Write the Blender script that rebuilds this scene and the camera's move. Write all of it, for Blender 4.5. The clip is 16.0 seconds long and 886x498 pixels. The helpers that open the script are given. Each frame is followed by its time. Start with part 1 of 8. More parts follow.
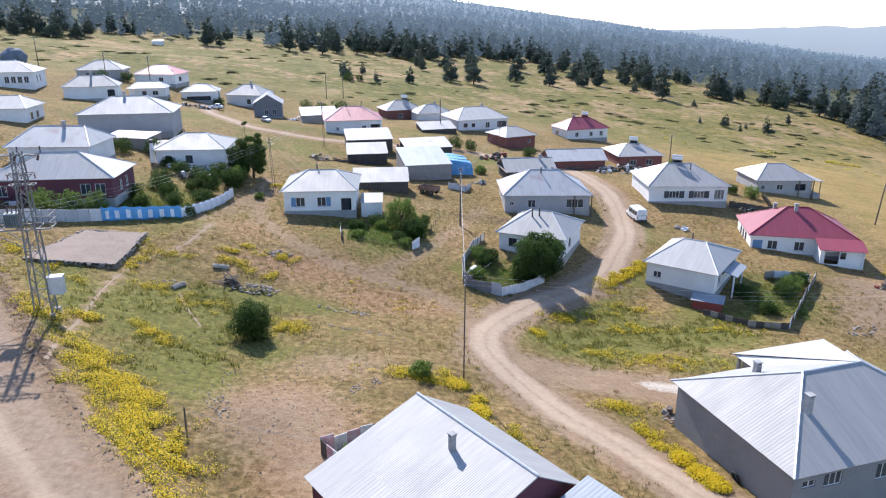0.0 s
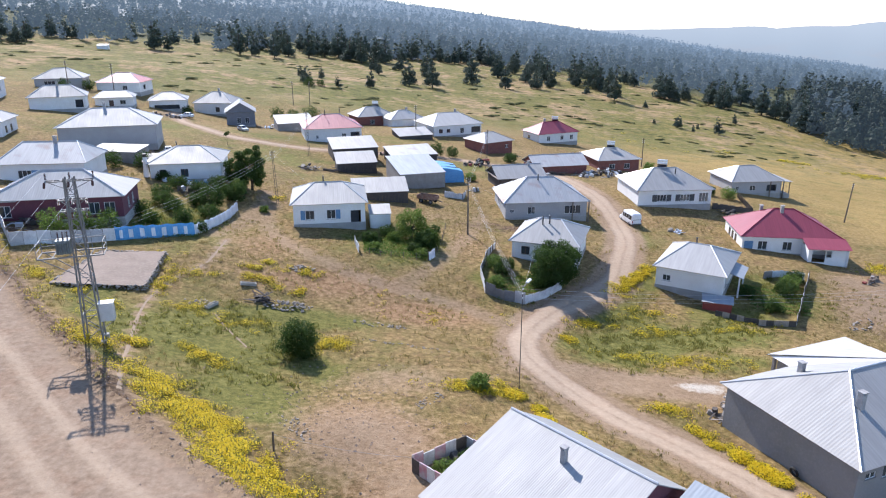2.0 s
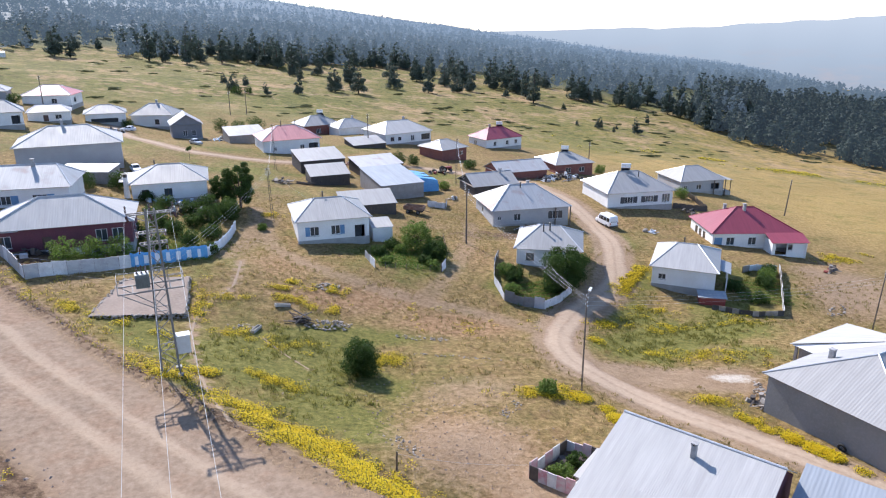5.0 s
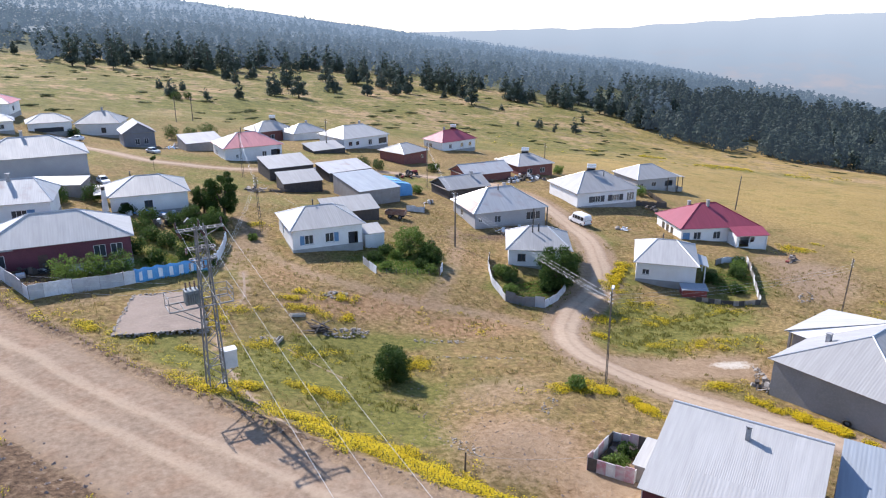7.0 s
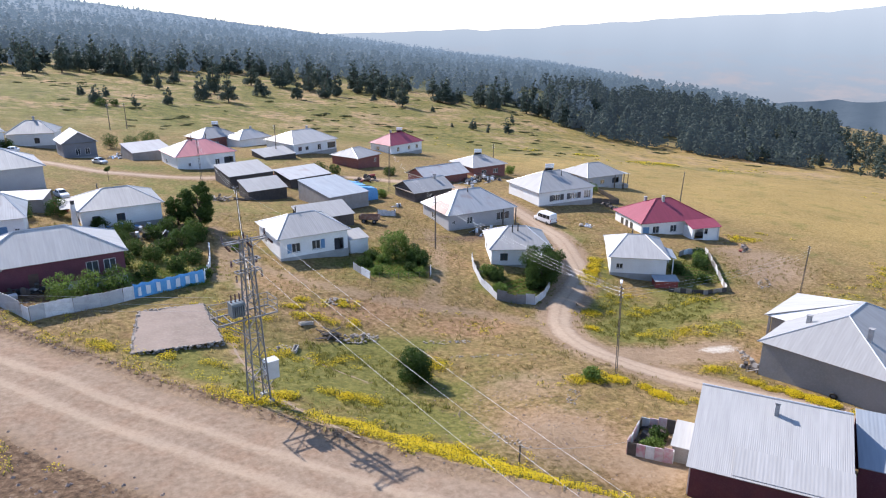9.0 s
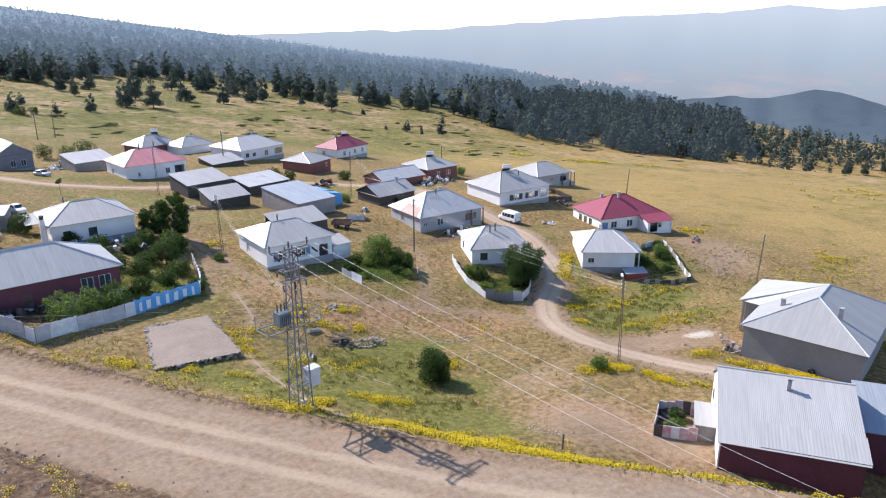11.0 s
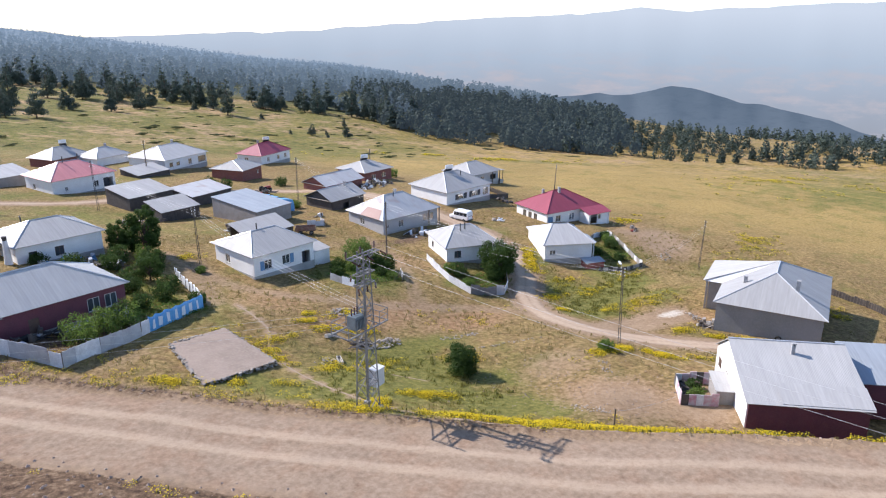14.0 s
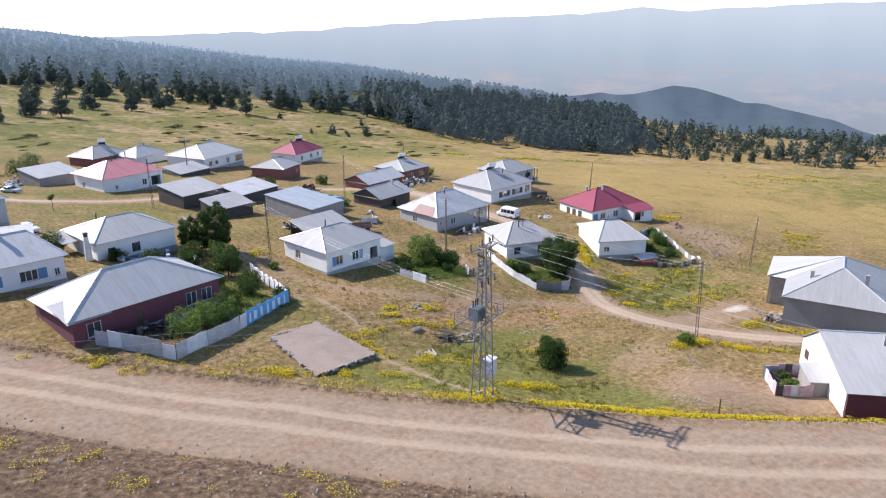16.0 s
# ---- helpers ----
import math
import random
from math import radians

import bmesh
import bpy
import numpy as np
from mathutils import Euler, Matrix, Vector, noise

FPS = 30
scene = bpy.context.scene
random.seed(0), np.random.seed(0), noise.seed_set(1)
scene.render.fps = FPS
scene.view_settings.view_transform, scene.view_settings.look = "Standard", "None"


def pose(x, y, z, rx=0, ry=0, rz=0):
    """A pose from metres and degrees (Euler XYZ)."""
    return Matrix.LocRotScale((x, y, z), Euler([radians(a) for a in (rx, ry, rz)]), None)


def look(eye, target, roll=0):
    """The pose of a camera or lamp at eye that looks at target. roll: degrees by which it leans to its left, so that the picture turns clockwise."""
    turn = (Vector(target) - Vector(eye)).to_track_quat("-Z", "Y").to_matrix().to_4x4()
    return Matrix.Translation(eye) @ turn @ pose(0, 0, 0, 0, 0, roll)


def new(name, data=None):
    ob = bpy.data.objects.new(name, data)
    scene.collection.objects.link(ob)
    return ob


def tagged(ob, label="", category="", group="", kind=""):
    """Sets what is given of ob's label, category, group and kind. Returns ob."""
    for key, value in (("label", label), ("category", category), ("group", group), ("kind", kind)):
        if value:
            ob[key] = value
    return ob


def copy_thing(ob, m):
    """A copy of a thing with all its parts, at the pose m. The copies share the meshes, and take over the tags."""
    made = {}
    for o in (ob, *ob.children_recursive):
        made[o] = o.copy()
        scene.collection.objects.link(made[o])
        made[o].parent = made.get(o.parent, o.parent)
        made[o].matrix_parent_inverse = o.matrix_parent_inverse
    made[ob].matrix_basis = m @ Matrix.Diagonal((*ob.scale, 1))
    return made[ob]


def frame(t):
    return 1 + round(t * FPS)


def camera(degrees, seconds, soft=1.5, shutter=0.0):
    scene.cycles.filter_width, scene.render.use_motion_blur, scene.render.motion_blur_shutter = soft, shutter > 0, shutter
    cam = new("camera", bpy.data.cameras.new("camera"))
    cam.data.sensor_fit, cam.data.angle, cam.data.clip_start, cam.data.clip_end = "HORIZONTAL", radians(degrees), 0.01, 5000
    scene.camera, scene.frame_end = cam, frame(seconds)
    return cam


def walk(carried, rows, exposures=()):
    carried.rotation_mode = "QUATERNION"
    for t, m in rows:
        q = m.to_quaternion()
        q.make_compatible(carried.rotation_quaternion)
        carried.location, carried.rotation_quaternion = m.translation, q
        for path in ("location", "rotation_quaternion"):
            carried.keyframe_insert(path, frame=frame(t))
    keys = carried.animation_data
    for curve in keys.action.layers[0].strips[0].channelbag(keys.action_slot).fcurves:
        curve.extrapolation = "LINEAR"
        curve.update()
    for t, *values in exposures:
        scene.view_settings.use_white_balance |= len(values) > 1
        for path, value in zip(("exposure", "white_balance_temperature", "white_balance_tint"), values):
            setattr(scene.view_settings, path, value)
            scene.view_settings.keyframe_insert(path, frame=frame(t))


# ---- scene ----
cam = camera(64.5, 16.0, 1.15)
METRES, EYE, TILT, LEAN, TURN = 88.0, 26.4, -18.4, 0.0, 0.0
ROWS = [
    (0.0, 0.0, 0.0, 0.0, 0.0, 0.0, -0.0),
    (0.5, -0.0305, -0.0033, 0.0046, -0.96, 0.0, 0.32),
    (1.0, -0.061, -0.0064, 0.0091, -2.19, -0.01, 0.73),
    (1.5, -0.0919, -0.0091, 0.0137, -3.44, -0.02, 1.13),
    (2.0, -0.1227, -0.0113, 0.0181, -4.69, -0.04, 1.53),
    (2.5, -0.1536, -0.013, 0.0222, -5.96, -0.06, 1.95),
    (3.0, -0.1845, -0.0142, 0.0266, -7.23, -0.1, 2.36),
    (3.5, -0.2154, -0.0149, 0.0309, -8.51, -0.13, 2.78),
    (6.0, -0.37, -0.0089, 0.0528, -15.57, -0.58, 5.03),
    (6.5, -0.4007, -0.0056, 0.0568, -17.08, -0.7, 5.51),
    (7.0, -0.4314, -0.0017, 0.0611, -18.71, -0.84, 6.0),
    (7.5, -0.462, 0.003, 0.0654, -20.37, -1.0, 6.52),
    (8.0, -0.4927, 0.0082, 0.0699, -22.06, -1.18, 7.04),
    (8.5, -0.523, 0.0147, 0.0746, -23.76, -1.38, 7.54),
    (9.0, -0.5529, 0.0216, 0.0793, -25.44, -1.59, 8.07),
    (11.5, -0.6991, 0.068, 0.1073, -34.04, -2.92, 10.53),
    (12.0, -0.7276, 0.0799, 0.1132, -35.78, -3.24, 10.98),
    (12.5, -0.7557, 0.0927, 0.1191, -37.52, -3.57, 11.43),
    (13.0, -0.7832, 0.1061, 0.1252, -39.26, -3.91, 11.87),
    (13.5, -0.8105, 0.1201, 0.1316, -41.02, -4.25, 12.3),
    (14.0, -0.8373, 0.1357, 0.1374, -42.32, -4.51, 12.6),
    (14.5, -0.8633, 0.1523, 0.1424, -42.36, -4.51, 12.62),
    (15.0, -0.8886, 0.1696, 0.1477, -42.37, -4.52, 12.64),
    (15.5, -0.9138, 0.1871, 0.153, -42.38, -4.52, 12.66),
    (16.0, -0.9388, 0.2055, 0.1587, -42.39, -4.53, 12.67),
]
walk(cam, [(t, pose(0, 0, EYE, TILT, LEAN, TURN) @ pose(METRES * x, METRES * y, METRES * z, 90 + pitch, roll, yaw)) for t, x, y, z, yaw, pitch, roll in ROWS], [(0.0, 0.97, 6080, 15), (8.0, 0.95, 6180, 16), (16.0, 0.93, 6280, 16)])

# ---- light ----
SUN_AZ, SUN_EL = -21.0, 39.0
world = bpy.data.worlds.new("sky")
scene.world = world
world.use_nodes = True
wn = world.node_tree.nodes
sky = wn.new("ShaderNodeTexSky")
sky.sky_type, sky.sun_disc = "NISHITA", False
sky.sun_elevation, sky.sun_rotation = radians(SUN_EL), radians(SUN_AZ)
sky.air_density, sky.dust_density, sky.ozone_density, sky.altitude = 1.0, 0.45, 2.0, 1500
world.node_tree.links.new(sky.outputs[0], wn["Background"].inputs[0])
wn["Background"].inputs[1].default_value = 0.145
sun = new("sun", bpy.data.lights.new("sun", "SUN"))
sun.data.energy, sun.data.angle, sun.data.color = 4.2, radians(0.6), (1.0, 0.955, 0.88)
sa, se = radians(SUN_AZ), radians(SUN_EL)
sun.matrix_world = look((math.sin(sa) * math.cos(se) * 300, math.cos(sa) * math.cos(se) * 300, math.sin(se) * 300), (0, 0, 0))


# ---- materials ----
def material(name, base, second=None, rough=0.8, metal=0.0, scale=1.0, fine=12.0, bump=0.15, third=None, coords="Object", emit=None, ior=1.45):
    """A surface of two or three colours mixed by coarse and fine noise, with fine relief."""
    m = bpy.data.materials.new(name)
    m.use_nodes = True
    n, l = m.node_tree.nodes, m.node_tree.links
    b = n["Principled BSDF"]
    b.inputs["Roughness"].default_value, b.inputs["Metallic"].default_value = rough, metal
    second = second or tuple(c * 0.78 for c in base)
    tc = n.new("ShaderNodeTexCoord")
    big, small = n.new("ShaderNodeTexNoise"), n.new("ShaderNodeTexNoise")
    for t, s, d in ((big, scale, 6), (small, fine, 4)):
        t.inputs["Scale"].default_value, t.inputs["Detail"].default_value = s, d
        l.new(tc.outputs[coords], t.inputs["Vector"])
    ramp = n.new("ShaderNodeValToRGB")
    ramp.color_ramp.elements[0].position, ramp.color_ramp.elements[1].position = 0.35, 0.68
    ramp.color_ramp.elements[0].color, ramp.color_ramp.elements[1].color = (*base, 1), (*second, 1)
    l.new(big.outputs["Fac"], ramp.inputs["Fac"])
    mix = n.new("ShaderNodeMix")
    mix.data_type, mix.blend_type = "RGBA", "MIX"
    r2 = n.new("ShaderNodeMapRange")
    r2.inputs["From Min"].default_value, r2.inputs["From Max"].default_value = 0.45, 0.75
    r2.inputs["To Max"].default_value = 0.55
    l.new(small.outputs["Fac"], r2.inputs["Value"])
    l.new(r2.outputs["Result"], mix.inputs["Factor"])
    l.new(ramp.outputs["Color"], mix.inputs["A"])
    mix.inputs["B"].default_value = (*(third or tuple(c * 0.85 for c in second)), 1)
    l.new(mix.outputs["Result"], b.inputs["Base Color"])
    if bump:
        bp = n.new("ShaderNodeBump")
        bp.inputs["Strength"].default_value, bp.inputs["Distance"].default_value = bump, 0.05
        l.new(small.outputs["Fac"], bp.inputs["Height"])
        l.new(bp.outputs["Normal"], b.inputs["Normal"])
    if emit:
        b.inputs["Emission Color"].default_value, b.inputs["Emission Strength"].default_value = (*emit[:3], 1), emit[3]
    return m


def leafy(name, base, second, third, scale=1.0, fine=6.0, glow=0.5):
    """Leaves and petals, through which some of the light passes."""
    m = material(name, base, second, 0.7, 0, scale, fine, 0, third)
    n, l = m.node_tree.nodes, m.node_tree.links
    b, out = n["Principled BSDF"], n["Material Output"]
    b.inputs["Specular IOR Level"].default_value = 0.2
    tr, mx = n.new("ShaderNodeBsdfTranslucent"), n.new("ShaderNodeMixShader")
    l.new(b.inputs["Base Color"].links[0].from_socket, tr.inputs["Color"])
    mx.inputs["Fac"].default_value = glow
    l.new(b.outputs[0], mx.inputs[1])
    l.new(tr.outputs[0], mx.inputs[2])
    l.new(mx.outputs[0], out.inputs["Surface"])
    return m


def sheet_material(name, base, rust=None, rough=0.5, metal=0.15, rust_at=0.62):
    """Painted or galvanised roof sheets: a tone for each sheet, streaks down the slope, dull patches and a little rust."""
    m = bpy.data.materials.new(name)
    m.use_nodes = True
    n, l = m.node_tree.nodes, m.node_tree.links
    b = n["Principled BSDF"]
    b.inputs["Metallic"].default_value, b.inputs["Specular IOR Level"].default_value = metal, 0.35
    uv = n.new("ShaderNodeUVMap")
    uv.uv_map = "UVMap"
    sep = n.new("ShaderNodeSeparateXYZ")
    l.new(uv.outputs["UV"], sep.inputs[0])
    fl = n.new("ShaderNodeMath")
    fl.operation = "MULTIPLY"
    fl.inputs[1].default_value = 1.15
    l.new(sep.outputs[0], fl.inputs[0])
    fl2 = n.new("ShaderNodeMath")
    fl2.operation = "FLOOR"
    l.new(fl.outputs[0], fl2.inputs[0])
    info = n.new("ShaderNodeObjectInfo")
    add = n.new("ShaderNodeMath")
    add.operation = "ADD"
    l.new(fl2.outputs[0], add.inputs[0])
    l.new(info.outputs["Random"], add.inputs[1])
    wh = n.new("ShaderNodeTexWhiteNoise")
    wh.noise_dimensions = "1D"
    l.new(add.outputs[0], wh.inputs["W"])
    st = n.new("ShaderNodeMapping")
    st.inputs["Scale"].default_value = (1.8, 0.16, 1)
    l.new(uv.outputs["UV"], st.inputs["Vector"])
    streak = n.new("ShaderNodeTexNoise")
    streak.inputs["Scale"].default_value, streak.inputs["Detail"].default_value = 1.6, 6
    l.new(st.outputs["Vector"], streak.inputs["Vector"])
    patch = n.new("ShaderNodeTexNoise")
    patch.inputs["Scale"].default_value, patch.inputs["Detail"].default_value = 0.32, 5
    l.new(uv.outputs["UV"], patch.inputs["Vector"])
    v = n.new("ShaderNodeMapRange")
    v.inputs["To Min"].default_value, v.inputs["To Max"].default_value = 0.96, 1.03
    l.new(wh.outputs["Value"], v.inputs["Value"])
    v2 = n.new("ShaderNodeMapRange")
    v2.inputs["From Min"].default_value, v2.inputs["From Max"].default_value = 0.3, 0.7
    v2.inputs["To Min"].default_value, v2.inputs["To Max"].default_value = 0.87, 1.05
    l.new(streak.outputs["Fac"], v2.inputs["Value"])
    mu = n.new("ShaderNodeMath")
    mu.operation = "MULTIPLY"
    l.new(v.outputs[0], mu.inputs[0])
    l.new(v2.outputs[0], mu.inputs[1])
    col = n.new("ShaderNodeMix")
    col.data_type, col.blend_type = "RGBA", "MULTIPLY"
    col.inputs["Factor"].default_value = 1
    col.inputs["A"].default_value = (*base, 1)
    l.new(mu.outputs[0], col.inputs["B"])
    rm = n.new("ShaderNodeMapRange")
    rm.inputs["From Min"].default_value, rm.inputs["From Max"].default_value = rust_at, rust_at + 0.12
    rm.inputs["To Max"].default_value = 0.7
    l.new(patch.outputs["Fac"], rm.inputs["Value"])
    mm = n.new("ShaderNodeMath")
    mm.operation = "MULTIPLY"
    l.new(rm.outputs[0], mm.inputs[0])
    l.new(streak.outputs["Fac"], mm.inputs[1])
    c2 = n.new("ShaderNodeMix")
    c2.data_type = "RGBA"
    l.new(mm.outputs[0], c2.inputs["Factor"])
    l.new(col.outputs["Result"], c2.inputs["A"])
    c2.inputs["B"].default_value = (*(rust or tuple(c * 0.7 for c in base)), 1)
    l.new(c2.outputs["Result"], b.inputs["Base Color"])
    rr = n.new("ShaderNodeMapRange")
    rr.inputs["To Min"].default_value, rr.inputs["To Max"].default_value = rough - 0.08, rough + 0.2
    l.new(patch.outputs["Fac"], rr.inputs["Value"])
    l.new(rr.outputs[0], b.inputs["Roughness"])
    return m


ROOF = {
    "zinc": sheet_material("zinc_sheet", (0.335, 0.326, 0.313), (0.265, 0.255, 0.245), metal=0.12, rough=0.6),
    "white": sheet_material("whitened_sheet", (0.41, 0.396, 0.378), (0.33, 0.305, 0.285), metal=0.08, rough=0.6),
    "grey": sheet_material("grey_sheet", (0.34, 0.335, 0.33), (0.26, 0.24, 0.23), metal=0.12, rough=0.6),
    "blue": sheet_material("blue_grey_sheet", (0.30, 0.325, 0.35), (0.25, 0.25, 0.25), metal=0.12, rough=0.6),
    "rusty": sheet_material("rusty_sheet", (0.42, 0.415, 0.41), (0.26, 0.13, 0.09), rust_at=0.54, metal=0.12, rough=0.6),
    "rusted": sheet_material("heavily_rusted_sheet", (0.33, 0.235, 0.20), (0.18, 0.06, 0.04), rust_at=0.3, metal=0.1),
    "red": sheet_material("red_sheet", (0.28, 0.055, 0.08), (0.24, 0.06, 0.08), metal=0.0, rough=0.5),
    "pink": sheet_material("faded_red_sheet", (0.52, 0.20, 0.20), (0.5, 0.35, 0.33), metal=0.0, rough=0.5),
    "brightblue": sheet_material("blue_sheet", (0.08, 0.30, 0.58), (0.3, 0.4, 0.5), metal=0.0),
}
WALL = {
    "white": material("whitewash", (0.78, 0.77, 0.75), (0.70, 0.68, 0.65), 0.85, 0, 0.5, 9, 0.2, (0.55, 0.52, 0.47)),
    "grey": material("grey_plaster", (0.40, 0.39, 0.39), (0.34, 0.33, 0.33), 0.9, 0, 0.4, 7, 0.25, (0.28, 0.27, 0.26)),
    "cement": material("raw_cement_render", (0.25, 0.245, 0.24), (0.21, 0.205, 0.2), 0.95, 0, 0.3, 5, 0.3, (0.3, 0.29, 0.28)),
    "dark": material("dark_grey_plaster", (0.20, 0.205, 0.23), (0.17, 0.175, 0.19), 0.85, 0, 0.6, 9, 0.2),
    "brick": material("red_brick_face", (0.23, 0.075, 0.055), (0.18, 0.06, 0.05), 0.9, 0, 1.2, 8, 0.4, (0.29, 0.2, 0.17)),
    "maroon": material("maroon_plaster", (0.13, 0.035, 0.05), (0.10, 0.03, 0.045), 0.85, 0, 0.8, 9, 0.25, (0.16, 0.07, 0.07)),
    "wood": material("weathered_board", (0.085, 0.07, 0.06), (0.06, 0.05, 0.045), 0.9, 0, 1.5, 14, 0.5, (0.13, 0.115, 0.1)),
    "block": material("bare_block", (0.30, 0.28, 0.26), (0.25, 0.22, 0.2), 0.95, 0, 0.9, 6, 0.4, (0.2, 0.17, 0.15)),
}
MAT_PLINTH = material("plinth_cement", (0.36, 0.35, 0.33), (0.28, 0.27, 0.25), 0.9, 0, 0.7, 8, 0.3)
MAT_FRAME = material("white_window_frame", (0.7, 0.7, 0.69), None, 0.5, 0, 2, 10, 0.02)
MAT_DARKFRAME = material("brown_window_frame", (0.09, 0.05, 0.035), None, 0.6, 0, 2, 10, 0.05)
MAT_SHUT_BLUE = material("blue_shutter_paint", (0.12, 0.25, 0.42), (0.10, 0.2, 0.34), 0.6, 0, 2, 12, 0.1)
MAT_SHUT_DARK = material("dark_shutter_paint", (0.06, 0.06, 0.065), None, 0.6, 0, 2, 12, 0.1)
MAT_DOOR = material("brown_door_wood", (0.10, 0.055, 0.04), (0.07, 0.04, 0.03), 0.6, 0, 2, 14, 0.15)
MAT_SOFFIT = material("soffit_board", (0.3, 0.26, 0.22), (0.22, 0.19, 0.16), 0.9, 0, 1, 10, 0.2)
MAT_CAP = material("ridge_metal", (0.58, 0.58, 0.59), (0.48, 0.48, 0.49), 0.4, 0.3, 1, 8, 0.05)
MAT_CAP_RED = material("red_ridge_metal", (0.33, 0.03, 0.05), (0.28, 0.03, 0.05), 0.5, 0, 1, 8, 0.05)
MAT_CHIM = material("chimney_render", (0.38, 0.37, 0.36), (0.26, 0.25, 0.25), 0.9, 0, 2, 12, 0.3)
MAT_INSIDE = material("dark_core", (0.06, 0.064, 0.072), None, 0.9, 0, 1, 6, 0)
MAT_PIPE = material("sooty_pipe", (0.10, 0.09, 0.085), (0.06, 0.055, 0.05), 0.6, 0.4, 3, 14, 0.1)
MAT_STEEL = material("galvanised_steel", (0.22, 0.215, 0.215), (0.16, 0.155, 0.15), 0.7, 0.25, 1.5, 12, 0.1)
MAT_DARKSTEEL = material("weathered_steel", (0.11, 0.09, 0.075), (0.08, 0.065, 0.055), 0.7, 0.3, 1.5, 12, 0.1)
MAT_WOODPOLE = material("grey_timber", (0.17, 0.13, 0.10), (0.11, 0.09, 0.07), 0.9, 0, 2, 16, 0.4)
MAT_CABINET = material("dull_cabinet_paint", (0.52, 0.52, 0.53), (0.45, 0.45, 0.45), 0.5, 0, 1.5, 10, 0.05)
MAT_WHITE = material("white_enamel", (0.75, 0.76, 0.77), (0.68, 0.69, 0.7), 0.35, 0, 1.5, 10, 0.02)
MAT_PANEL = material("collector_glass", (0.02, 0.025, 0.04), None, 0.4, 0.0, 2, 10, 0)
MAT_RUBBER = material("black_rubber", (0.02, 0.02, 0.02), None, 0.85, 0, 3, 20, 0.1)
MAT_CERAMIC = material("brown_porcelain", (0.10, 0.045, 0.03), None, 0.25, 0, 3, 10, 0)
MAT_STONE = material("field_stone", (0.33, 0.285, 0.24), (0.22, 0.185, 0.15), 0.95, 0, 1.2, 9, 0.4, (0.46, 0.42, 0.37))
MAT_WIRE = material("aluminium_wire", (0.6, 0.59, 0.57), None, 0.5, 0.2, 2, 5, 0)
MAT_TARP_BLUE = material("blue_tarpaulin", (0.07, 0.27, 0.56), (0.10, 0.34, 0.62), 0.5, 0, 1.1, 5, 0.4, (0.22, 0.44, 0.66))
MAT_TARP_WHITE = material("white_tarpaulin", (0.72, 0.74, 0.77), (0.6, 0.63, 0.68), 0.55, 0, 1.1, 5, 0.4)
MAT_FENCE = material("patched_tin", (0.42, 0.43, 0.45), (0.3, 0.3, 0.32), 0.6, 0.25, 0.9, 7, 0.25, (0.5, 0.5, 0.5))
MAT_FENCE_WHITE = material("whitewashed_boards", (0.66, 0.66, 0.66), (0.5, 0.5, 0.51), 0.85, 0, 1.2, 8, 0.3, (0.36, 0.34, 0.32))
MAT_REDTIN = material("red_tin", (0.3, 0.05, 0.04), (0.24, 0.05, 0.04), 0.6, 0, 1.2, 8, 0.2)
MAT_BARK = material("bark", (0.085, 0.06, 0.045), (0.06, 0.045, 0.035), 0.95, 0, 3, 20, 0.6)
MAT_LEAF = leafy("broad_leaf", (0.045, 0.078, 0.017), (0.066, 0.108, 0.025), (0.03, 0.055, 0.014), 1.2, 7)
MAT_LEAF_LIGHT = leafy("light_leaf", (0.12, 0.18, 0.035), (0.16, 0.22, 0.05), (0.075, 0.12, 0.025), 1.4, 7)
MAT_NEEDLE = leafy("pine_needle", (0.07, 0.094, 0.074), (0.09, 0.112, 0.08), (0.052, 0.07, 0.058), 0.5, 4, 0.25)
MAT_FLOWER = leafy("yellow_flower", (0.70, 0.52, 0.012), (0.74, 0.58, 0.02), (0.55, 0.46, 0.04), 0.8, 5)
MAT_WEED = leafy("weed_green", (0.155, 0.16, 0.04), (0.21, 0.195, 0.05), (0.27, 0.225, 0.07), 0.6, 5)
MAT_DRYGRASS = leafy("dry_grass", (0.34, 0.255, 0.11), (0.27, 0.215, 0.085), (0.2, 0.18, 0.06), 0.6, 5)
MAT_VEG = leafy("vegetable_leaf", (0.09, 0.17, 0.03), (0.13, 0.21, 0.04), (0.06, 0.12, 0.02), 1, 6)
MAT_SOIL = material("garden_soil", (0.13, 0.10, 0.075), (0.1, 0.08, 0.06), 0.95, 0, 0.8, 5, 0.5)

glass = bpy.data.materials.new("window_glass")
glass.use_nodes = True
gb = glass.node_tree.nodes["Principled BSDF"]
gb.inputs["Transmission Weight"].default_value, gb.inputs["Roughness"].default_value = 0.3, 0.04
gb.inputs["Base Color"].default_value = (0.07, 0.08, 0.09, 1)
MAT_GLASS = glass


# ---- building blocks ----
def part(name, bm, mat, parent=None, label="", smooth=False):
    """Links a bmesh as one mesh object under a thing or a part."""
    me = bpy.data.meshes.new(name)
    bm.normal_update()
    bm.to_mesh(me)
    bm.free()
    me.materials.append(mat)
    if smooth:
        me.polygons.foreach_set("use_smooth", [True] * len(me.polygons))
    ob = new(name, me)
    if parent:
        ob.parent = parent
    if label:
        tagged(ob, label)
    return ob


def base_empty(name, m, label, category, group=""):
    ob = new(name)
    ob.matrix_world = m
    ob.empty_display_size = 0.3
    return tagged(ob, label, category, group)


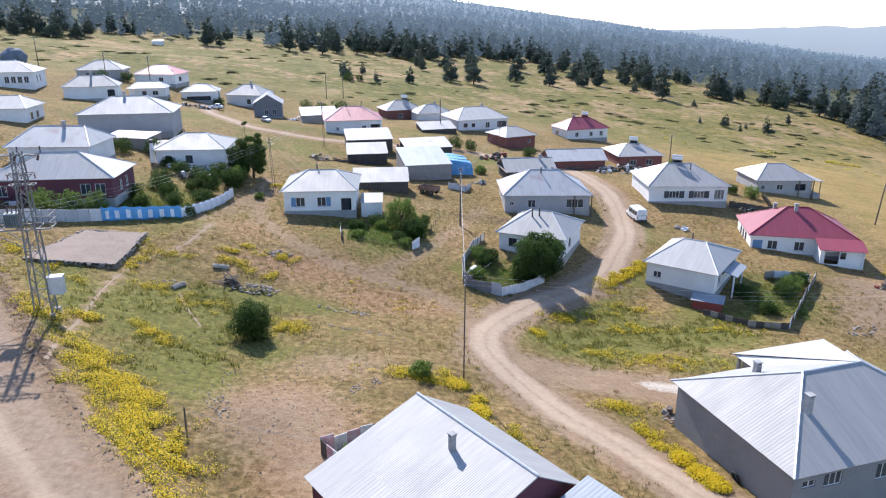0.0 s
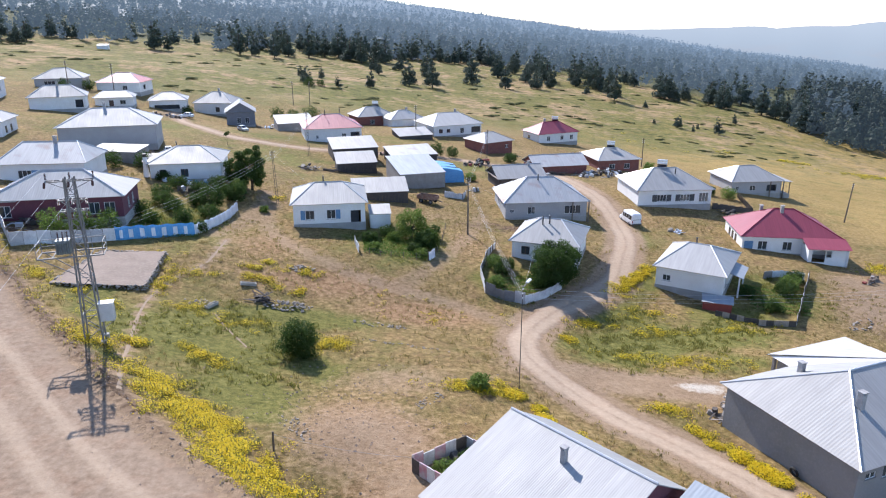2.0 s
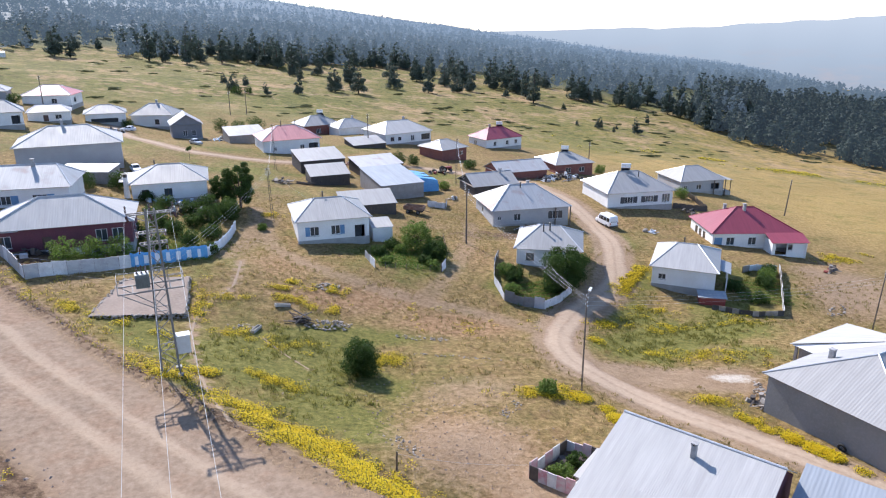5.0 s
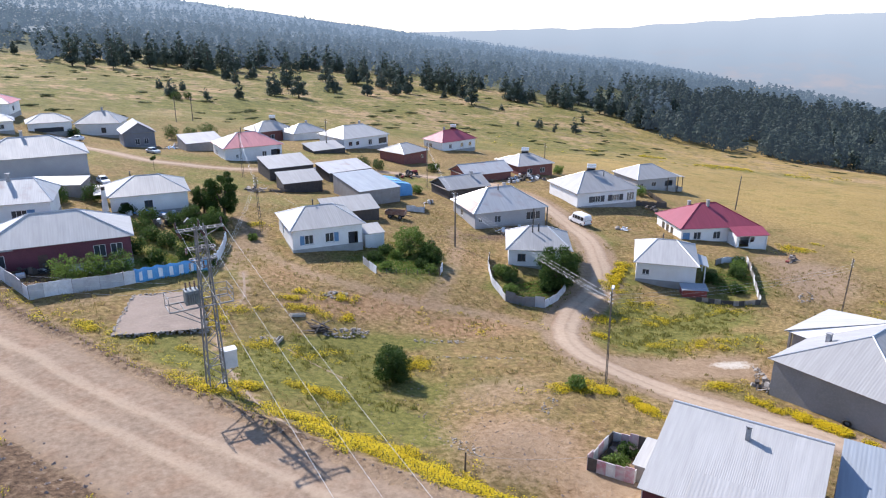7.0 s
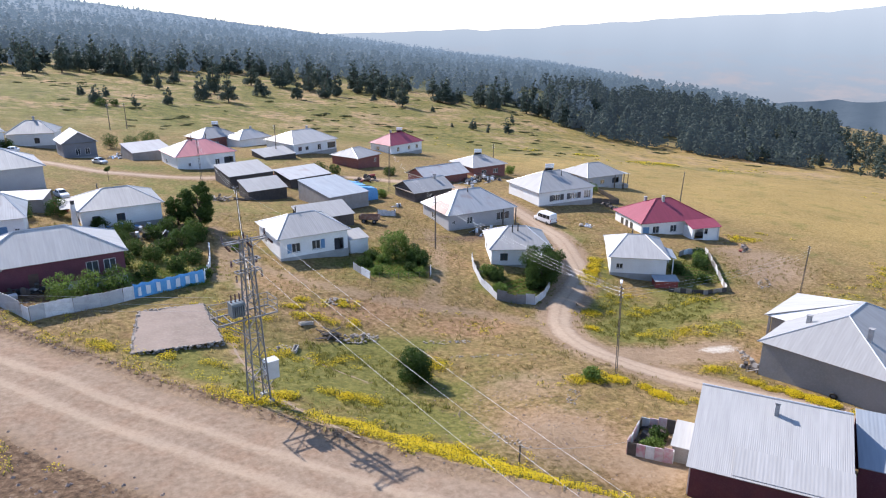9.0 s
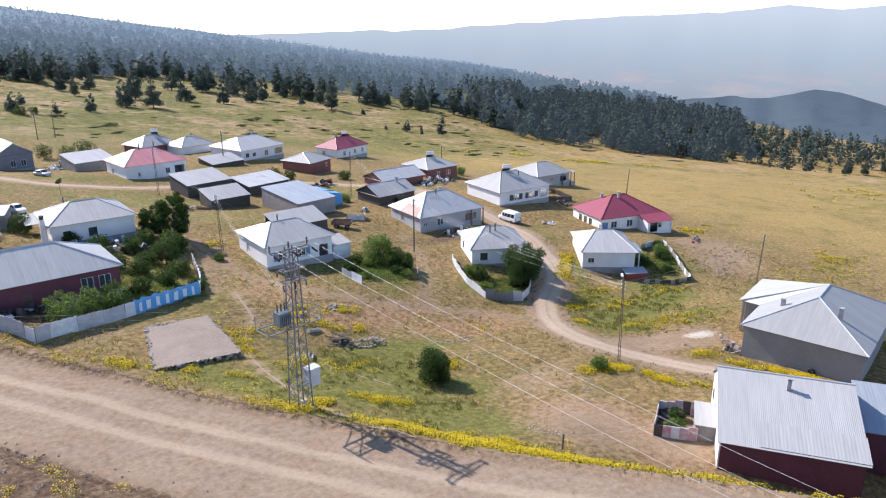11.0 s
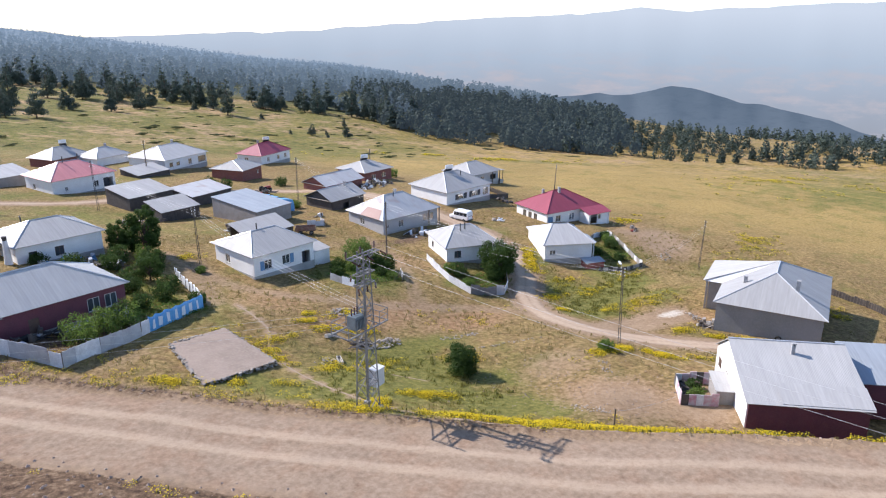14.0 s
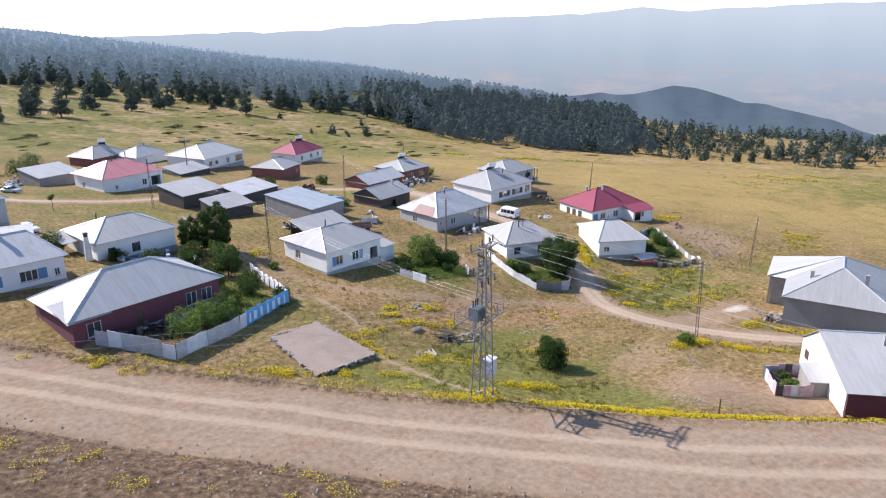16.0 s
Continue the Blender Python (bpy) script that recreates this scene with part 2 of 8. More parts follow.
def box(bm, x0, x1, y0, y1, z0, z1, m=None):
    vs = [bm.verts.new((x, y, z)) for z in (z0, z1) for y in (y0, y1) for x in (x0, x1)]
    for f in ((0, 2, 3, 1), (4, 5, 7, 6), (0, 1, 5, 4), (2, 6, 7, 3), (0, 4, 6, 2), (1, 3, 7, 5)):
        bm.faces.new([vs[i] for i in f])
    if m is not None:
        for v in vs:
            v.co = m @ v.co
    return vs


def rod(bm, p, q, r0, r1=None, n=8, caps=True):
    """A tapered round bar from p to q."""
    p, q = Vector(p), Vector(q)
    r1 = r0 if r1 is None else r1
    a = (q - p).normalized()
    side = a.orthogonal().normalized()
    up = a.cross(side)
    rings = []
    for c, r in ((p, r0), (q, r1)):
        rings.append([bm.verts.new(c + r * (side * math.cos(k * math.tau / n) + up * math.sin(k * math.tau / n))) for k in range(n)])
    for k in range(n):
        bm.faces.new((rings[0][k], rings[0][(k + 1) % n], rings[1][(k + 1) % n], rings[1][k]))
    if caps:
        bm.faces.new(rings[0][::-1])
        bm.faces.new(rings[1])


def beam(bm, p, q, w, h):
    """A square bar from p to q."""
    p, q = Vector(p), Vector(q)
    a = (q - p).normalized()
    side = Vector((0, 0, 1)).cross(a)
    side = side.normalized() if side.length > 1e-4 else Vector((1, 0, 0))
    up = a.cross(side)
    rings = [[bm.verts.new(c + side * sx * w / 2 + up * sy * h / 2) for sx, sy in ((-1, -1), (1, -1), (1, 1), (-1, 1))] for c in (p, q)]
    for k in range(4):
        bm.faces.new((rings[0][k], rings[0][(k + 1) % 4], rings[1][(k + 1) % 4], rings[1][k]))
    bm.faces.new(rings[0][::-1])
    bm.faces.new(rings[1])


# ---- the lie of the land ----
CUBIC = (-4.431, -0.729, -3.204, 1.47, -10.495, -1.257, 0.16, 0.395, -0.098, -0.174)
POWERS = [(i, j) for i in range(4) for j in range(4 - i)]
PADS = ((-19.8, 112.7, -3.2), (15.1, 102.2, -7.1), (18.4, 126.1, -6.6), (47.4, 138.6, -8.1), (76.5, 159.5, -11.7),
        (59.8, 114.4, -11.0), (36.2, 96, -9.8), (43.1, 222.3, -10), (47.2, 173.5, -9), (18.9, 195, -7.9), (8, 224.3, -6.4),
        (-24.7, 192.4, -3.6), (-14.3, 238.5, -6.4), (-46.3, 131.4, 0.2), (-91.7, 234.9, 5.4), (-62.5, 237.3, -1.6),
        (-52.6, 214.5, -2.3), (-11.6, 128, -4.2), (-17.3, 154.1, -4.2), (34, 122, -8.5), (-36.7, 98.4, -1.6),
        (-25, 107.2, -3.5), (-14, 107.4, -4.3), (-19.7, 97.1, -3.8), (11.7, 119.6, -6.8), (65.5, 103.3, -11.9))
# the hollow between the main road and the lane
HOLLOW = ((2.0, 60.2, -7.1), (-28.0, 83.2, -3.8), (-31.1, 76.9, -3.9), (-22.0, 89.4, -4.1), (21.4, 56.2, -9.5), (-9.2, 45.5, -5.1), (-19.5, 47.1, -3.7),
          (22.8, 63.6, -9.8), (-23.8, 79.4, -5.0), (-20.3, 66.6, -5.9), (-17.8, 61.1, -5.8), (-15.0, 72.0, -6.4), (10.3, 74.7, -9.2), (21.5, 75.3, -10.6),
          (2.8, 88.1, -7.9), (8.1, 86.1, -8.5), (11.5, 85.0, -9.2), (-6.9, 59.5, -5.5), (0.3, 97.6, -6.3), (-16.1, 86.7, -5.1), (-7.0, 79.7, -7.4),
          (25.2, 79.4, -10.6), (44.6, 81.4, -11.6), (29.0, 94.0, -10.0), (34.4, 88.8, -11.0), (53.0, 74.5, -12.6), (32.5, 53.3, -9.7), (1.0, 38.5, -5.2),
          (-37.4, 76.4, -2.4), (-30.5, 65.5, -3.4))


def cubic(x, y):
    u, v = x / 100, (y - 120) / 100
    return sum(c * u**i * v**j for c, (i, j) in zip(CUBIC, POWERS))


def along(points, step=1.0):
    """A smooth line through the points, as an array of places about a step apart."""
    p = np.array([points[0], *points, points[-1]], float)
    out = []
    for a, b, c, d in zip(p, p[1:], p[2:], p[3:]):
        n = max(2, int(np.linalg.norm(c - b) / step))
        t = np.linspace(0, 1, n, endpoint=False)[:, None]
        out.append(0.5 * (2 * b + (c - a) * t + (2 * a - 5 * b + 4 * c - d) * t**2 + (3 * b - a - 3 * c + d) * t**3))
    return np.vstack([*out, p[-1:]])


MAIN_EDGE = along(((-120, 190), (-96, 142), (-74, 107), (-61.3, 88), (-56, 80.6), (-50.7, 74), (-46, 67.6), (-41.5, 62.2), (-36.3, 55.8), (-32, 50.4), (-27.2, 44.5), (-22.8, 40), (-17.4, 34.6), (-10.4, 26), (0, 12), (22, -18), (48, -50)))
dirs = np.gradient(MAIN_EDGE, axis=0)
dirs /= np.linalg.norm(dirs, axis=1)[:, None]
MAIN_MID = MAIN_EDGE + np.stack([dirs[:, 1], -dirs[:, 0]], 1) * 6.8
VILLAGE_ROAD = along(((46, 14), (31, 31), (19.3, 45.6), (15, 51.7), (10.9, 56.6), (7.0, 63.6), (4.7, 69.5), (6.2, 76.5), (11, 83.5), (17.5, 89), (23, 94.6), (26.8, 102.5), (30.3, 111.5), (32.5, 125), (33, 138), (31, 152), (27, 166)))
UPPER_ROAD = along(((-75, 226), (-64, 196), (-50, 178.5), (-40, 174), (-25, 174), (-8, 178), (8, 176), (22, 166), (28, 160)))
TRACK = along(((-32, 124), (-30.4, 114.5), (-28.9, 106.2), (-23.2, 96.6), (-13.9, 88.6), (-2.5, 84.5), (3.7, 79), (6, 75)))
TRACK2 = along(((-36, 100), (-33, 108), (-30, 118)))
FOOTPATH = along(((-32.3, 51.5), (-34.5, 58), (-36, 64.6), (-37, 69.2), (-37.7, 75), (-37.4, 79.6), (-36.2, 84), (-34, 88), (-33.3, 97)))
BY_PATH = along(((-30.3, 75.2), (-28.3, 71.7), (-25.6, 68.0)))
SIDE_WAY = along(((6.6, 121), (4.6, 113), (1.2, 105), (-2.4, 98), (-8.5, 88)))
YARD_WAY = along(((7.5, 66), (14, 65), (22.5, 63.5)))


def near_line(x, y, line):
    """The distance of every place to a line of points."""
    if np.ndim(x) == 0:
        return np.sqrt(((line[::2] - (x, y)) ** 2).sum(1).min())
    d = np.full(np.shape(x), 1e9)
    for a in line[::2]:
        d = np.minimum(d, (x - a[0]) ** 2 + (y - a[1]) ** 2)
    return np.sqrt(d)


def smooth(a, b, v):
    t = np.clip((v - a) / (b - a), 0, 1)
    return t * t * (3 - 2 * t)


def road_level(x):
    """The main road's height along its length."""
    return np.interp(x, (-130, -100, -75, -60, -45, -40, 60), (12, 6.5, 2.2, 1.1, 0.1, -0.15, -0.3))


def rolling(x, y):
    """The long slope, bent to the floors of the houses."""
    r = np.hypot(x + 20, y)
    k = np.minimum(1, np.interp(np.degrees(np.arctan2(x + 20, y)), (12, 38), (335, 420)) / np.maximum(r, 1))
    z = cubic((x + 20) * k - 20, y * k)
    if np.ndim(x) == 0:
        w = np.exp(-((x - PAD_REST[:, 0]) ** 2 + (y - PAD_REST[:, 1]) ** 2) / 220)
        return z + w @ PAD_REST[:, 2] / (0.35 + w.sum())
    top, under = 0.0, 0.35
    for a, b, rest in PAD_REST:
        w = np.exp(-((x - a) ** 2 + (y - b) ** 2) / 220)
        top, under = top + w * rest, under + w
    return z + top / under


PAD_REST = np.array([(a, b, z - cubic(a, b)) for a, b, z in PADS])
KNOTS = np.array(PADS + HOLLOW)
gap_ = ((KNOTS[:, None, :2] - KNOTS[None, :, :2]) ** 2).sum(-1)
PULL = np.linalg.solve(np.exp(-gap_ / 160) + 0.03 * np.eye(len(KNOTS)), KNOTS[:, 2] - rolling(KNOTS[:, 0], KNOTS[:, 1]))


def land(x, y, fine=True):
    """The height of the ground."""
    x, y = np.asarray(x, float), np.asarray(y, float)
    r = np.hypot(x + 20, y)
    az = np.degrees(np.arctan2(x + 20, y))
    z = rolling(x, y)
    if x.ndim == 0:
        z = z + PULL @ np.exp(-((x - KNOTS[:, 0]) ** 2 + (y - KNOTS[:, 1]) ** 2) / 160)
    else:
        near_ = (x > -130) & (x < 120) & (y > 0) & (y < 290)
        for (a, b, _), pull in zip(KNOTS, PULL):
            z[near_] += pull * np.exp(-((x[near_] - a) ** 2 + (y[near_] - b) ** 2) / 160)
    rise = np.where(az < 34, 1.02 - 0.137 * (az - 3.3), -3.2 - 0.27 * (az - 34))
    crest = 21 + 1400 * np.tan(np.radians(np.clip(rise, -14, 7)))
    far = np.clip((r - np.interp(az, (26, 36, 44, 50, 60, 72), (450, 690, 690, 590, 520, 510))) / 950, 0, 1)
    z = z + (crest - z) * far * (0.45 + 0.55 * far) - 0.35 * np.clip(r - 1400, 0, 900)
    if fine:
        z = z + 0.10 * np.sin(x * 0.31 + 1.3 * np.sin(y * 0.17)) * np.sin(y * 0.27 + 0.8) + 0.04 * np.sin(x * 1.1 + y * 0.6) * np.sin(y * 1.3 - x * 0.4)
        z = z + 0.5 * smooth(90, 200, r) * np.sin(x * 0.05 + 2 * np.sin(y * 0.021)) * np.sin(y * 0.043 + 1)
    return z


def road_cut(x, y):
    """What the made-up bed of the main road and the rising bank on its far side add to the slope."""
    x, y = np.asarray(x, float), np.asarray(y, float)
    if x.ndim == 0 and y > 190:
        return 0.0
    d, e = near_line(x, y, MAIN_MID), near_line(x, y, MAIN_EDGE)
    village = e < d
    hold = np.where(village | (d < 6.8), 1 - smooth(6.4, 13.0, d), 1 - smooth(30, 90, d))
    shelf = road_level(x) + np.where(village, 0.0, 0.35 * smooth(6.8, 8.2, d) + 0.02 * np.clip(d - 8, 0, 60))
    lip = 0.22 * np.exp(-((d - 6.9) / 0.5) ** 2) * village
    return (shelf - land(x, y, False)) * hold * (1 - smooth(150, 190, y)) + lip


def ground_at(x, y):
    return float(land(x, y) + road_cut(np.asarray(x, float), np.asarray(y, float)))


# ---- ground ----
def lines_between(parts):
    out = []
    for a, b, step in parts:
        out += list(np.arange(a, b, step))
    return np.array(out + [parts[-1][1]])


def spread(start, stop, step, growth):
    out, v = [], start
    while abs(v) < abs(stop):
        out.append(v)
        v += step
        step *= growth
    return out


gx = np.array(spread(-110, -2600, -3, 1.12)[::-1][:-1] + list(np.arange(-110, 90, 0.8)) + list(np.arange(90, 400, 3.5)) + spread(400, 2900, 5, 1.12))
gy = np.array(spread(8, -700, -3, 1.25)[::-1][:-1] + list(np.arange(8, 135, 0.8)) + list(np.arange(135, 260, 1.6)) + list(np.arange(260, 520, 3.5)) + spread(520, 2900, 5, 1.1))
X, Y = np.meshgrid(gx, gy)
Z = land(X, Y)
near = (X > -180) & (X < 120) & (Y > -150) & (Y < 195)
Z[near] += road_cut(X[near], Y[near])
nx, ny = len(gx), len(gy)
idx = np.arange(nx * ny).reshape(ny, nx)
quads = np.stack([idx[:-1, :-1], idx[:-1, 1:], idx[1:, 1:], idx[1:, :-1]], -1).reshape(-1, 4)
me = bpy.data.meshes.new("ground")
me.from_pydata(np.stack([X, Y, Z], -1).reshape(-1, 3).tolist(), [], quads.tolist())
me.polygons.foreach_set("use_smooth", [True] * len(me.polygons))


def blob(x, y, cx, cy, rx, ry, turn=0.0):
    c, s = math.cos(radians(turn)), math.sin(radians(turn))
    u, v = (x - cx) * c + (y - cy) * s, -(x - cx) * s + (y - cy) * c
    return np.exp(-((u / rx) ** 2 + (v / ry) ** 2))


px, py = X.ravel(), Y.ravel()
green = 0.55 * smooth(235, 290, np.hypot(px + 20, py)) * (1 - smooth(26, 44, np.degrees(np.arctan2(px + 20, py))))
for cx, cy, rx, ry, turn, k in ((-23.5, 58.3, 7, 3.6, -45, 1.1), (-26, 64, 7, 4, -40, 1.0), (-20.6, 54, 4, 2.6, -45, 0.9), (-28, 72.6, 8, 5, 0, 0.95), (-22, 76.5, 9, 3, 0, 1.1),
                                (-35, 68.6, 6, 6, 0, 0.85), (-20, 65.6, 4, 3, 0, 0.9), (-42, 72.5, 7, 3.5, -45, 0.85), (19.6, 75.7, 9, 6, 20, 1.0), (31, 77, 8, 5, 0, 0.9), (30, 69.6, 7, 3, -10, 0.7),
                                (20.6, 85, 5, 4, 0, 0.9), (27, 95, 3, 6, -30, 0.7), (40, 85, 8, 4, 0, 0.6), (32, 112, 6, 9, 0, 0.45), (-9, 103, 7, 8, 0, 1.0),
                                (9, 92, 6, 5, 0, 0.8), (46, 90, 7, 6, 0, 0.8), (-44, 104, 10, 10, 0, 0.9), (-20, 140, 10, 8, 0, 0.35), (-35, 160, 15, 10, 0, 0.4),
                                (-40, 185, 14, 7, 0, 0.4), (-60, 330, 130, 70, 0, 0.85), (40, 300, 60, 40, -20, 0.6), (120, 330, 50, 60, 0, 0.55), (60, 380, 120, 60, 0, 0.6),
                                (95, 265, 45, 16, -25, 0.55), (210, 80, 60, 40, 0, 0.5), (180, 215, 40, 12, -30, 0.5), (-70, 180, 25, 20, 0, 0.45), (60, 250, 25, 10, -20, 0.5),
                                (-27, 67, 14, 12, -30, 0.72), (290, 120, 60, 50, 0, 0.5), (55, 70, 10, 6, 0, 0.5), (15, 165, 14, 10, 0, 0.5), (-10, 200, 12, 8, 0, 0.4)):
    green = np.maximum(green, k * blob(px, py, cx, cy, rx, ry, turn))
dirt = np.zeros_like(px)
close = (px > -130) & (px < 90) & (py > -40) & (py < 240)
for line, half, soft, k in ((MAIN_MID, 6.8, 2.6, 1.0), (VILLAGE_ROAD, 2.0, 3.0, 1.0), (UPPER_ROAD, 1.5, 2.5, 0.9), (TRACK, 0.8, 2.4, 0.6), (TRACK2, 1.2, 3, 0.6), (FOOTPATH, 0.35, 0.9, 0.9), (BY_PATH, 0.25, 0.8, 0.6), (SIDE_WAY, 0.8, 2.2, 0.55), (YARD_WAY, 2.2, 3, 0.8)):
    d = np.full_like(px, 99.0)
    d[close] = near_line(px[close], py[close], line)
    dirt = np.maximum(dirt, k * (1 - smooth(half, half + soft, d)))
for cx, cy, rx, ry, turn, k in ((-13, 50, 8, 7, -45, 0.8), (-10, 61, 8, 5, 0, 0.6), (-7, 44, 7, 5, 0, 0.9), (62, 88, 12, 8, 40, 0.95), (22.5, 63.5, 5, 4, 0, 0.95), (5, 67, 5, 5, 0, 0.8), (-52, 86, 6, 2.5, 25, 0.5), (-88, 62, 12, 30, -40, 0.6),
                                (33, 128, 4, 8, 0, 0.6), (-2, 118, 5, 8, 0, 0.35), (-30, 100, 6, 6, 0, 0.35), (-23, 87, 9, 4, 0, 0.25), (20, 172, 8, 6, 0, 0.4), (62, 96, 6, 5, 0, 0.8), (-72, 210, 6, 14, 0, 0.6)):
    dirt = np.maximum(dirt, k * blob(px, py, cx, cy, rx, ry, turn))
gold = smooth(70, 130, px + 0.15 * py) * (1 - smooth(330, 460, py))
rad_ = np.hypot(px + 20, py)
az_ = np.degrees(np.arctan2(px + 20, py))
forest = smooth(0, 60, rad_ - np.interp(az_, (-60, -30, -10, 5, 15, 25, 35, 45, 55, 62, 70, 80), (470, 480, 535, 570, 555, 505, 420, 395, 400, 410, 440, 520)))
bank = np.zeros_like(px)
side = np.full_like(px, 99.0)
side[close] = near_line(px[close], py[close], MAIN_MID)
beyond = np.zeros_like(px)
beyond[close] = near_line(px[close], py[close], MAIN_EDGE)
bank = smooth(5.2, 7.4, side) * (1 - smooth(13.0, 19.0, side)) * (beyond > side + 3)
# yard of the maroon house: dark soil painted in for the house's shadow
bank = np.maximum(bank, 0.95 * blob(px, py, -56.5, 94.0, 6.5, 3.5, 20))
bank = np.maximum(bank, 0.8 * np.exp(-(((side - 7.0) / 0.7) ** 2)) * (beyond < side) * smooth(-20, -34, px))
# darker strip of ground in front of the grey plastered house
bank = np.maximum(bank, 0.6 * blob(px, py, 12.5, 115.0, 10, 3))
orange = np.zeros_like(px)
for cx, cy, rx, ry, turn, k in ((-13, 51, 8, 6, -45, 1.0), (-9, 43, 6, 5, 0, 1.0), (-18, 86.5, 14, 5, 0, 1.0), (-6, 80.5, 10, 4.5, 0, 1.1), (-28, 97, 8, 8, 0, 0.7), (2, 104, 5, 9, 0, 0.6), (12, 64, 9, 4, 0, 0.6), (61, 88, 11, 7, 40, 0.9), (-75, 82, 8, 4, -50, 0.5), (25, 60, 5, 4, 0, 0.7), (68, 100, 9, 6, 0, 0.7), (38, 125, 4, 12, 0, 0.5)):
    orange = np.maximum(orange, k * blob(px, py, cx, cy, rx, ry, turn))
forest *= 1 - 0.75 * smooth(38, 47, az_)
at = me.attributes.new("soil", "FLOAT_COLOR", "POINT")
at.data.foreach_set("color", np.stack([bank, orange, smooth(230, 330, rad_), blob(px, py, 22.8, 63.8, 3.4, 1.6, -12)], -1).astype(np.float32).ravel())
at = me.attributes.new("cover", "FLOAT_COLOR", "POINT")
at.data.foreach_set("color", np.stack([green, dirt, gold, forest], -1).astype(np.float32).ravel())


def ground_material():
    """Dry grass, green grass, golden meadow and bare earth, mixed by the cover and broken up by noise."""
    m = bpy.data.materials.new("ground_cover")
    m.use_nodes = True
    n, l = m.node_tree.nodes, m.node_tree.links
    b = n["Principled BSDF"]
    b.inputs["Roughness"].default_value, b.inputs["Specular IOR Level"].default_value = 0.95, 0.1
    geo, attr, sep = n.new("ShaderNodeNewGeometry"), n.new("ShaderNodeAttribute"), n.new("ShaderNodeSeparateColor")
    attr.attribute_name = "cover"
    l.new(attr.outputs["Color"], sep.inputs[0])
    soil, sep2 = n.new("ShaderNodeAttribute"), n.new("ShaderNodeSeparateColor")
    soil.attribute_name = "soil"
    l.new(soil.outputs["Color"], sep2.inputs[0])

    def tex(scale, detail=6, rough=0.6):
        t = n.new("ShaderNodeTexNoise")
        t.inputs["Scale"].default_value, t.inputs["Detail"].default_value, t.inputs["Roughness"].default_value = scale, detail, rough
        l.new(geo.outputs["Position"], t.inputs["Vector"])
        return t.outputs["Fac"]

    def ramp(fac, *stops):
        r = n.new("ShaderNodeValToRGB")
        e = r.color_ramp.elements
        while len(e) < len(stops):
            e.new(0.5)
        for q, (p, c) in zip(e, stops):
            q.position, q.color = p, (*c, 1)
        l.new(fac, r.inputs["Fac"])
        return r.outputs["Color"]

    def mixed(fac, a, c):
        x = n.new("ShaderNodeMix")
        x.data_type = "RGBA"
        l.new(fac, x.inputs["Factor"])
        l.new(a, x.inputs["A"])
        l.new(c, x.inputs["B"])
        return x.outputs["Result"]

    def sharpen(value, noise_out, amount, low, high):
        a = n.new("ShaderNodeMath")
        a.operation = "MULTIPLY_ADD"
        l.new(noise_out, a.inputs[0])
        a.inputs[1].default_value = amount
        l.new(value, a.inputs[2])
        r = n.new("ShaderNodeMapRange")
        r.inputs["From Min"].default_value, r.inputs["From Max"].default_value = low, high
        l.new(a.outputs[0], r.inputs["Value"])
        return r.outputs["Result"]

    broad, mid, clump, fine, tiny = tex(0.035), tex(0.16, 9, 0.68), tex(0.55, 7, 0.68), tex(1.6, 8, 0.72), tex(7, 5, 0.72)
    dry = ramp(fine, (0.32, (0.085, 0.07, 0.03)), (0.5, (0.22, 0.162, 0.074)), (0.7, (0.40, 0.30, 0.155)))
    brown = ramp(fine, (0.32, (0.075, 0.05, 0.028)), (0.52, (0.195, 0.125, 0.07)), (0.72, (0.33, 0.225, 0.135)))
    lush = ramp(fine, (0.3, (0.062, 0.068, 0.022)), (0.52, (0.152, 0.15, 0.045)), (0.75, (0.275, 0.245, 0.10)))
    golden = ramp(fine, (0.3, (0.19, 0.135, 0.05)), (0.52, (0.30, 0.22, 0.09)), (0.75, (0.41, 0.31, 0.15)))
    heath = ramp(fine, (0.3, (0.20, 0.14, 0.085)), (0.55, (0.31, 0.225, 0.14)), (0.75, (0.38, 0.29, 0.19)))
    earth = ramp(mid, (0.3, (0.22, 0.15, 0.10)), (0.55, (0.32, 0.23, 0.16)), (0.75, (0.42, 0.32, 0.24)))
    earth2 = mixed(tiny, earth, ramp(fine, (0.3, (0.16, 0.115, 0.08)), (0.7, (0.36, 0.28, 0.21))))
    rust_earth = ramp(fine, (0.3, (0.15, 0.085, 0.047)), (0.52, (0.30, 0.195, 0.115)), (0.72, (0.43, 0.315, 0.215)))
    clods = ramp(fine, (0.34, (0.045, 0.03, 0.022)), (0.52, (0.145, 0.098, 0.068)), (0.72, (0.30, 0.225, 0.165)))
    c = mixed(sharpen(clump, mid, 0.8, 0.82, 1.12), dry, brown)
    c = mixed(sharpen(sep.outputs[2], clump, 0.9, 0.6, 1.5), c, golden)
    pale = n.new("ShaderNodeMath")
    pale.operation = "MULTIPLY"
    l.new(sharpen(broad, mid, 1.3, 1.12, 1.32), pale.inputs[0])
    l.new(sep2.outputs[2], pale.inputs[1])
    c = mixed(sharpen(sep.outputs[0], mid, 2.2, 1.15, 1.65), c, lush)
    c = mixed(pale.outputs[0], c, heath)
    c = mixed(sharpen(sep2.outputs[1], fine, 0.9, 0.75, 1.3), c, rust_earth)
    c = mixed(sharpen(sep.outputs[1], fine, 0.9, 0.72, 1.2), c, earth2)
    c = mixed(sharpen(sep2.outputs[0], clump, 1.0, 0.65, 1.1), c, clods)
    gravel = ramp(tiny, (0.3, (0.40, 0.36, 0.33)), (0.7, (0.58, 0.55, 0.52)))
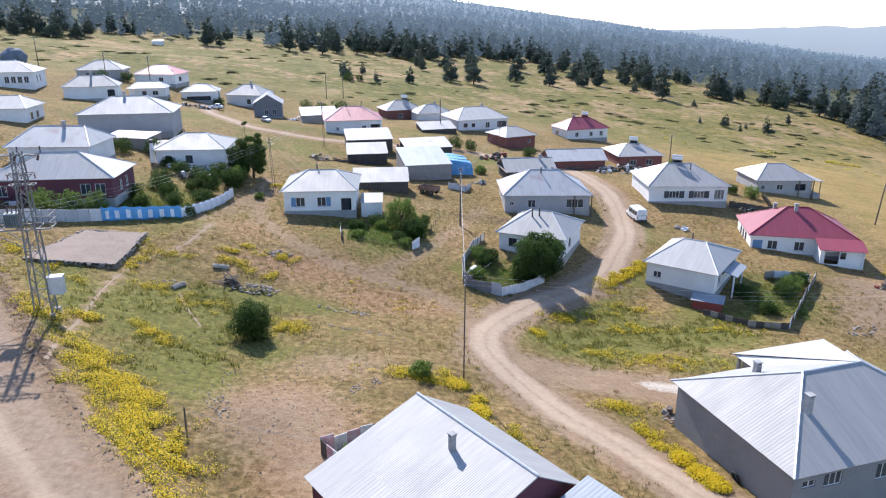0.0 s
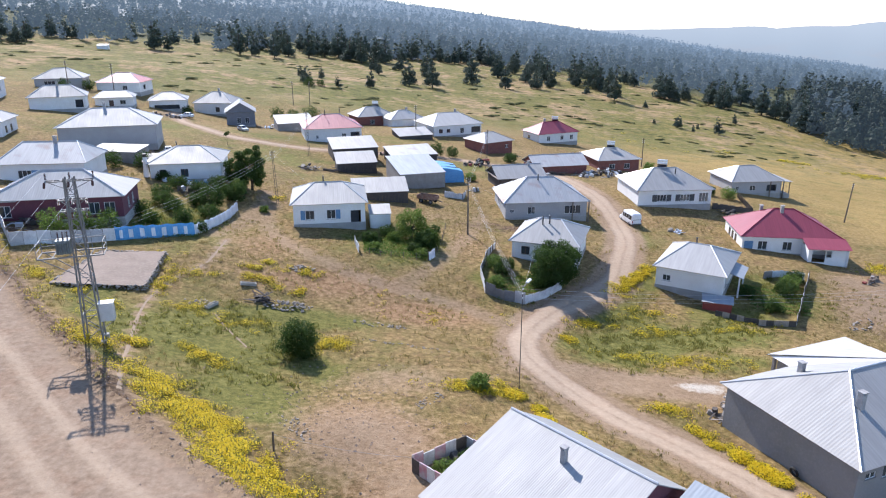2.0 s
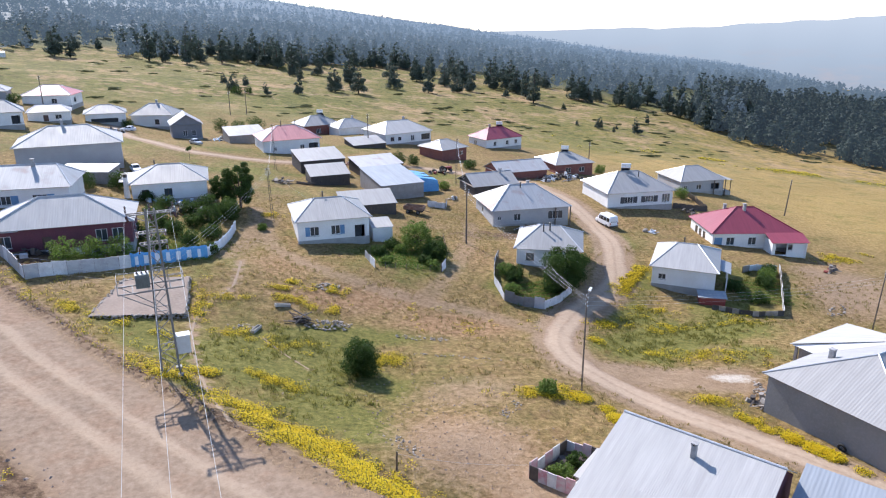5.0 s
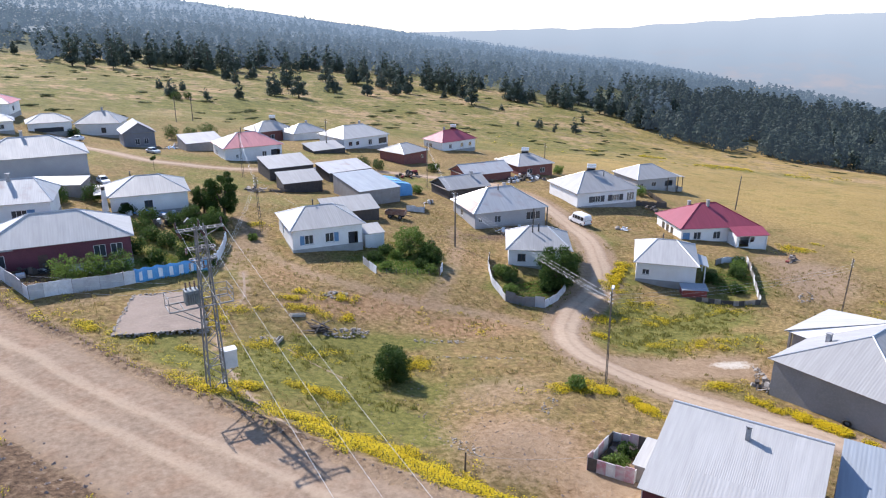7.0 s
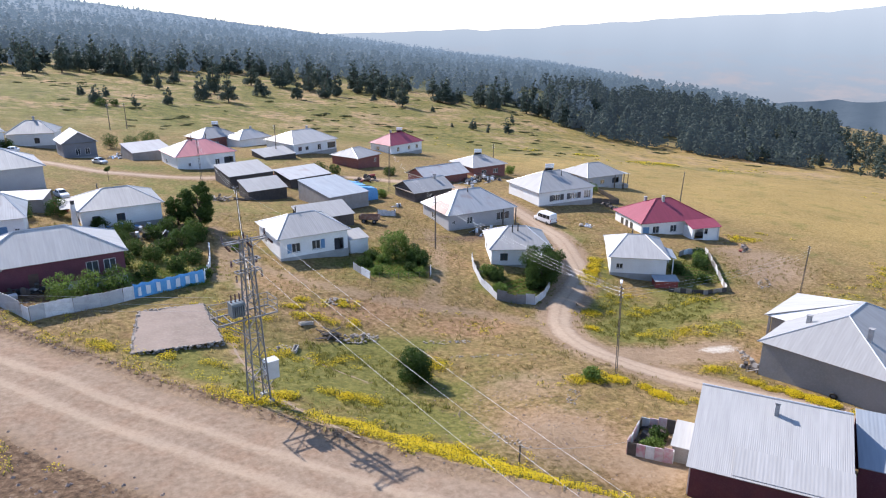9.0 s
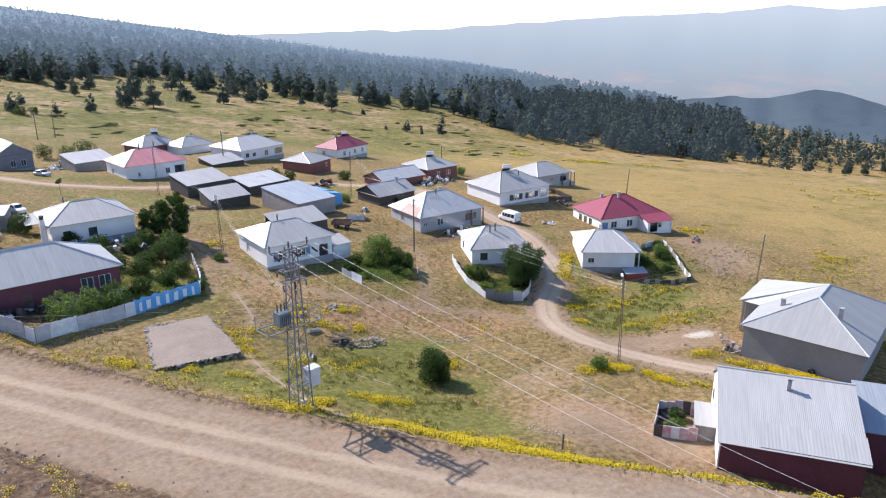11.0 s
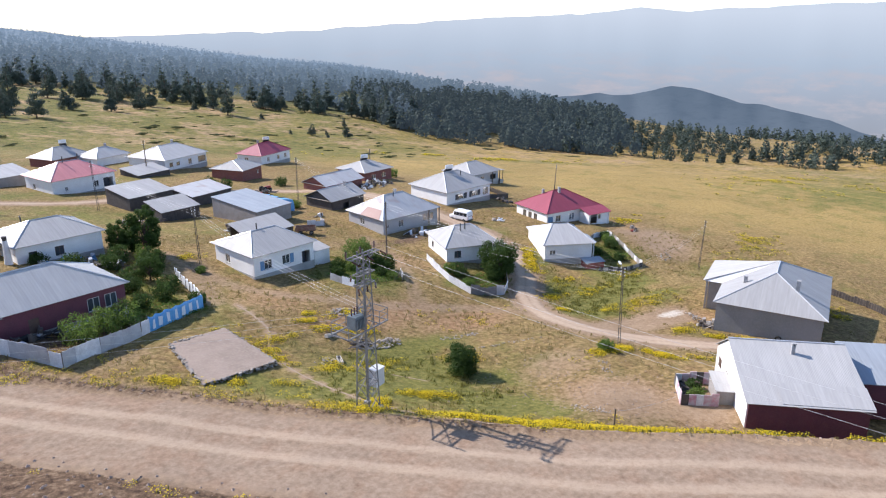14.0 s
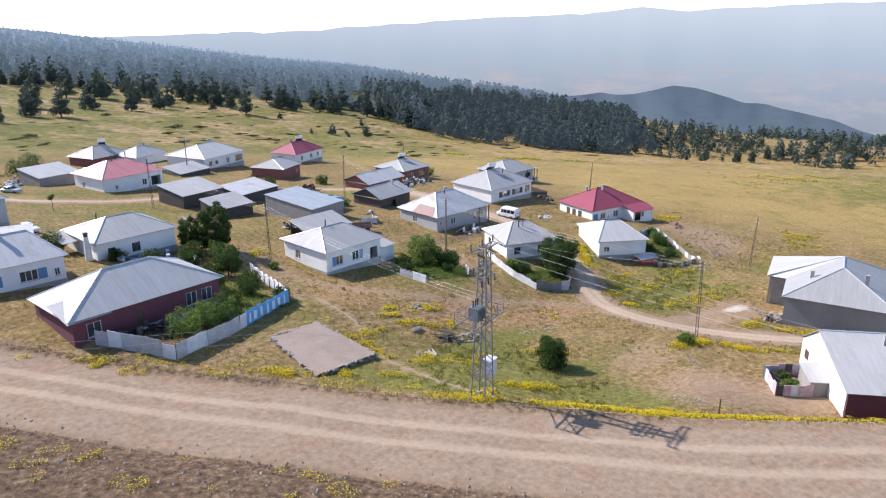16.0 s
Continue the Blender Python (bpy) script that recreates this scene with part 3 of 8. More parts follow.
    c = mixed(sharpen(soil.outputs["Alpha"], fine, 1.2, 1.05, 1.4), c, gravel)
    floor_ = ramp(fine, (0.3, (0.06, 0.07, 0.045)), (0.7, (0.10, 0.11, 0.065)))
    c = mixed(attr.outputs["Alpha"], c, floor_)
    dull = ramp(broad, (0.3, (0.88, 0.84, 0.74)), (0.7, (1.16, 1.08, 0.94)))
    tuft = n.new("ShaderNodeMix")
    tuft.data_type, tuft.blend_type = "RGBA", "MULTIPLY"
    l.new(sep2.outputs[2], tuft.inputs["Factor"])
    l.new(c, tuft.inputs["A"])
    l.new(ramp(tex(0.28, 6, 0.62), (0.36, (0.58, 0.62, 0.55)), (0.5, (0.98, 0.98, 0.95)), (0.68, (1.18, 1.12, 1.05))), tuft.inputs["B"])
    c = tuft.outputs["Result"]
    x = n.new("ShaderNodeMix")
    x.data_type, x.blend_type = "RGBA", "MULTIPLY"
    x.inputs["Factor"].default_value = 1
    l.new(c, x.inputs["A"])
    l.new(dull, x.inputs["B"])
    l.new(x.outputs["Result"], b.inputs["Base Color"])
    bp = n.new("ShaderNodeBump")
    bp.inputs["Strength"].default_value, bp.inputs["Distance"].default_value = 0.8, 0.3
    l.new(fine, bp.inputs["Height"])
    bp2 = n.new("ShaderNodeBump")
    bp2.inputs["Strength"].default_value, bp2.inputs["Distance"].default_value = 0.5, 0.06
    l.new(tiny, bp2.inputs["Height"])
    l.new(bp.outputs["Normal"], bp2.inputs["Normal"])
    l.new(bp2.outputs["Normal"], b.inputs["Normal"])
    return m


me.materials.append(ground_material())
ground = tagged(new("ground", me), "dry grassy hillside with green patches and bare earth", "ground", kind="structure")


def road_material(name, tracks, half, tone=1.0):
    """Packed earth across the road's width: trodden wheel tracks, loose gravel between and beside them, ragged darker verges."""
    m = bpy.data.materials.new(name)
    m.use_nodes = True
    n, l = m.node_tree.nodes, m.node_tree.links
    b = n["Principled BSDF"]
    b.inputs["Roughness"].default_value, b.inputs["Specular IOR Level"].default_value = 0.95, 0.1
    uv, geo, sep = n.new("ShaderNodeUVMap"), n.new("ShaderNodeNewGeometry"), n.new("ShaderNodeSeparateXYZ")
    uv.uv_map = "UVMap"

    def tex(scale, detail, src, stretch=(1, 1, 1)):
        mp, t = n.new("ShaderNodeMapping"), n.new("ShaderNodeTexNoise")
        mp.inputs["Scale"].default_value = stretch
        t.inputs["Scale"].default_value, t.inputs["Detail"].default_value, t.inputs["Roughness"].default_value = scale, detail, 0.7
        l.new(src, mp.inputs["Vector"])
        l.new(mp.outputs["Vector"], t.inputs["Vector"])
        return t.outputs["Fac"]

    def calc(op, a, c, d=None):
        x = n.new("ShaderNodeMath")
        x.operation = op
        for k, v in enumerate((a, c, d)):
            if v is None:
                continue
            if isinstance(v, (int, float)):
                x.inputs[k].default_value = v
            else:
                l.new(v, x.inputs[k])
        return x.outputs[0]

    def span(v, a, c, lo=0.0, hi=1.0):
        r = n.new("ShaderNodeMapRange")
        for k, w in (("From Min", a), ("From Max", c), ("To Min", lo), ("To Max", hi)):
            r.inputs[k].default_value = w
        l.new(v, r.inputs["Value"])
        return r.outputs["Result"]

    def ramp(fac, *stops):
        r = n.new("ShaderNodeValToRGB")
        e = r.color_ramp.elements
        while len(e) < len(stops):
            e.new(0.5)
        for q, (p, c) in zip(e, stops):
            q.position, q.color = p, (c[0] * tone * 1.02, c[1] * tone * 0.965, c[2] * tone * 0.90, 1)
        l.new(fac, r.inputs["Fac"])
        return r.outputs["Color"]

    def mixed(fac, a, c):
        x = n.new("ShaderNodeMix")
        x.data_type = "RGBA"
        l.new(fac, x.inputs["Factor"])
        l.new(a, x.inputs["A"])
        l.new(c, x.inputs["B"])
        return x.outputs["Result"]

    l.new(uv.outputs["UV"], sep.inputs[0])
    long_, broad, fine, tiny = tex(0.8, 6, uv.outputs["UV"], (1, 0.12, 1)), tex(0.3, 7, geo.outputs["Position"]), tex(1.8, 8, geo.outputs["Position"]), tex(6, 5, geo.outputs["Position"])
    across = calc("MULTIPLY_ADD", calc("SUBTRACT", long_, 0.5), 1.0, sep.outputs[0])
    loose = ramp(fine, (0.28, (0.20, 0.15, 0.11)), (0.48, (0.285, 0.218, 0.162)), (0.72, (0.37, 0.295, 0.228)))
    worn = ramp(fine, (0.25, (0.40, 0.315, 0.235)), (0.75, (0.48, 0.39, 0.30)))
    verge = ramp(fine, (0.3, (0.12, 0.085, 0.055)), (0.5, (0.24, 0.17, 0.11)), (0.75, (0.36, 0.27, 0.185)))
    reddish = ramp(fine, (0.3, (0.19, 0.125, 0.085)), (0.75, (0.38, 0.275, 0.20)))
    c = mixed(span(broad, 0.48, 0.6, 0, 0.7), loose, reddish)
    total = None
    for at_, wide in tracks:
        one = span(calc("ABSOLUTE", calc("SUBTRACT", across, at_), 0), wide * 0.35, wide, 1, 0)
        total = one if total is None else calc("MAXIMUM", total, one)
    total = calc("MULTIPLY", total, span(tiny, 0.3, 0.6, 0.6, 1.0))
    c = mixed(calc("MULTIPLY", total, 0.7), c, worn)
    rim = span(calc("ADD", calc("ABSOLUTE", sep.outputs[0], 0), calc("MULTIPLY", calc("SUBTRACT", fine, 0.5), half * 0.5)), half * 0.72, half * 0.98)
    c = mixed(rim, c, verge)
    l.new(c, b.inputs["Base Color"])
    bp = n.new("ShaderNodeBump")
    bp.inputs["Strength"].default_value, bp.inputs["Distance"].default_value = 0.45, 0.07
    l.new(fine, bp.inputs["Height"])
    bp2 = n.new("ShaderNodeBump")
    bp2.inputs["Strength"].default_value, bp2.inputs["Distance"].default_value = 0.5, 0.04
    l.new(tiny, bp2.inputs["Height"])
    l.new(bp.outputs["Normal"], bp2.inputs["Normal"])
    l.new(bp2.outputs["Normal"], b.inputs["Normal"])
    return m


def ribbon(name, line, half, lift, mat, label, wobble=0.35, across=9, seed=0, ruts=()):
    """A strip of road that lies on the ground, with sunken wheel ruts and uneven edges that sink into it."""
    d = np.gradient(line, axis=0)
    d /= np.linalg.norm(d, axis=1)[:, None]
    nrm = np.stack([-d[:, 1], d[:, 0]], 1)
    bm = bmesh.new()
    uvl = bm.loops.layers.uv.new("UVMap")
    rows, at_ = [], {}
    for i, (p, q) in enumerate(zip(line, nrm)):
        wl = half + wobble * (noise.noise((i * 0.22, seed, 0)) + 0.6 * noise.noise((i * 0.7, seed, 9)))
        wr = half + wobble * (noise.noise((i * 0.22, seed, 20)) + 0.6 * noise.noise((i * 0.7, seed, 29)))
        row = []
        for k in range(across):
            s = -1 + 2 * k / (across - 1)
            o = s * (wl if s < 0 else wr)
            x, y = p + q * o
            edge = 1 - abs(s) ** 4
            dip = sum(0.035 * math.exp(-(((o - r) / 0.4) ** 2)) for r in ruts)
            v = bm.verts.new((x, y, ground_at(x, y) - 0.04 + (lift + 0.04) * edge - dip))
            at_[v] = (s * half, i * 1.0)
            row.append(v)
        rows.append(row)
    for a, b in zip(rows, rows[1:]):
        for k in range(across - 1):
            f = bm.faces.new((a[k + 1], a[k], b[k], b[k + 1]))
            for lp in f.loops:
                lp[uvl].uv = at_[lp.vert]
    return tagged(part(name, bm, mat, smooth=True), label, "road", kind="structure")


main_road = ribbon("road", MAIN_MID[8:-12], 6.9, 0.06, road_material("packed_earth_road", ((2.4, 0.85), (-0.7, 0.85)), 6.9, 0.88), "wide rutted dirt road of pale packed earth", 0.8, 33, 1, (2.4, -0.7))
village_road = ribbon("road", VILLAGE_ROAD, 2.3, 0.05, road_material("lane_earth", ((0.75, 1.0), (-0.75, 1.0)), 2.3), "narrow dirt lane that bends between the houses", 0.55, 13, 2, (0.75, -0.75))
ribbon("road", UPPER_ROAD, 1.5, 0.05, road_material("upper_lane_earth", ((0.0, 1.3),), 1.5), "dirt lane along the upper houses", 0.45, 9, 3)
MAT_ROAD = road_material("path_earth", ((0.0, 0.4),), 0.45, 0.8)
ribbon("path", FOOTPATH, 0.24, 0.02, MAT_ROAD, "trodden footpath of pale earth", 0.15, 5, 4)
ribbon("path", BY_PATH, 0.18, 0.02, MAT_ROAD, "faint footpath below a stone trough", 0.1, 5, 5)


# ---- houses ----
def strip_slope(poly, to_local, parent, mat, name="roof_slope", pitch=0.3, depth=0.004, thick=0.07):
    """A ribbed roof slope. poly: its convex outline in metres along the eave and up the slope; to_local places a point of it."""
    us = [p[0] for p in poly]
    u0, u1 = min(us), max(us)
    n = max(4, int((u1 - u0) / (pitch / 4)))
    bm = bmesh.new()
    uvl = bm.loops.layers.uv.new("UVMap")

    def span(u):
        vs = []
        for (a, b), (c, d) in zip(poly, poly[1:] + poly[:1]):
            if abs(c - a) < 1e-9:
                if abs(u - a) < 1e-6:
                    vs += [b, d]
            elif min(a, c) - 1e-6 <= u <= max(a, c) + 1e-6:
                vs.append(b + (d - b) * (u - a) / (c - a))
        return min(vs), max(vs)

    cols = []
    for i in range(n + 1):
        u = u0 + (u1 - u0) * i / n
        a, b = span(u)
        h = depth * math.sin(u / pitch * math.tau)
        cols.append([(bm.verts.new(to_local(u, v, h)), (u, v)) for v in (a, b)] + [(bm.verts.new(to_local(u, v, h - thick)), (u, v)) for v in (a, b)])
    for p, q in zip(cols, cols[1:]):
        for f in ((p[0], q[0], q[1], p[1]), (p[2], p[3], q[3], q[2]), (p[0], p[2], q[2], q[0])):
            fc = bm.faces.new([w[0] for w in f])
            for lp, w in zip(fc.loops, f):
                lp[uvl].uv = w[1]
    for c, o in ((cols[0], 1), (cols[-1], -1)):
        if abs(c[0][1][1] - c[1][1][1]) > 1e-3:
            bm.faces.new([w[0] for w in (c[0], c[1], c[3], c[2])][::o])
    return part(name, bm, mat, parent)


def plane_slope(a, b, c, d, parent, mat, **kw):
    """A slope from its eave corners a, b and its top corners c (above b) and d (above a), all local places."""
    a, b, c, d = (Vector(v) for v in (a, b, c, d))
    e = (b - a).normalized()
    nrm = (b - a).cross(d - a if (d - a).length > (c - a).length * 0.3 else c - a).normalized()
    if nrm.z < 0:
        nrm = -nrm
    up = nrm.cross(e)
    if up.z < 0:
        up = -up
    poly = [((v - a).dot(e), (v - a).dot(up)) for v in (a, b, c, d)]
    if (c - d).length < 1e-4:
        poly = poly[:3]
    return strip_slope(poly, lambda u, v, h: a + e * u + up * v + nrm * h, parent, mat, **kw)


def wall_panel(length, low, high, holes, thick, m, gable=0.0, start=0.0):
    """A wall with its openings, as one mesh. m takes (along, out, up) to the house. gable: the height of a gable above it."""
    bm = bmesh.new()
    us = sorted({start, length, *(u for h in holes for u in h[:2])})
    vs = sorted({low, high, *(v for h in holes for v in h[2:4])})
    for u0, u1 in zip(us, us[1:]):
        for v0, v1 in zip(vs, vs[1:]):
            um, vm = (u0 + u1) / 2, (v0 + v1) / 2
            if not any(h[0] < um < h[1] and h[2] < vm < h[3] for h in holes):
                box(bm, u0, u1, -thick, 0, v0, v1, m)
    bmesh.ops.remove_doubles(bm, verts=bm.verts, dist=1e-4)
    if gable:
        vv = [bm.verts.new(m @ Vector(p)) for p in ((0, 0, high), (length, 0, high), (length / 2, 0, high + gable), (0, -thick, high), (length, -thick, high), (length / 2, -thick, high + gable))]
        for f in ((0, 1, 2), (5, 4, 3), (1, 4, 5, 2), (0, 2, 5, 3)):
            bm.faces.new([vv[i] for i in f])
    return bm


def window(parent, m, u0, u1, v0, v1, frame_mat, shutters=None, bars=1):
    """A window in its opening: frame, pane, sill and perhaps shutters."""
    t = 0.07
    us = [u0] + [u0 + (u1 - u0) * (k + 1) / (bars + 1) for k in range(bars)] + [u1]
    panes = [(a + (t if k == 0 else 0.035), b - (t if k == bars else 0.035), v0 + t, v1 - t) for k, (a, b) in enumerate(zip(us, us[1:]))]
    bm = wall_panel(u1, v0, v1, panes, 0.08, m @ pose(0, -0.06, 0), start=u0)
    w = part("window", bm, frame_mat, parent)
    bm = bmesh.new()
    box(bm, u0 + t * 0.9, u1 - t * 0.9, -0.106, -0.096, v0 + t * 0.9, v1 - t * 0.9, m)
    part("pane", bm, MAT_GLASS, w)
    bm = bmesh.new()
    box(bm, u0 - 0.08, u1 + 0.08, -0.05, 0.07, v0 - 0.06, v0 - 0.005, m)
    part("sill", bm, MAT_PLINTH, w)
    if shutters:
        sides, mat = shutters
        for s in sides:
            bm = bmesh.new()
            sw = (u1 - u0) * 0.5
            a = u0 - sw - 0.03 if s == "l" else u1 + 0.03
            box(bm, a, a + sw, 0.003, 0.04, v0, v1, m)
            for k in range(3):
                v = v0 + (v1 - v0) * (0.08 + 0.36 * k)
                box(bm, a + 0.05, a + sw - 0.05, 0.04, 0.055, v, v + 0.1, m)
            part("shutter", bm, mat, w)
    return w


def door(parent, m, u0, u1, v1, mat):
    bm = bmesh.new()
    box(bm, u0, u1, -0.14, -0.09, 0, v1, m)
    for k in (0.15, 0.55):
        box(bm, u0 + 0.12, u1 - 0.12, -0.09, -0.075, v1 * k, v1 * (k + 0.3), m)
    d = part("door", bm, mat, parent)
    bm = bmesh.new()
    box(bm, u1 - 0.14, u1 - 0.08, -0.09, -0.03, 1.0, 1.12, m)
    part("handle", bm, MAT_STEEL, d)


def chimney(parent, x, y, z, h=1.3, w=0.45, kind="block"):
    bm = bmesh.new()
    if kind == "pipe":
        rod(bm, (x, y, z - 0.6), (x, y, z + h), 0.11, 0.11, 10)
        c = part("chimney", bm, MAT_PIPE, parent)
        bm = bmesh.new()
        rod(bm, (x, y, z + h + 0.08), (x, y, z + h + 0.2), 0.2, 0.03, 10)
        rod(bm, (x, y, z + h - 0.02), (x, y, z + h + 0.1), 0.03, 0.03, 5)
        part("cowl", bm, MAT_PIPE, c)
        return
    box(bm, x - w / 2, x + w / 2, y - w / 2, y + w / 2, z - 0.8, z + h)
    c = part("chimney", bm, MAT_CHIM, parent)
    bm = bmesh.new()
    for sx in (-1, 1):
        box(bm, x + sx * w * 0.42 - 0.05, x + sx * w * 0.42 + 0.05, y - w / 2, y + w / 2, z + h, z + h + 0.16)
    box(bm, x - w * 0.65, x + w * 0.65, y - w * 0.65, y + w * 0.65, z + h + 0.16, z + h + 0.24)
    part("cap", bm, MAT_CHIM, c)


def solar_heater(parent, x, y, z, turn=0.0):
    """A water heater on the roof: frame, collector on the far slope and two white tanks above it."""
    r = pose(x, y, z, 0, 0, turn + 180)
    bm = bmesh.new()
    for s in (-0.9, 0.9):
        beam(bm, r @ Vector((s, -1.6, -1.1)), r @ Vector((s, 0.5, 0.5)), 0.05, 0.05)
        beam(bm, r @ Vector((s, 0.5, -0.7)), r @ Vector((s, 0.5, 0.75)), 0.05, 0.05)
    beam(bm, r @ Vector((-0.9, 0.5, 0.45)), r @ Vector((0.9, 0.5, 0.45)), 0.05, 0.05)
    f = part("solar_heater", bm, MAT_STEEL, parent, "roof water heater with white tanks")
    bm = bmesh.new()
    box(bm, -0.95, 0.95, -1.2, 1.0, -0.04, 0.04, r @ pose(0, -0.55, -0.22, 36))
    part("collector", bm, MAT_PANEL, f)
    for k, zz in enumerate((0.75, 1.28)):
        bm = bmesh.new()
        rod(bm, r @ Vector((-1.0, 0.5 + 0.1 * k, zz)), r @ Vector((1.0, 0.5 + 0.1 * k, zz)), 0.24, 0.24, 14)
        part("tank", bm, MAT_WHITE, f, smooth=False)


SIDES = "frbl"


def house(name, label, cx, cy, yaw, w, d, ze, hr, rl, zb, wall, roof, group="village houses", openings=(), chimneys=(), heater=None,
          eave=0.5, gable=False, plinth=True, ridge_x=0.0, cap=None, tints=None):
    """A house of four walls under a hipped or gabled sheet roof. openings: (side, along, low, width, height, look). Local x runs along the front."""
    openings = [o if o[5] in ("open", "door", "bluedoor") else (o[0], o[1] - 0.14 * o[3], o[2] - 0.05 * o[4], o[3] * 1.28, o[4] * 1.15, o[5]) for o in openings]
    th = base_empty(name, pose(cx, cy, zb, 0, 0, yaw), label, "house" if "shed" not in name and "barn" not in name else "shed", group)
    he = ze - zb
    hx, hy, ix, iy = w / 2, d / 2, w / 2 - eave, d / 2 - eave
    mats = {"f": pose(-ix, -iy, 0), "r": pose(ix, -iy, 0, 0, 0, 90), "b": pose(ix, iy, 0, 0, 0, 180), "l": pose(-ix, iy, 0, 0, 0, 270)}
    flip = Matrix.Diagonal((1, -1, 1, 1))
    lens = {"f": 2 * ix, "r": 2 * iy, "b": 2 * ix, "l": 2 * iy}
    slope_at_wall = he - 0.06 + (0.0 if gable else 0.0)
    for s in SIDES:
        hs = [(u, u + ww, v, v + hh) for q, u, v, ww, hh, lk in openings if q == s]
        g = hr * (1 - eave / hy) if gable and s in "rl" else 0
        top = slope_at_wall + (hr * eave / hy if gable else 0) - 0.03
        long = lens[s] if s in "fb" else lens[s] - 0.5
        mm = mats[s] @ (Matrix.Identity(4) if s in "fb" else pose(0.25, 0, 0)) @ flip
        bm = wall_panel(long, -0.9, top, hs if s in "fb" else [(a - 0.25, b - 0.25, c, e) for a, b, c, e in hs], 0.25, mm, g * 0.97)
        bmesh.ops.recalc_face_normals(bm, faces=bm.faces)
        part("wall", bm, WALL[(tints or {}).get(s, wall)], th)
        for q, u, v, ww, hh, lk in openings:
            if q != s:
                continue
            m = mats[s] @ flip
            if lk == "door":
                door(th, m, u, u + ww, v + hh, MAT_DOOR)
            elif lk == "bluedoor":
                door(th, m, u, u + ww, v + hh, MAT_SHUT_BLUE)
            elif lk != "open":
                window(th, m, u, u + ww, v, v + hh, MAT_DARKFRAME if lk == "brown" else MAT_FRAME,
                       {"bl": ("l", MAT_SHUT_BLUE), "br": ("r", MAT_SHUT_BLUE), "dk": ("lr", MAT_SHUT_DARK)}.get(lk), 2 if ww > 1.6 else 1)
    if plinth:
        bm = bmesh.new()
        for a in ((-ix - 0.05, ix + 0.05, -iy - 0.05, -iy + 0.1), (-ix - 0.05, ix + 0.05, iy - 0.1, iy + 0.05), (-ix - 0.05, -ix + 0.1, -iy + 0.1, iy - 0.1), (ix - 0.1, ix + 0.05, -iy + 0.1, iy - 0.1)):
            box(bm, *a, -0.95, 0.38)
        part("plinth", bm, MAT_PLINTH, th)
    bm = bmesh.new()
    box(bm, -hx + 0.06, hx - 0.06, -hy + 0.06, hy - 0.06, he - 0.075, he - 0.045)
    part("soffit", bm, MAT_SOFFIT, th)
    # added solid block: stops light through facing windows, its dark colour stands for unlit rooms
    bm = bmesh.new()
    back = 1.0 if any(o[5] == "open" for o in openings) else 0.36
    box(bm, -ix + back, ix - back, -iy + back, iy - back, -0.8, he - 0.1)
    part("inner_wall", bm, MAT_INSIDE, th)
    mat = ROOF[roof]
    capm = cap or (MAT_CAP_RED if roof in ("red",) else MAT_CAP)
    a, b, c, e = (-hx, -hy, he), (hx, -hy, he), (hx, hy, he), (-hx, hy, he)
    if gable:
        p, q = (-hx, 0, he + hr), (hx, 0, he + hr)
        plane_slope(a, b, q, p, th, mat)
        plane_slope(c, e, p, q, th, mat)
        lines = ((p, q),)
    else:
        p, q = (ridge_x - rl / 2, 0, he + hr), (ridge_x + rl / 2, 0, he + hr)
        plane_slope(a, b, q, p, th, mat)
        plane_slope(b, c, q, q, th, mat)
        plane_slope(c, e, p, q, th, mat)
        plane_slope(e, a, p, p, th, mat)
        lines = ((p, q), (a, p), (e, p), (b, q), (c, q))
    for s, t in lines:
        bm = bmesh.new()
        up = Vector((0, 0, 0.02))
        rod(bm, Vector(s) + up, Vector(t) + up, 0.085, 0.085, 6)
        part("ridge_cap", bm, capm, th)
    for ch in chimneys:
        x, y, kind, h = ch
        zt = he + hr * max(0, min(1 - abs(y) / hy, 1 if gable else (hx - abs(x - ridge_x * 0)) / max(0.5, hx - rl / 2)))
        chimney(th, x, y, zt, h, 0.5, kind)
    if heater:
        x, y, tn = heater
        zt = he + hr * max(0, min(1 - abs(y) / hy, (hx - abs(x)) / max(0.5, hx - rl / 2)))
        solar_heater(th, x, y, zt + 0.35, -22 - yaw)
    return th


W = "window"
house_a = house("house", "whitewashed house with blue shutters and zinc roof beside a garden", -19.8, 112.9, 4, 12.2, 11.8, 0.3, 2.2, 4.5, -3.3, "white", "zinc",
                openings=(("f", 2.0, 1.1, 1.1, 1.3, "bl"), ("f", 5.3, 1.1, 1.1, 1.3, "br"), ("f", 8.9, 0.0, 1.6, 2.3, "open"), ("l", 3.0, 1.1, 1.0, 1.2, W)), chimneys=((-0.8, 0.6, "pipe", 1.0),))
house_b = house("house", "small white house behind a broad tree and a boarded garden", 14.9, 102.3, -24, 10.8, 11.1, -4.0, 2.5, 3.0, -7.2, "white", "zinc",
                openings=(("f", 1.6, 1.2, 1.0, 1.1, "brown"), ("f", 6.3, 1.2, 1.0, 1.1, "brown"), ("l", 2.0, 1.2, 0.9, 1.0, "brown"), ("r", 3.0, 1.2, 1.0, 1.1, "brown")), chimneys=((-1.0, -1.5, "pipe", 1.2), (0.0, -1.2, "pipe", 1.2)))
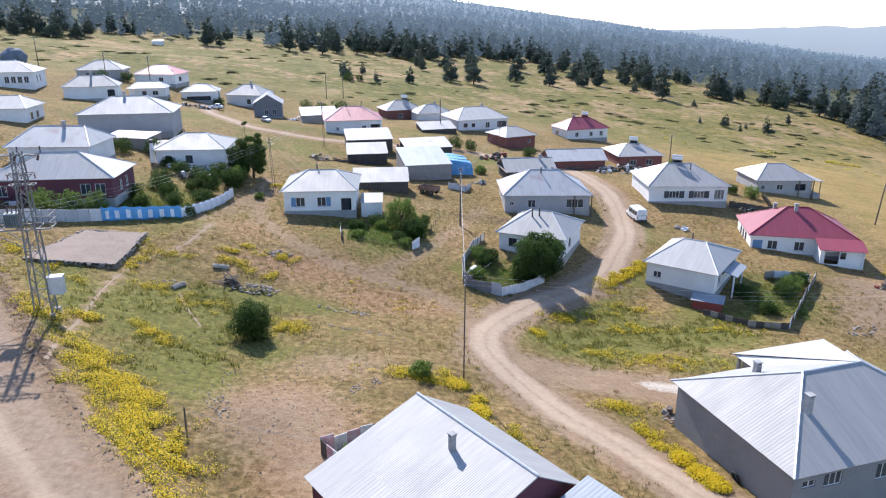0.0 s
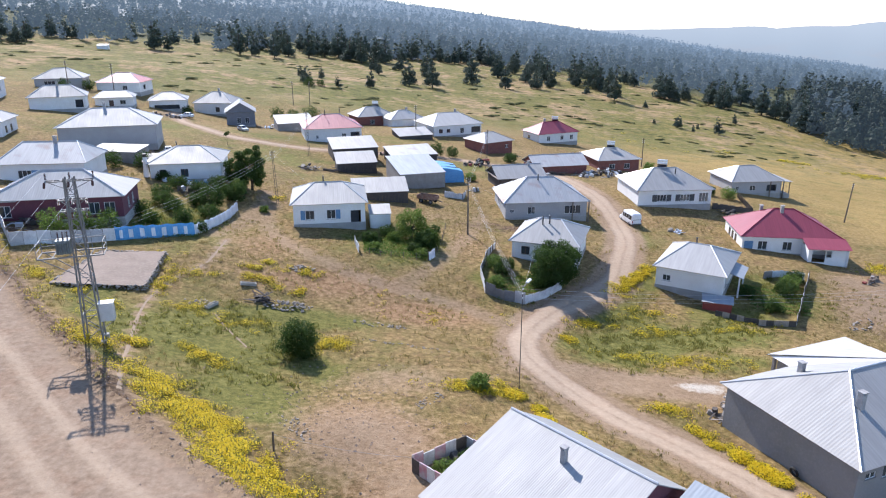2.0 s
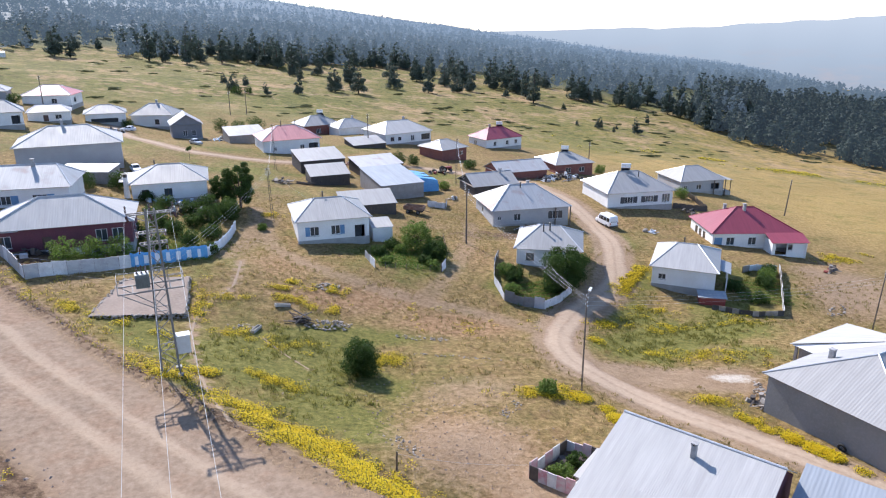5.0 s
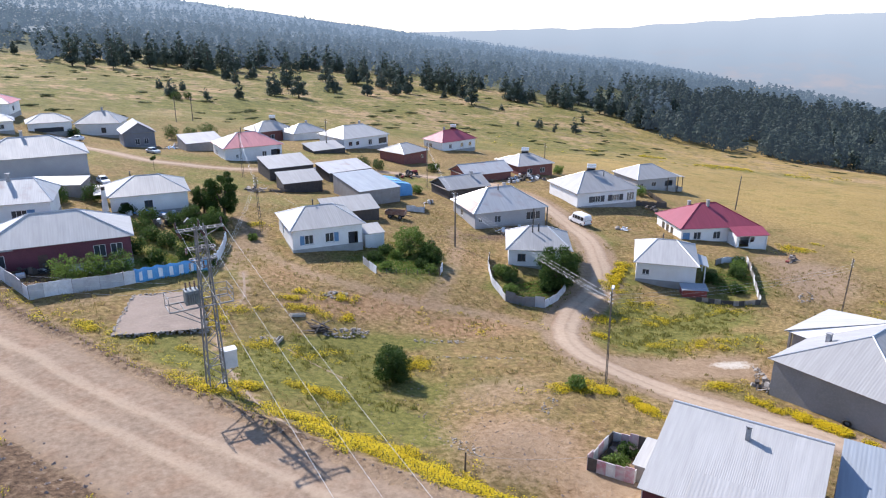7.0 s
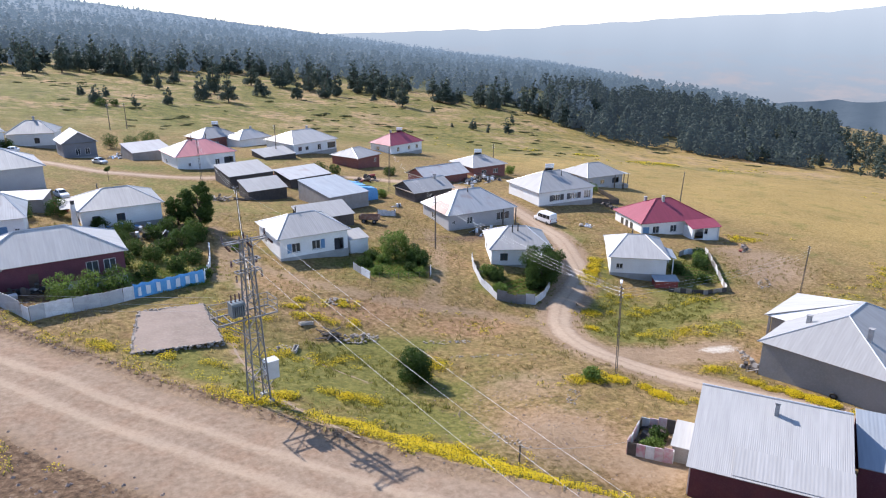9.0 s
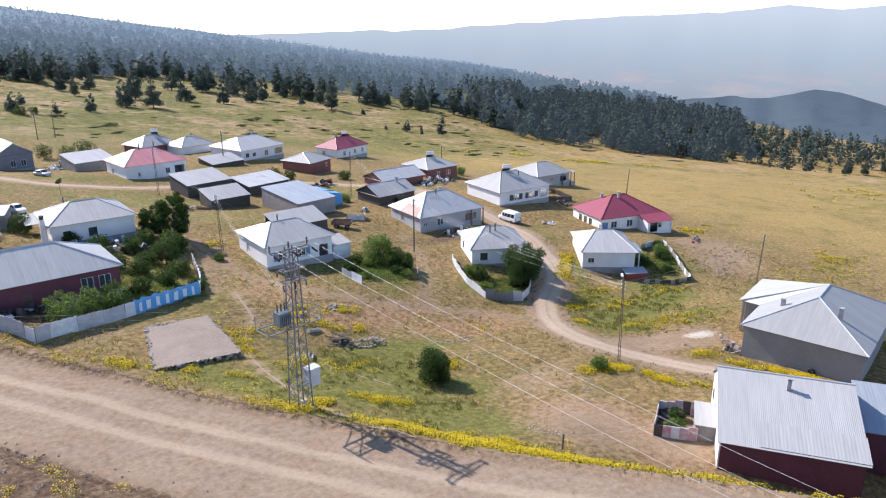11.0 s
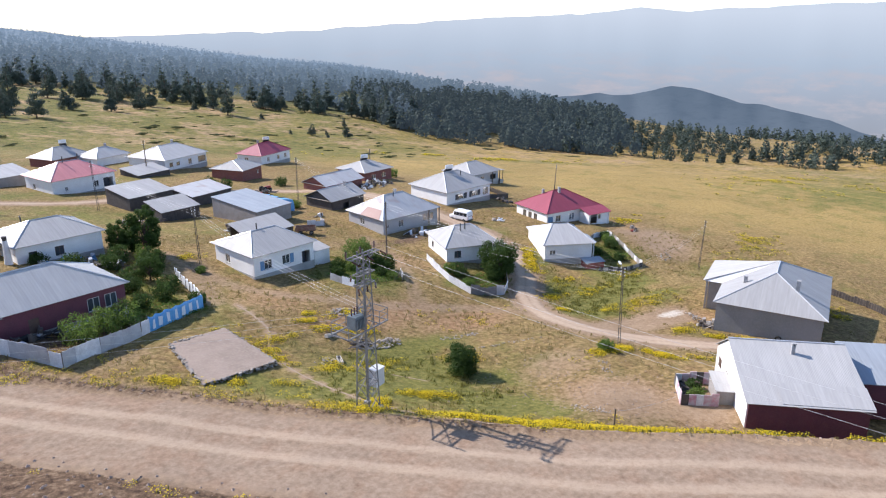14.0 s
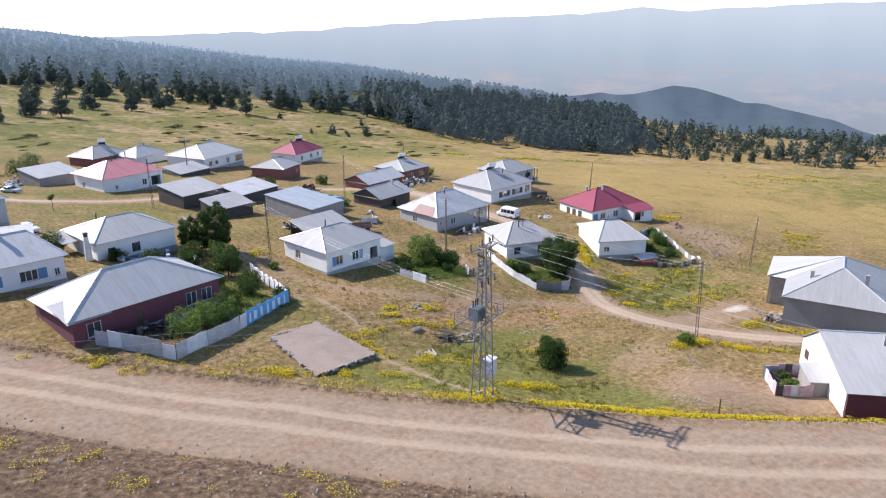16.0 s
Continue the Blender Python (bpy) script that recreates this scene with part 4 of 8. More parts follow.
house_c = house("house", "grey plastered house with a rust-streaked zinc roof and a corner porch", 18.4, 126.3, 1, 16.0, 12.2, -3.7, 3.4, 5.0, -6.9, "grey", "rusty",
                openings=(("f", 4.2, 1.0, 1.1, 1.2, W), ("f", 0.9, 1.3, 0.6, 0.6, W), ("f", 11.2, 0.9, 2.4, 1.4, W), ("l", 4.0, 1.1, 1.0, 1.1, W)), chimneys=((1.8, 1.5, "block", 0.9), (-0.6, -0.8, "pipe", 0.9)))
house_d = house("house", "long white house with dark shutters and a roof water heater", 47.4, 138.6, 0, 16.1, 13.9, -4.8, 3.2, 4.8, -8.2, "white", "zinc",
                openings=(("f", 4.1, 1.1, 1.5, 1.2, "dk"), ("f", 8.9, 1.1, 1.5, 1.2, "dk"), ("f", 12.8, 0.9, 1.5, 1.6, W)), chimneys=((1.5, -2.0, "pipe", 1.0),), heater=(-0.5, 0.3, 20))
house_e = house("house", "grey plastered house with an open corner porch", 76.5, 159.5, 1, 13.2, 12.1, -8.6, 2.7, 3.9, -11.9, "grey", "zinc",
                openings=(("f", 4.6, 1.1, 1.1, 1.1, W), ("f", 8.6, 0.9, 2.4, 1.5, "open"), ("f", 1.0, 1.2, 0.7, 0.9, W)))
house_f = house("house", "white house with a dark red sheet roof", 59.8, 114.4, -12, 16.9, 12.3, -7.8, 3.6, 3.3, -11.1, "white", "red",
                openings=(("f", 2.8, 1.0, 1.2, 1.3, W), ("f", 6.9, 1.0, 1.2, 1.3, W), ("l", 2.6, 1.0, 1.0, 1.3, "brown"), ("l", 4.6, 1.0, 1.0, 1.3, "brown"), ("l", 6.6, 1.0, 1.0, 1.3, "brown"), ("f", 0.35, 0.0, 1.5, 2.4, "bluedoor")),
                chimneys=((-0.5, -0.8, "block", 1.0), (-3.2, 1.8, "block", 0.9)))
house_g = house("house", "small white house with a weathered white sheet roof", 36.2, 96.0, -35, 10.4, 12.8, -6.6, 2.4, 3.1, -9.9, "white", "white",
                openings=(("f", 1.1, 1.2, 0.9, 0.8, W), ("r", 2.0, 1.1, 1.2, 1.2, W)), chimneys=((-0.6, 0.8, "pipe", 0.9),))
house_t = house("house", "far white house with a red sheet roof and a water heater", 43.1, 222.3, 20, 15.3, 10.8, -6.9, 3.0, 5.5, -10.2, "white", "red",
                openings=(("f", 3.0, 1.1, 0.9, 1.2, W), ("f", 8.0, 1.1, 0.9, 1.2, W), ("f", 11.6, 1.1, 0.9, 1.2, W), ("l", 3.0, 1.1, 1.2, 1.1, W)), chimneys=((-2.0, 0.5, "block", 1.0),), heater=(2.0, 0.5, 10))
house_u = house("house", "low brick house with a zinc roof and a water heater", 47.2, 173.5, 7, 11.8, 11.8, -5.8, 2.1, 3.5, -9.1, "brick", "zinc",
                openings=(("f", 3.0, 1.1, 1.2, 1.1, W), ("f", 7.0, 1.1, 1.2, 1.1, W)), heater=(0.2, 0.4, 15), plinth=False)
house_s = house("house", "square brick house under a pale sheet roof", 18.9, 195.0, 28, 10.3, 10.8, -4.7, 2.0, 3.0, -8.1, "brick", "zinc",
                openings=(("f", 7.0, 1.5, 0.8, 0.8, W),), plinth=False)
house_r = house("house", "wide white house with a broad white sheet roof", 9.6, 218.5, 21, 17.1, 15.0, -3.1, 2.9, 7.0, -6.5, "white", "white",
                openings=(("f", 1.8, 1.3, 1.0, 1.0, "brown"), ("f", 4.4, 1.3, 0.9, 0.9, "brown"), ("f", 9.0, 0.9, 1.0, 1.4, W), ("f", 13.0, 0.9, 2.4, 1.5, "brown"), ("r", 3.0, 1.0, 1.6, 1.4, "brown")), chimneys=((3.0, 1.0, "block", 1.0),))
house_r2 = house("house", "white back house with a pale sheet roof", -4.0, 232.0, 21, 12.0, 9.0, -3.4, 2.4, 3.0, -6.6, "white", "white", chimneys=((1.5, 0.5, "block", 0.8),))
house_p = house("house", "white house with a faded red sheet roof", -24.7, 192.4, 11, 15.7, 13.3, 0.2, 2.9, 4.6, -3.8, "white", "pink",
                openings=(("f", 2.8, 1.4, 0.5, 0.8, W), ("f", 9.6, 1.2, 0.9, 1.2, W), ("f", 11.8, 0.6, 2.4, 2.2, "open"), ("l", 3.4, 1.2, 0.9, 1.1, W)), chimneys=((-1.5, -0.5, "pipe", 1.4), (2.6, 0.5, "pipe", 1.4)))
house_q = house("house", "brick house with a pale zinc roof and a water heater", -14.3, 236.8, 22, 13.2, 10.5, -2.9, 2.6, 3.6, -6.5, "brick", "zinc",
                openings=(("f", 8.6, 1.1, 1.4, 1.3, W), ("f", 4.0, 1.1, 1.3, 1.2, W)), heater=(1.8, 0.3, 20), plinth=False)
house_k = house("house", "white house with a bent zinc roof above a planted yard", -46.3, 131.4, 5, 13.1, 11.5, 3.4, 2.2, 3.9, 0.1, "white", "zinc",
                openings=(("f", 1.7, 0.9, 0.9, 1.2, "brown"), ("f", 5.3, 0.9, 1.0, 1.2, "brown"), ("r", 6.0, 0.9, 2.0, 1.3, "open"), ("r", 2.0, 0.9, 1.2, 1.3, "open")), chimneys=((-2.5, 2.0, "pipe", 1.1),))
house_l = house("house", "white house with blue shutters and a patched sheet roof", -65.6, 120.5, 2, 14.2, 11.0, 5.8, 2.7, 8.5, 2.3, "white", "rusty",
                openings=(("f", 8.2, 1.1, 1.6, 1.2, "br"), ("f", 3.2, 1.1, 1.6, 1.2, "br"), ("f", 12.0, 1.0, 0.5, 0.9, W)), chimneys=((1.0, -0.4, "block", 0.9),))
house_m = house("house", "large grey house with a white sheet roof", -67.5, 153.5, 11, 19.4, 13.0, 7.0, 3.0, 7.0, 2.7, "grey", "white", chimneys=((-1.0, 0.5, "block", 1.1),))
house_j = house("house", "long maroon house with a zinc roof behind a tin fence", -56.1, 101.5, 6, 18.3, 10.5, 4.6, 3.0, 5.5, 1.2, "maroon", "white",
                openings=(("f", 1.6, 1.0, 1.2, 1.4, W), ("f", 13.0, 1.0, 1.1, 1.4, W), ("f", 15.0, 1.0, 1.1, 1.4, W), ("r", 3.0, 1.0, 0.9, 1.3, W), ("r", 5.6, 1.0, 0.9, 1.3, W), ("f", 6.5, 0.0, 1.1, 2.1, "door")))
house_n = house("house", "dark grey gabled house with two white windows", -52.6, 214.5, 101, 10.5, 9.0, 1.6, 2.8, 3, -2.5, "dark", "grey", gable=True,
                openings=(("r", 3.0, 1.0, 0.9, 1.4, W), ("r", 5.3, 1.0, 0.9, 1.4, W)))
house_n.matrix_world = pose(-52.6, 214.5, -2.5, 0, 0, -79)
house_o = house("house", "white house with a zinc hipped roof", -63.0, 233.5, -8, 13.0, 11.0, 2.2, 3.0, 3.4, -1.6, "white", "zinc",
                openings=(("f", 7.0, 1.1, 1.0, 1.3, "brown"),), chimneys=((0.4, 0.5, "block", 1.1),))


# ---- the two near buildings ----
house_h = house("house", "large grey block house with a broad pale sheet roof", 32.35, 52.25, 17, 20.0, 15.0, -4.9, 3.6, 6.0, -9.0, "cement", "zinc", plinth=False,
                openings=(("f", 3.0, 2.4, 1.3, 1.0, W), ("f", 8.0, 2.0, 1.4, 1.2, W), ("f", 13.0, 2.0, 1.4, 1.2, W), ("f", 1.0, 2.7, 0.9, 0.5, W)),
                chimneys=((-5.2, -3.1, "block", 1.3), (-3.9, 4.0, "block", 0.8)))
he, HR = 4.1, 3.6
plane_slope((9.9, 10.35, he), (-1.3, 10.35, he), (3.0, 0, he + HR + 0.02), (3.0, 0.01, he + HR + 0.02), house_h, ROOF["white"], name="wing_roof")
bm = bmesh.new()
vv = [bm.verts.new((x + o, y, z)) for o in (0.0, 0.14) for x, y, z in ((2.85, 0.3, he + HR - 0.14), (-1.1, 10.1, he - 0.06), (-1.1, 7.3, he - 0.1), (1.0, 3.6, he + HR * 0.48))]
for f in ((0, 1, 2, 3), (7, 6, 5, 4), (0, 4, 5, 1), (1, 5, 6, 2), (2, 6, 7, 3), (3, 7, 4, 0)):
    bm.faces.new([vv[i] for i in f])
bmesh.ops.recalc_face_normals(bm, faces=bm.faces)
part("wing_gable", bm, WALL["white"], house_h)
for x in (-0.7, 4.4, 9.6):
    bm = bmesh.new()
    box(bm, x - 0.15, x + 0.15, 9.6, 9.9, -0.9, he - 0.05)
    part("wing_post", bm, WALL["block"], house_h)
bm = bmesh.new()
box(bm, -0.5, 9.5, 7.05, 9.55, -0.9, he - 0.12)
part("wing_wall", bm, WALL["block"], house_h)

house_i = base_empty("house", pose(0.15, 38.3, -5.2, 0, 0, -52), "ribbed zinc roofed building with brick front and white gable", "house", "village houses")
zf, zr, zk = 3.05, 5.95, 3.0
for s0, s1, z0, z1 in ((-7.0, 2.2, zf, zr), (6.9, 2.2, zk, zr)):
    a, b = ((-6.05, s0, z0), (6.05, s0, z0)) if s0 < 0 else ((6.05, s0, z0), (-6.05, s0, z0))
    c, d = ((6.05, s1, z1), (-6.05, s1, z1)) if s0 < 0 else ((-6.05, s1, z1), (6.05, s1, z1))
    plane_slope(a, b, c, d, house_i, ROOF["white" if s0 < 0 else "zinc"], depth=0.006, pitch=0.16)
sl = (zr - zf) / 9.2
plane_slope((-2.6, -6.8, zf + 0.2 * sl + 0.06), (6.1, -6.8, zf + 0.2 * sl + 0.06), (6.1, -4.0, zf + 3.1 * sl + 0.06), (-2.6, -4.0, zf + 3.1 * sl + 0.06), house_i, ROOF["white"], name="patch_sheet", thick=0.02)
bm = bmesh.new()
rod(bm, (-6.05, 2.2, zr + 0.02), (6.05, 2.2, zr + 0.02), 0.1, 0.1, 6)
part("ridge_cap", bm, MAT_CAP, house_i)
chimney(house_i, 0.2, 0.4, zr - 0.6, 1.0, 0.36, "block")
for nm_, mat, pts in (("wall", WALL["maroon"], ((-5.7, -6.5), (5.7, -6.5))), ("wall", WALL["grey"], ((5.7, 6.5), (-5.7, 6.5)))):
    (x0, y0), (x1, y1) = pts
    bm = bmesh.new()
    box(bm, min(x0, x1), max(x0, x1), min(y0 - 0.12, y0 + 0.12), y0 + 0.12, -0.9, (zf if y0 < 0 else zk) - 0.02)
    part(nm_, bm, mat, house_i)
for x, mat in ((-5.7, WALL["white"]), (5.7, WALL["maroon"])):
    bm = bmesh.new()
    prof = ((-6.48, -0.9), (6.58, -0.9), (6.58, zk - 0.02), (2.2, zr - 0.12), (-6.48, zf - 0.02))
    a, b = [bm.verts.new((x - 0.12, u, v)) for u, v in prof], [bm.verts.new((x + 0.12, u, v)) for u, v in prof]
    bm.faces.new(a[::-1]), bm.faces.new(b)
    for k in range(5):
        bm.faces.new((a[k], a[(k + 1) % 5], b[(k + 1) % 5], b[k]))
    bmesh.ops.recalc_face_normals(bm, faces=bm.faces)
    part("wall", bm, mat, house_i)
for k, (y, wd, z0, ht) in enumerate(((1.0, 1.0, 0, 2.1), (4.2, 1.1, 1.1, 1.1))):
    bm = bmesh.new()
    box(bm, -5.87, -5.83, y, y + wd, z0, z0 + ht)
    part("door" if k == 0 else "window", bm, MAT_DOOR if k == 0 else MAT_DARKFRAME, house_i)
# lower building against its far end
annex_i = base_empty("shed", pose(0.35, 38.04, -5.4, 0, 0, -52), "low brick shed with a blue grey sheet roof", "shed", "sheds")
plane_slope((6.3, -1.2, 3.3), (15.5, -1.2, 3.3), (15.5, 6.0, 4.85), (6.3, 6.0, 4.85), annex_i, ROOF["blue"])
for x0, x1, y0, y1, zt in ((6.4, 15.2, -0.95, -0.75, 3.25), (6.4, 15.2, 5.5, 5.7, 4.65), (15.0, 15.2, -0.75, 5.5, 3.25)):
    bm = bmesh.new()
    box(bm, x0, x1, y0, y1, -0.9, zt)
    part("wall", bm, WALL["maroon"], annex_i)


# ---- sheds and further houses ----
def shed(label, cx, cy, yaw, w, d, low, high, zb, wall, roof, sides="frbl", group="sheds", boards=True, eave=0.25):
    """A lean-to shed: a sheet roof that falls to the front, over plank or plaster walls."""
    th = base_empty("shed", pose(cx, cy, zb, 0, 0, yaw), label, "shed", group)
    plane_slope((-w / 2, -d / 2, low), (w / 2, -d / 2, low), (w / 2, d / 2, high), (-w / 2, d / 2, high), th, ROOF[roof])
    hx, hy = w / 2 - eave, d / 2 - eave
    zz = lambda y: low + (high - low) * (y + d / 2) / d - 0.1
    for s in sides:
        a, b = {"f": ((-hx, -hy), (hx, -hy)), "b": ((hx, hy), (-hx, hy)), "r": ((hx, -hy), (hx, hy)), "l": ((-hx, hy), (-hx, -hy))}[s]
        a, b = Vector(a), Vector(b)
        if wall == "wood" and boards:
            n = max(3, int((b - a).length / 0.55))
            for k in range(n):
                p, q = a.lerp(b, k / n), a.lerp(b, (k + 0.96) / n)
                bm = bmesh.new()
                t = (b - a).normalized()
                o = Vector((t.y, -t.x)) * (0.03 + 0.02 * random.random())
                vs = []
                for c in (p, q):
                    for off in (o, -o):
                        for z in (-0.6, zz(c.y) - 0.05 * random.random()):
                            vs.append(bm.verts.new((c.x + off.x, c.y + off.y, z)))
                bmesh.ops.convex_hull(bm, input=vs)
                part("board", bm, WALL["wood"], th)
        else:
            bm = bmesh.new()
            t = (b - a).normalized()
            o = Vector((t.y, -t.x)) * 0.1
            vs = [bm.verts.new((c.x + off.x, c.y + off.y, z)) for c in (a, b) for off in (o, -o) for z in (-0.6, zz(c.y))]
            bmesh.ops.convex_hull(bm, input=vs)
            part("wall", bm, WALL[wall], th)
    bm = bmesh.new()
    for y in (-hy, hy):
        beam(bm, (-w / 2, y, zz(y) + 0.03), (w / 2, y, zz(y) + 0.03), 0.1, 0.1)
    part("purlin", bm, MAT_WOODPOLE, th)
    return th


shed("dark plank shed with a pale sheet roof", -18.0, 168.5, 12, 11.0, 9.0, 2.2, 3.6, -3.4, "wood", "zinc")
shed("dark plank woodshed with a pale sheet roof", -16.9, 154.6, 9, 9.0, 6.2, 2.1, 3.6, -4.3, "wood", "zinc")
shed("low plank shed with a rusty sheet roof", -4.2, 168.5, 15, 11.5, 8.0, 2.0, 3.2, -5.2, "wood", "rusty")
shed("long grey shed with a blue grey sheet roof", -4.2, 145.1, 12, 9.6, 13.8, 2.6, 3.9, -4.5, "block", "blue")
shed("plank hay shed with a zinc roof", -11.6, 128.2, 5, 10.4, 6.0, 1.9, 3.4, -4.3, "wood", "zinc", sides="frb")
shed("small white lean-to beside the house", -11.6, 111.0, 4, 3.6, 4.2, 2.0, 2.6, -4.0, "white", "zinc", boards=False)
shed("dark timber shed with a pale roof before a white house", -2.0, 206.5, 17, 10.6, 7.5, 1.9, 3.2, -6.6, "wood", "zinc")
shed("plastered outbuilding with a grey sheet roof", -36.0, 205.0, 15, 10.5, 9.0, 2.2, 3.6, -2.6, "block", "grey", boards=False)
shed("lean-to with a rusted sheet roof between two houses", -61.5, 139.0, -14, 10.0, 5.0, 2.2, 2.8, 1.6, "block", "rusty", boards=False)
barn = house("barn", "old plank barn with a grey gabled sheet roof", 17.6, 146.2, 8, 11.0, 9.4, -4.0, 2.0, 4, -6.8, "wood", "zinc", "sheds", gable=True, plinth=False, chimneys=((2.6, -0.6, "block", 0.8),),
             openings=(("f", 3.5, 0.0, 1.6, 1.8, "open"),))
house("house", "low brick house with a dented pale roof", 31.0, 166.0, 8, 14.0, 9.5, -5.7, 2.0, 4, -8.3, "brick", "rusty", gable=True, plinth=False, openings=(("r", 3.5, 0.8, 1.0, 1.0, W),))
house("house", "white house with a faded red roof above the village", -91.7, 235.2, -3, 14.2, 11.8, 8.6, 2.6, 4.2, 5.2, "white", "pink", openings=(("f", 8.0, 1.1, 1.2, 1.2, W), ("r", 3.0, 1.0, 2.0, 1.4, "open")))
house("house", "tall white house with a row of windows", -120.5, 199.5, 14, 17.0, 13.0, 11.9, 2.8, 5.0, 6.7, "white", "white",
      openings=(("f", 9.0, 2.4, 0.9, 1.5, W), ("f", 10.6, 2.4, 0.9, 1.5, W), ("f", 12.2, 2.4, 0.9, 1.5, W), ("f", 13.8, 2.4, 0.9, 1.5, W), ("f", 5.0, 0.1, 2.2, 2.0, "open"), ("r", 3.0, 2.4, 1.0, 1.5, W), ("r", 6.0, 2.4, 1.0, 1.5, W)))
house("house", "white house with a long zinc roof", -94.5, 193.5, 18, 14.0, 10.0, 8.6, 2.6, 6.0, 5.1, "white", "zinc", chimneys=((0.0, 0.0, "block", 1.0),), openings=(("f", 10.5, 0.6, 1.8, 2.0, "open"),))
house("house", "grey house with a pale hipped roof", -110.0, 234.0, 10, 14.5, 11.0, 10.0, 2.8, 3.6, 6.7, "grey", "zinc", openings=(("f", 3.0, 1.0, 2.4, 1.4, W),))
house("house", "low white outbuilding with a zinc roof", -86.5, 211.0, 12, 11.0, 8.0, 6.4, 1.6, 6.0, 3.6, "white", "white", openings=(("f", 3.6, 0.0, 1.2, 2.0, "door"), ("f", 6.6, 0.9, 1.2, 1.0, W)))
house("house", "small white house with an open lean-to", -75.0, 222.0, 12, 11.5, 9.5, 4.4, 2.0, 3.2, 1.4, "white", "zinc", openings=(("f", 1.4, 0.1, 7.0, 1.5, "open"), ("r", 2.0, 0.2, 4.0, 2.0, "open")))
house("house", "white house with a pale sheet roof on the village edge", -93.5, 150.5, 8, 14.0, 10.5, 8.2, 2.2, 8.0, 4.8, "white", "white", openings=(("r", 2.5, 0.9, 1.0, 1.2, "brown"), ("r", 5.5, 0.9, 1.0, 1.2, "brown")))

# annexes of single houses
plane_slope((1.6, -9.4, 2.45), (8.6, -9.4, 2.45), (8.6, -6.0, 3.42), (1.6, -6.0, 3.42), house_f, ROOF["red"], name="annex_roof")
for a in ((1.9, 2.1, -9.0, -5.7), (8.1, 8.3, -9.0, -5.7)):
    bm = bmesh.new()
    box(bm, *a, -0.9, 2.5)
    part("annex_wall", bm, WALL["white"], house_f)
bm = wall_panel(6.0, -0.9, 2.42, [(0.5, 2.6, 0.0, 2.1), (2.75, 3.6, 0.9, 2.0)], 0.2, pose(2.1, -8.8, 0) @ Matrix.Diagonal((1, -1, 1, 1)))
bmesh.ops.recalc_face_normals(bm, faces=bm.faces)
part("annex_wall", bm, WALL["white"], house_f)
plane_slope((4.9, -2.6, 2.2), (4.9, 2.6, 2.2), (3.9, 2.6, 3.0), (3.9, -2.6, 3.0), house_g, ROOF["blue"], name="porch_roof")
for y in (-2.4, 2.4):
    bm = bmesh.new()
    box(bm, 6.3, 6.5, y - 0.1, y + 0.1, -0.9, 2.3)
    part("porch_post", bm, WALL["white"], house_g)
plane_slope((6.9, -2.8, 2.3), (6.9, 2.8, 2.3), (4.9, 2.8, 2.9), (4.9, -2.8, 2.9), house_g, ROOF["blue"], name="porch_roof")
for hh, x0, x1, y, z in ((house_e, 3.2, 6.4, -5.9, 3.2), (house_c, 4.8, 7.8, -5.9, 3.15)):
    for x in (x0, x1):
        bm = bmesh.new()
        box(bm, x - 0.09, x + 0.09, y - 0.09, y + 0.09, -0.9, z)
        part("porch_post", bm, MAT_WOODPOLE, hh)
bm = bmesh.new()
box(bm, 6.7, 8.2, -5.9, 2.0, -0.9, 0.15)
part("porch_floor", bm, MAT_PLINTH, house_e)
for y in (-5.7, -2.0, 1.8):
    bm = bmesh.new()
    box(bm, 8.0, 8.15, y - 0.08, y + 0.08, 0.15, 3.2)
    part("porch_post", bm, MAT_WOODPOLE, house_e)
plane_slope((6.5, -6.05, 3.25), (8.6, -6.05, 3.1), (8.6, 2.3, 3.15), (6.5, 2.3, 3.35), house_e, ROOF["zinc"], name="porch_roof")
# white masonry stack with a pot at a corner of the planted house
bm = bmesh.new()
rod(bm, (-6.9, -4.3, -0.9), (-6.9, -4.3, 1.6), 0.65, 0.5, 12)
rod(bm, (-6.9, -4.3, 1.6), (-6.9, -4.3, 4.4), 0.5, 0.32, 12)
st = part("flue", bm, WALL["white"], house_k, "white rounded masonry flue")
bm = bmesh.new()
rod(bm, (-6.9, -4.3, 4.4), (-6.9, -4.3, 5.0), 0.28, 0.34, 12)
part("pot", bm, MAT_PIPE, st)
plane_slope((-8.6, 0.2, 2.7), (-5.6, 0.2, 2.7), (-5.6, 5.0, 3.4), (-8.6, 5.0, 3.4), house_k, ROOF["zinc"], name="porch_roof")
# rusted sheets low on the side slope of the grey house
zs = lambda x: 3.2 + (8.0 + x) * 3.4 / 5.5 + 0.05
plane_slope((-8.02, 1.2, zs(-8.02)), (-8.02, -4.9, zs(-8.02)), (-5.9, -3.3, zs(-5.9)), (-5.9, 1.2, zs(-5.9)), house_c, ROOF["rusted"], name="patch_sheet", thick=0.03)
# folded patch over the long house
plane_slope((-9.3, -5.35, 3.25), (-4.6, -5.35, 3.25), (-4.6, -0.6, 6.05), (-9.3, -0.6, 4.15), house_j, ROOF["white"], name="patch_sheet", thick=0.03)


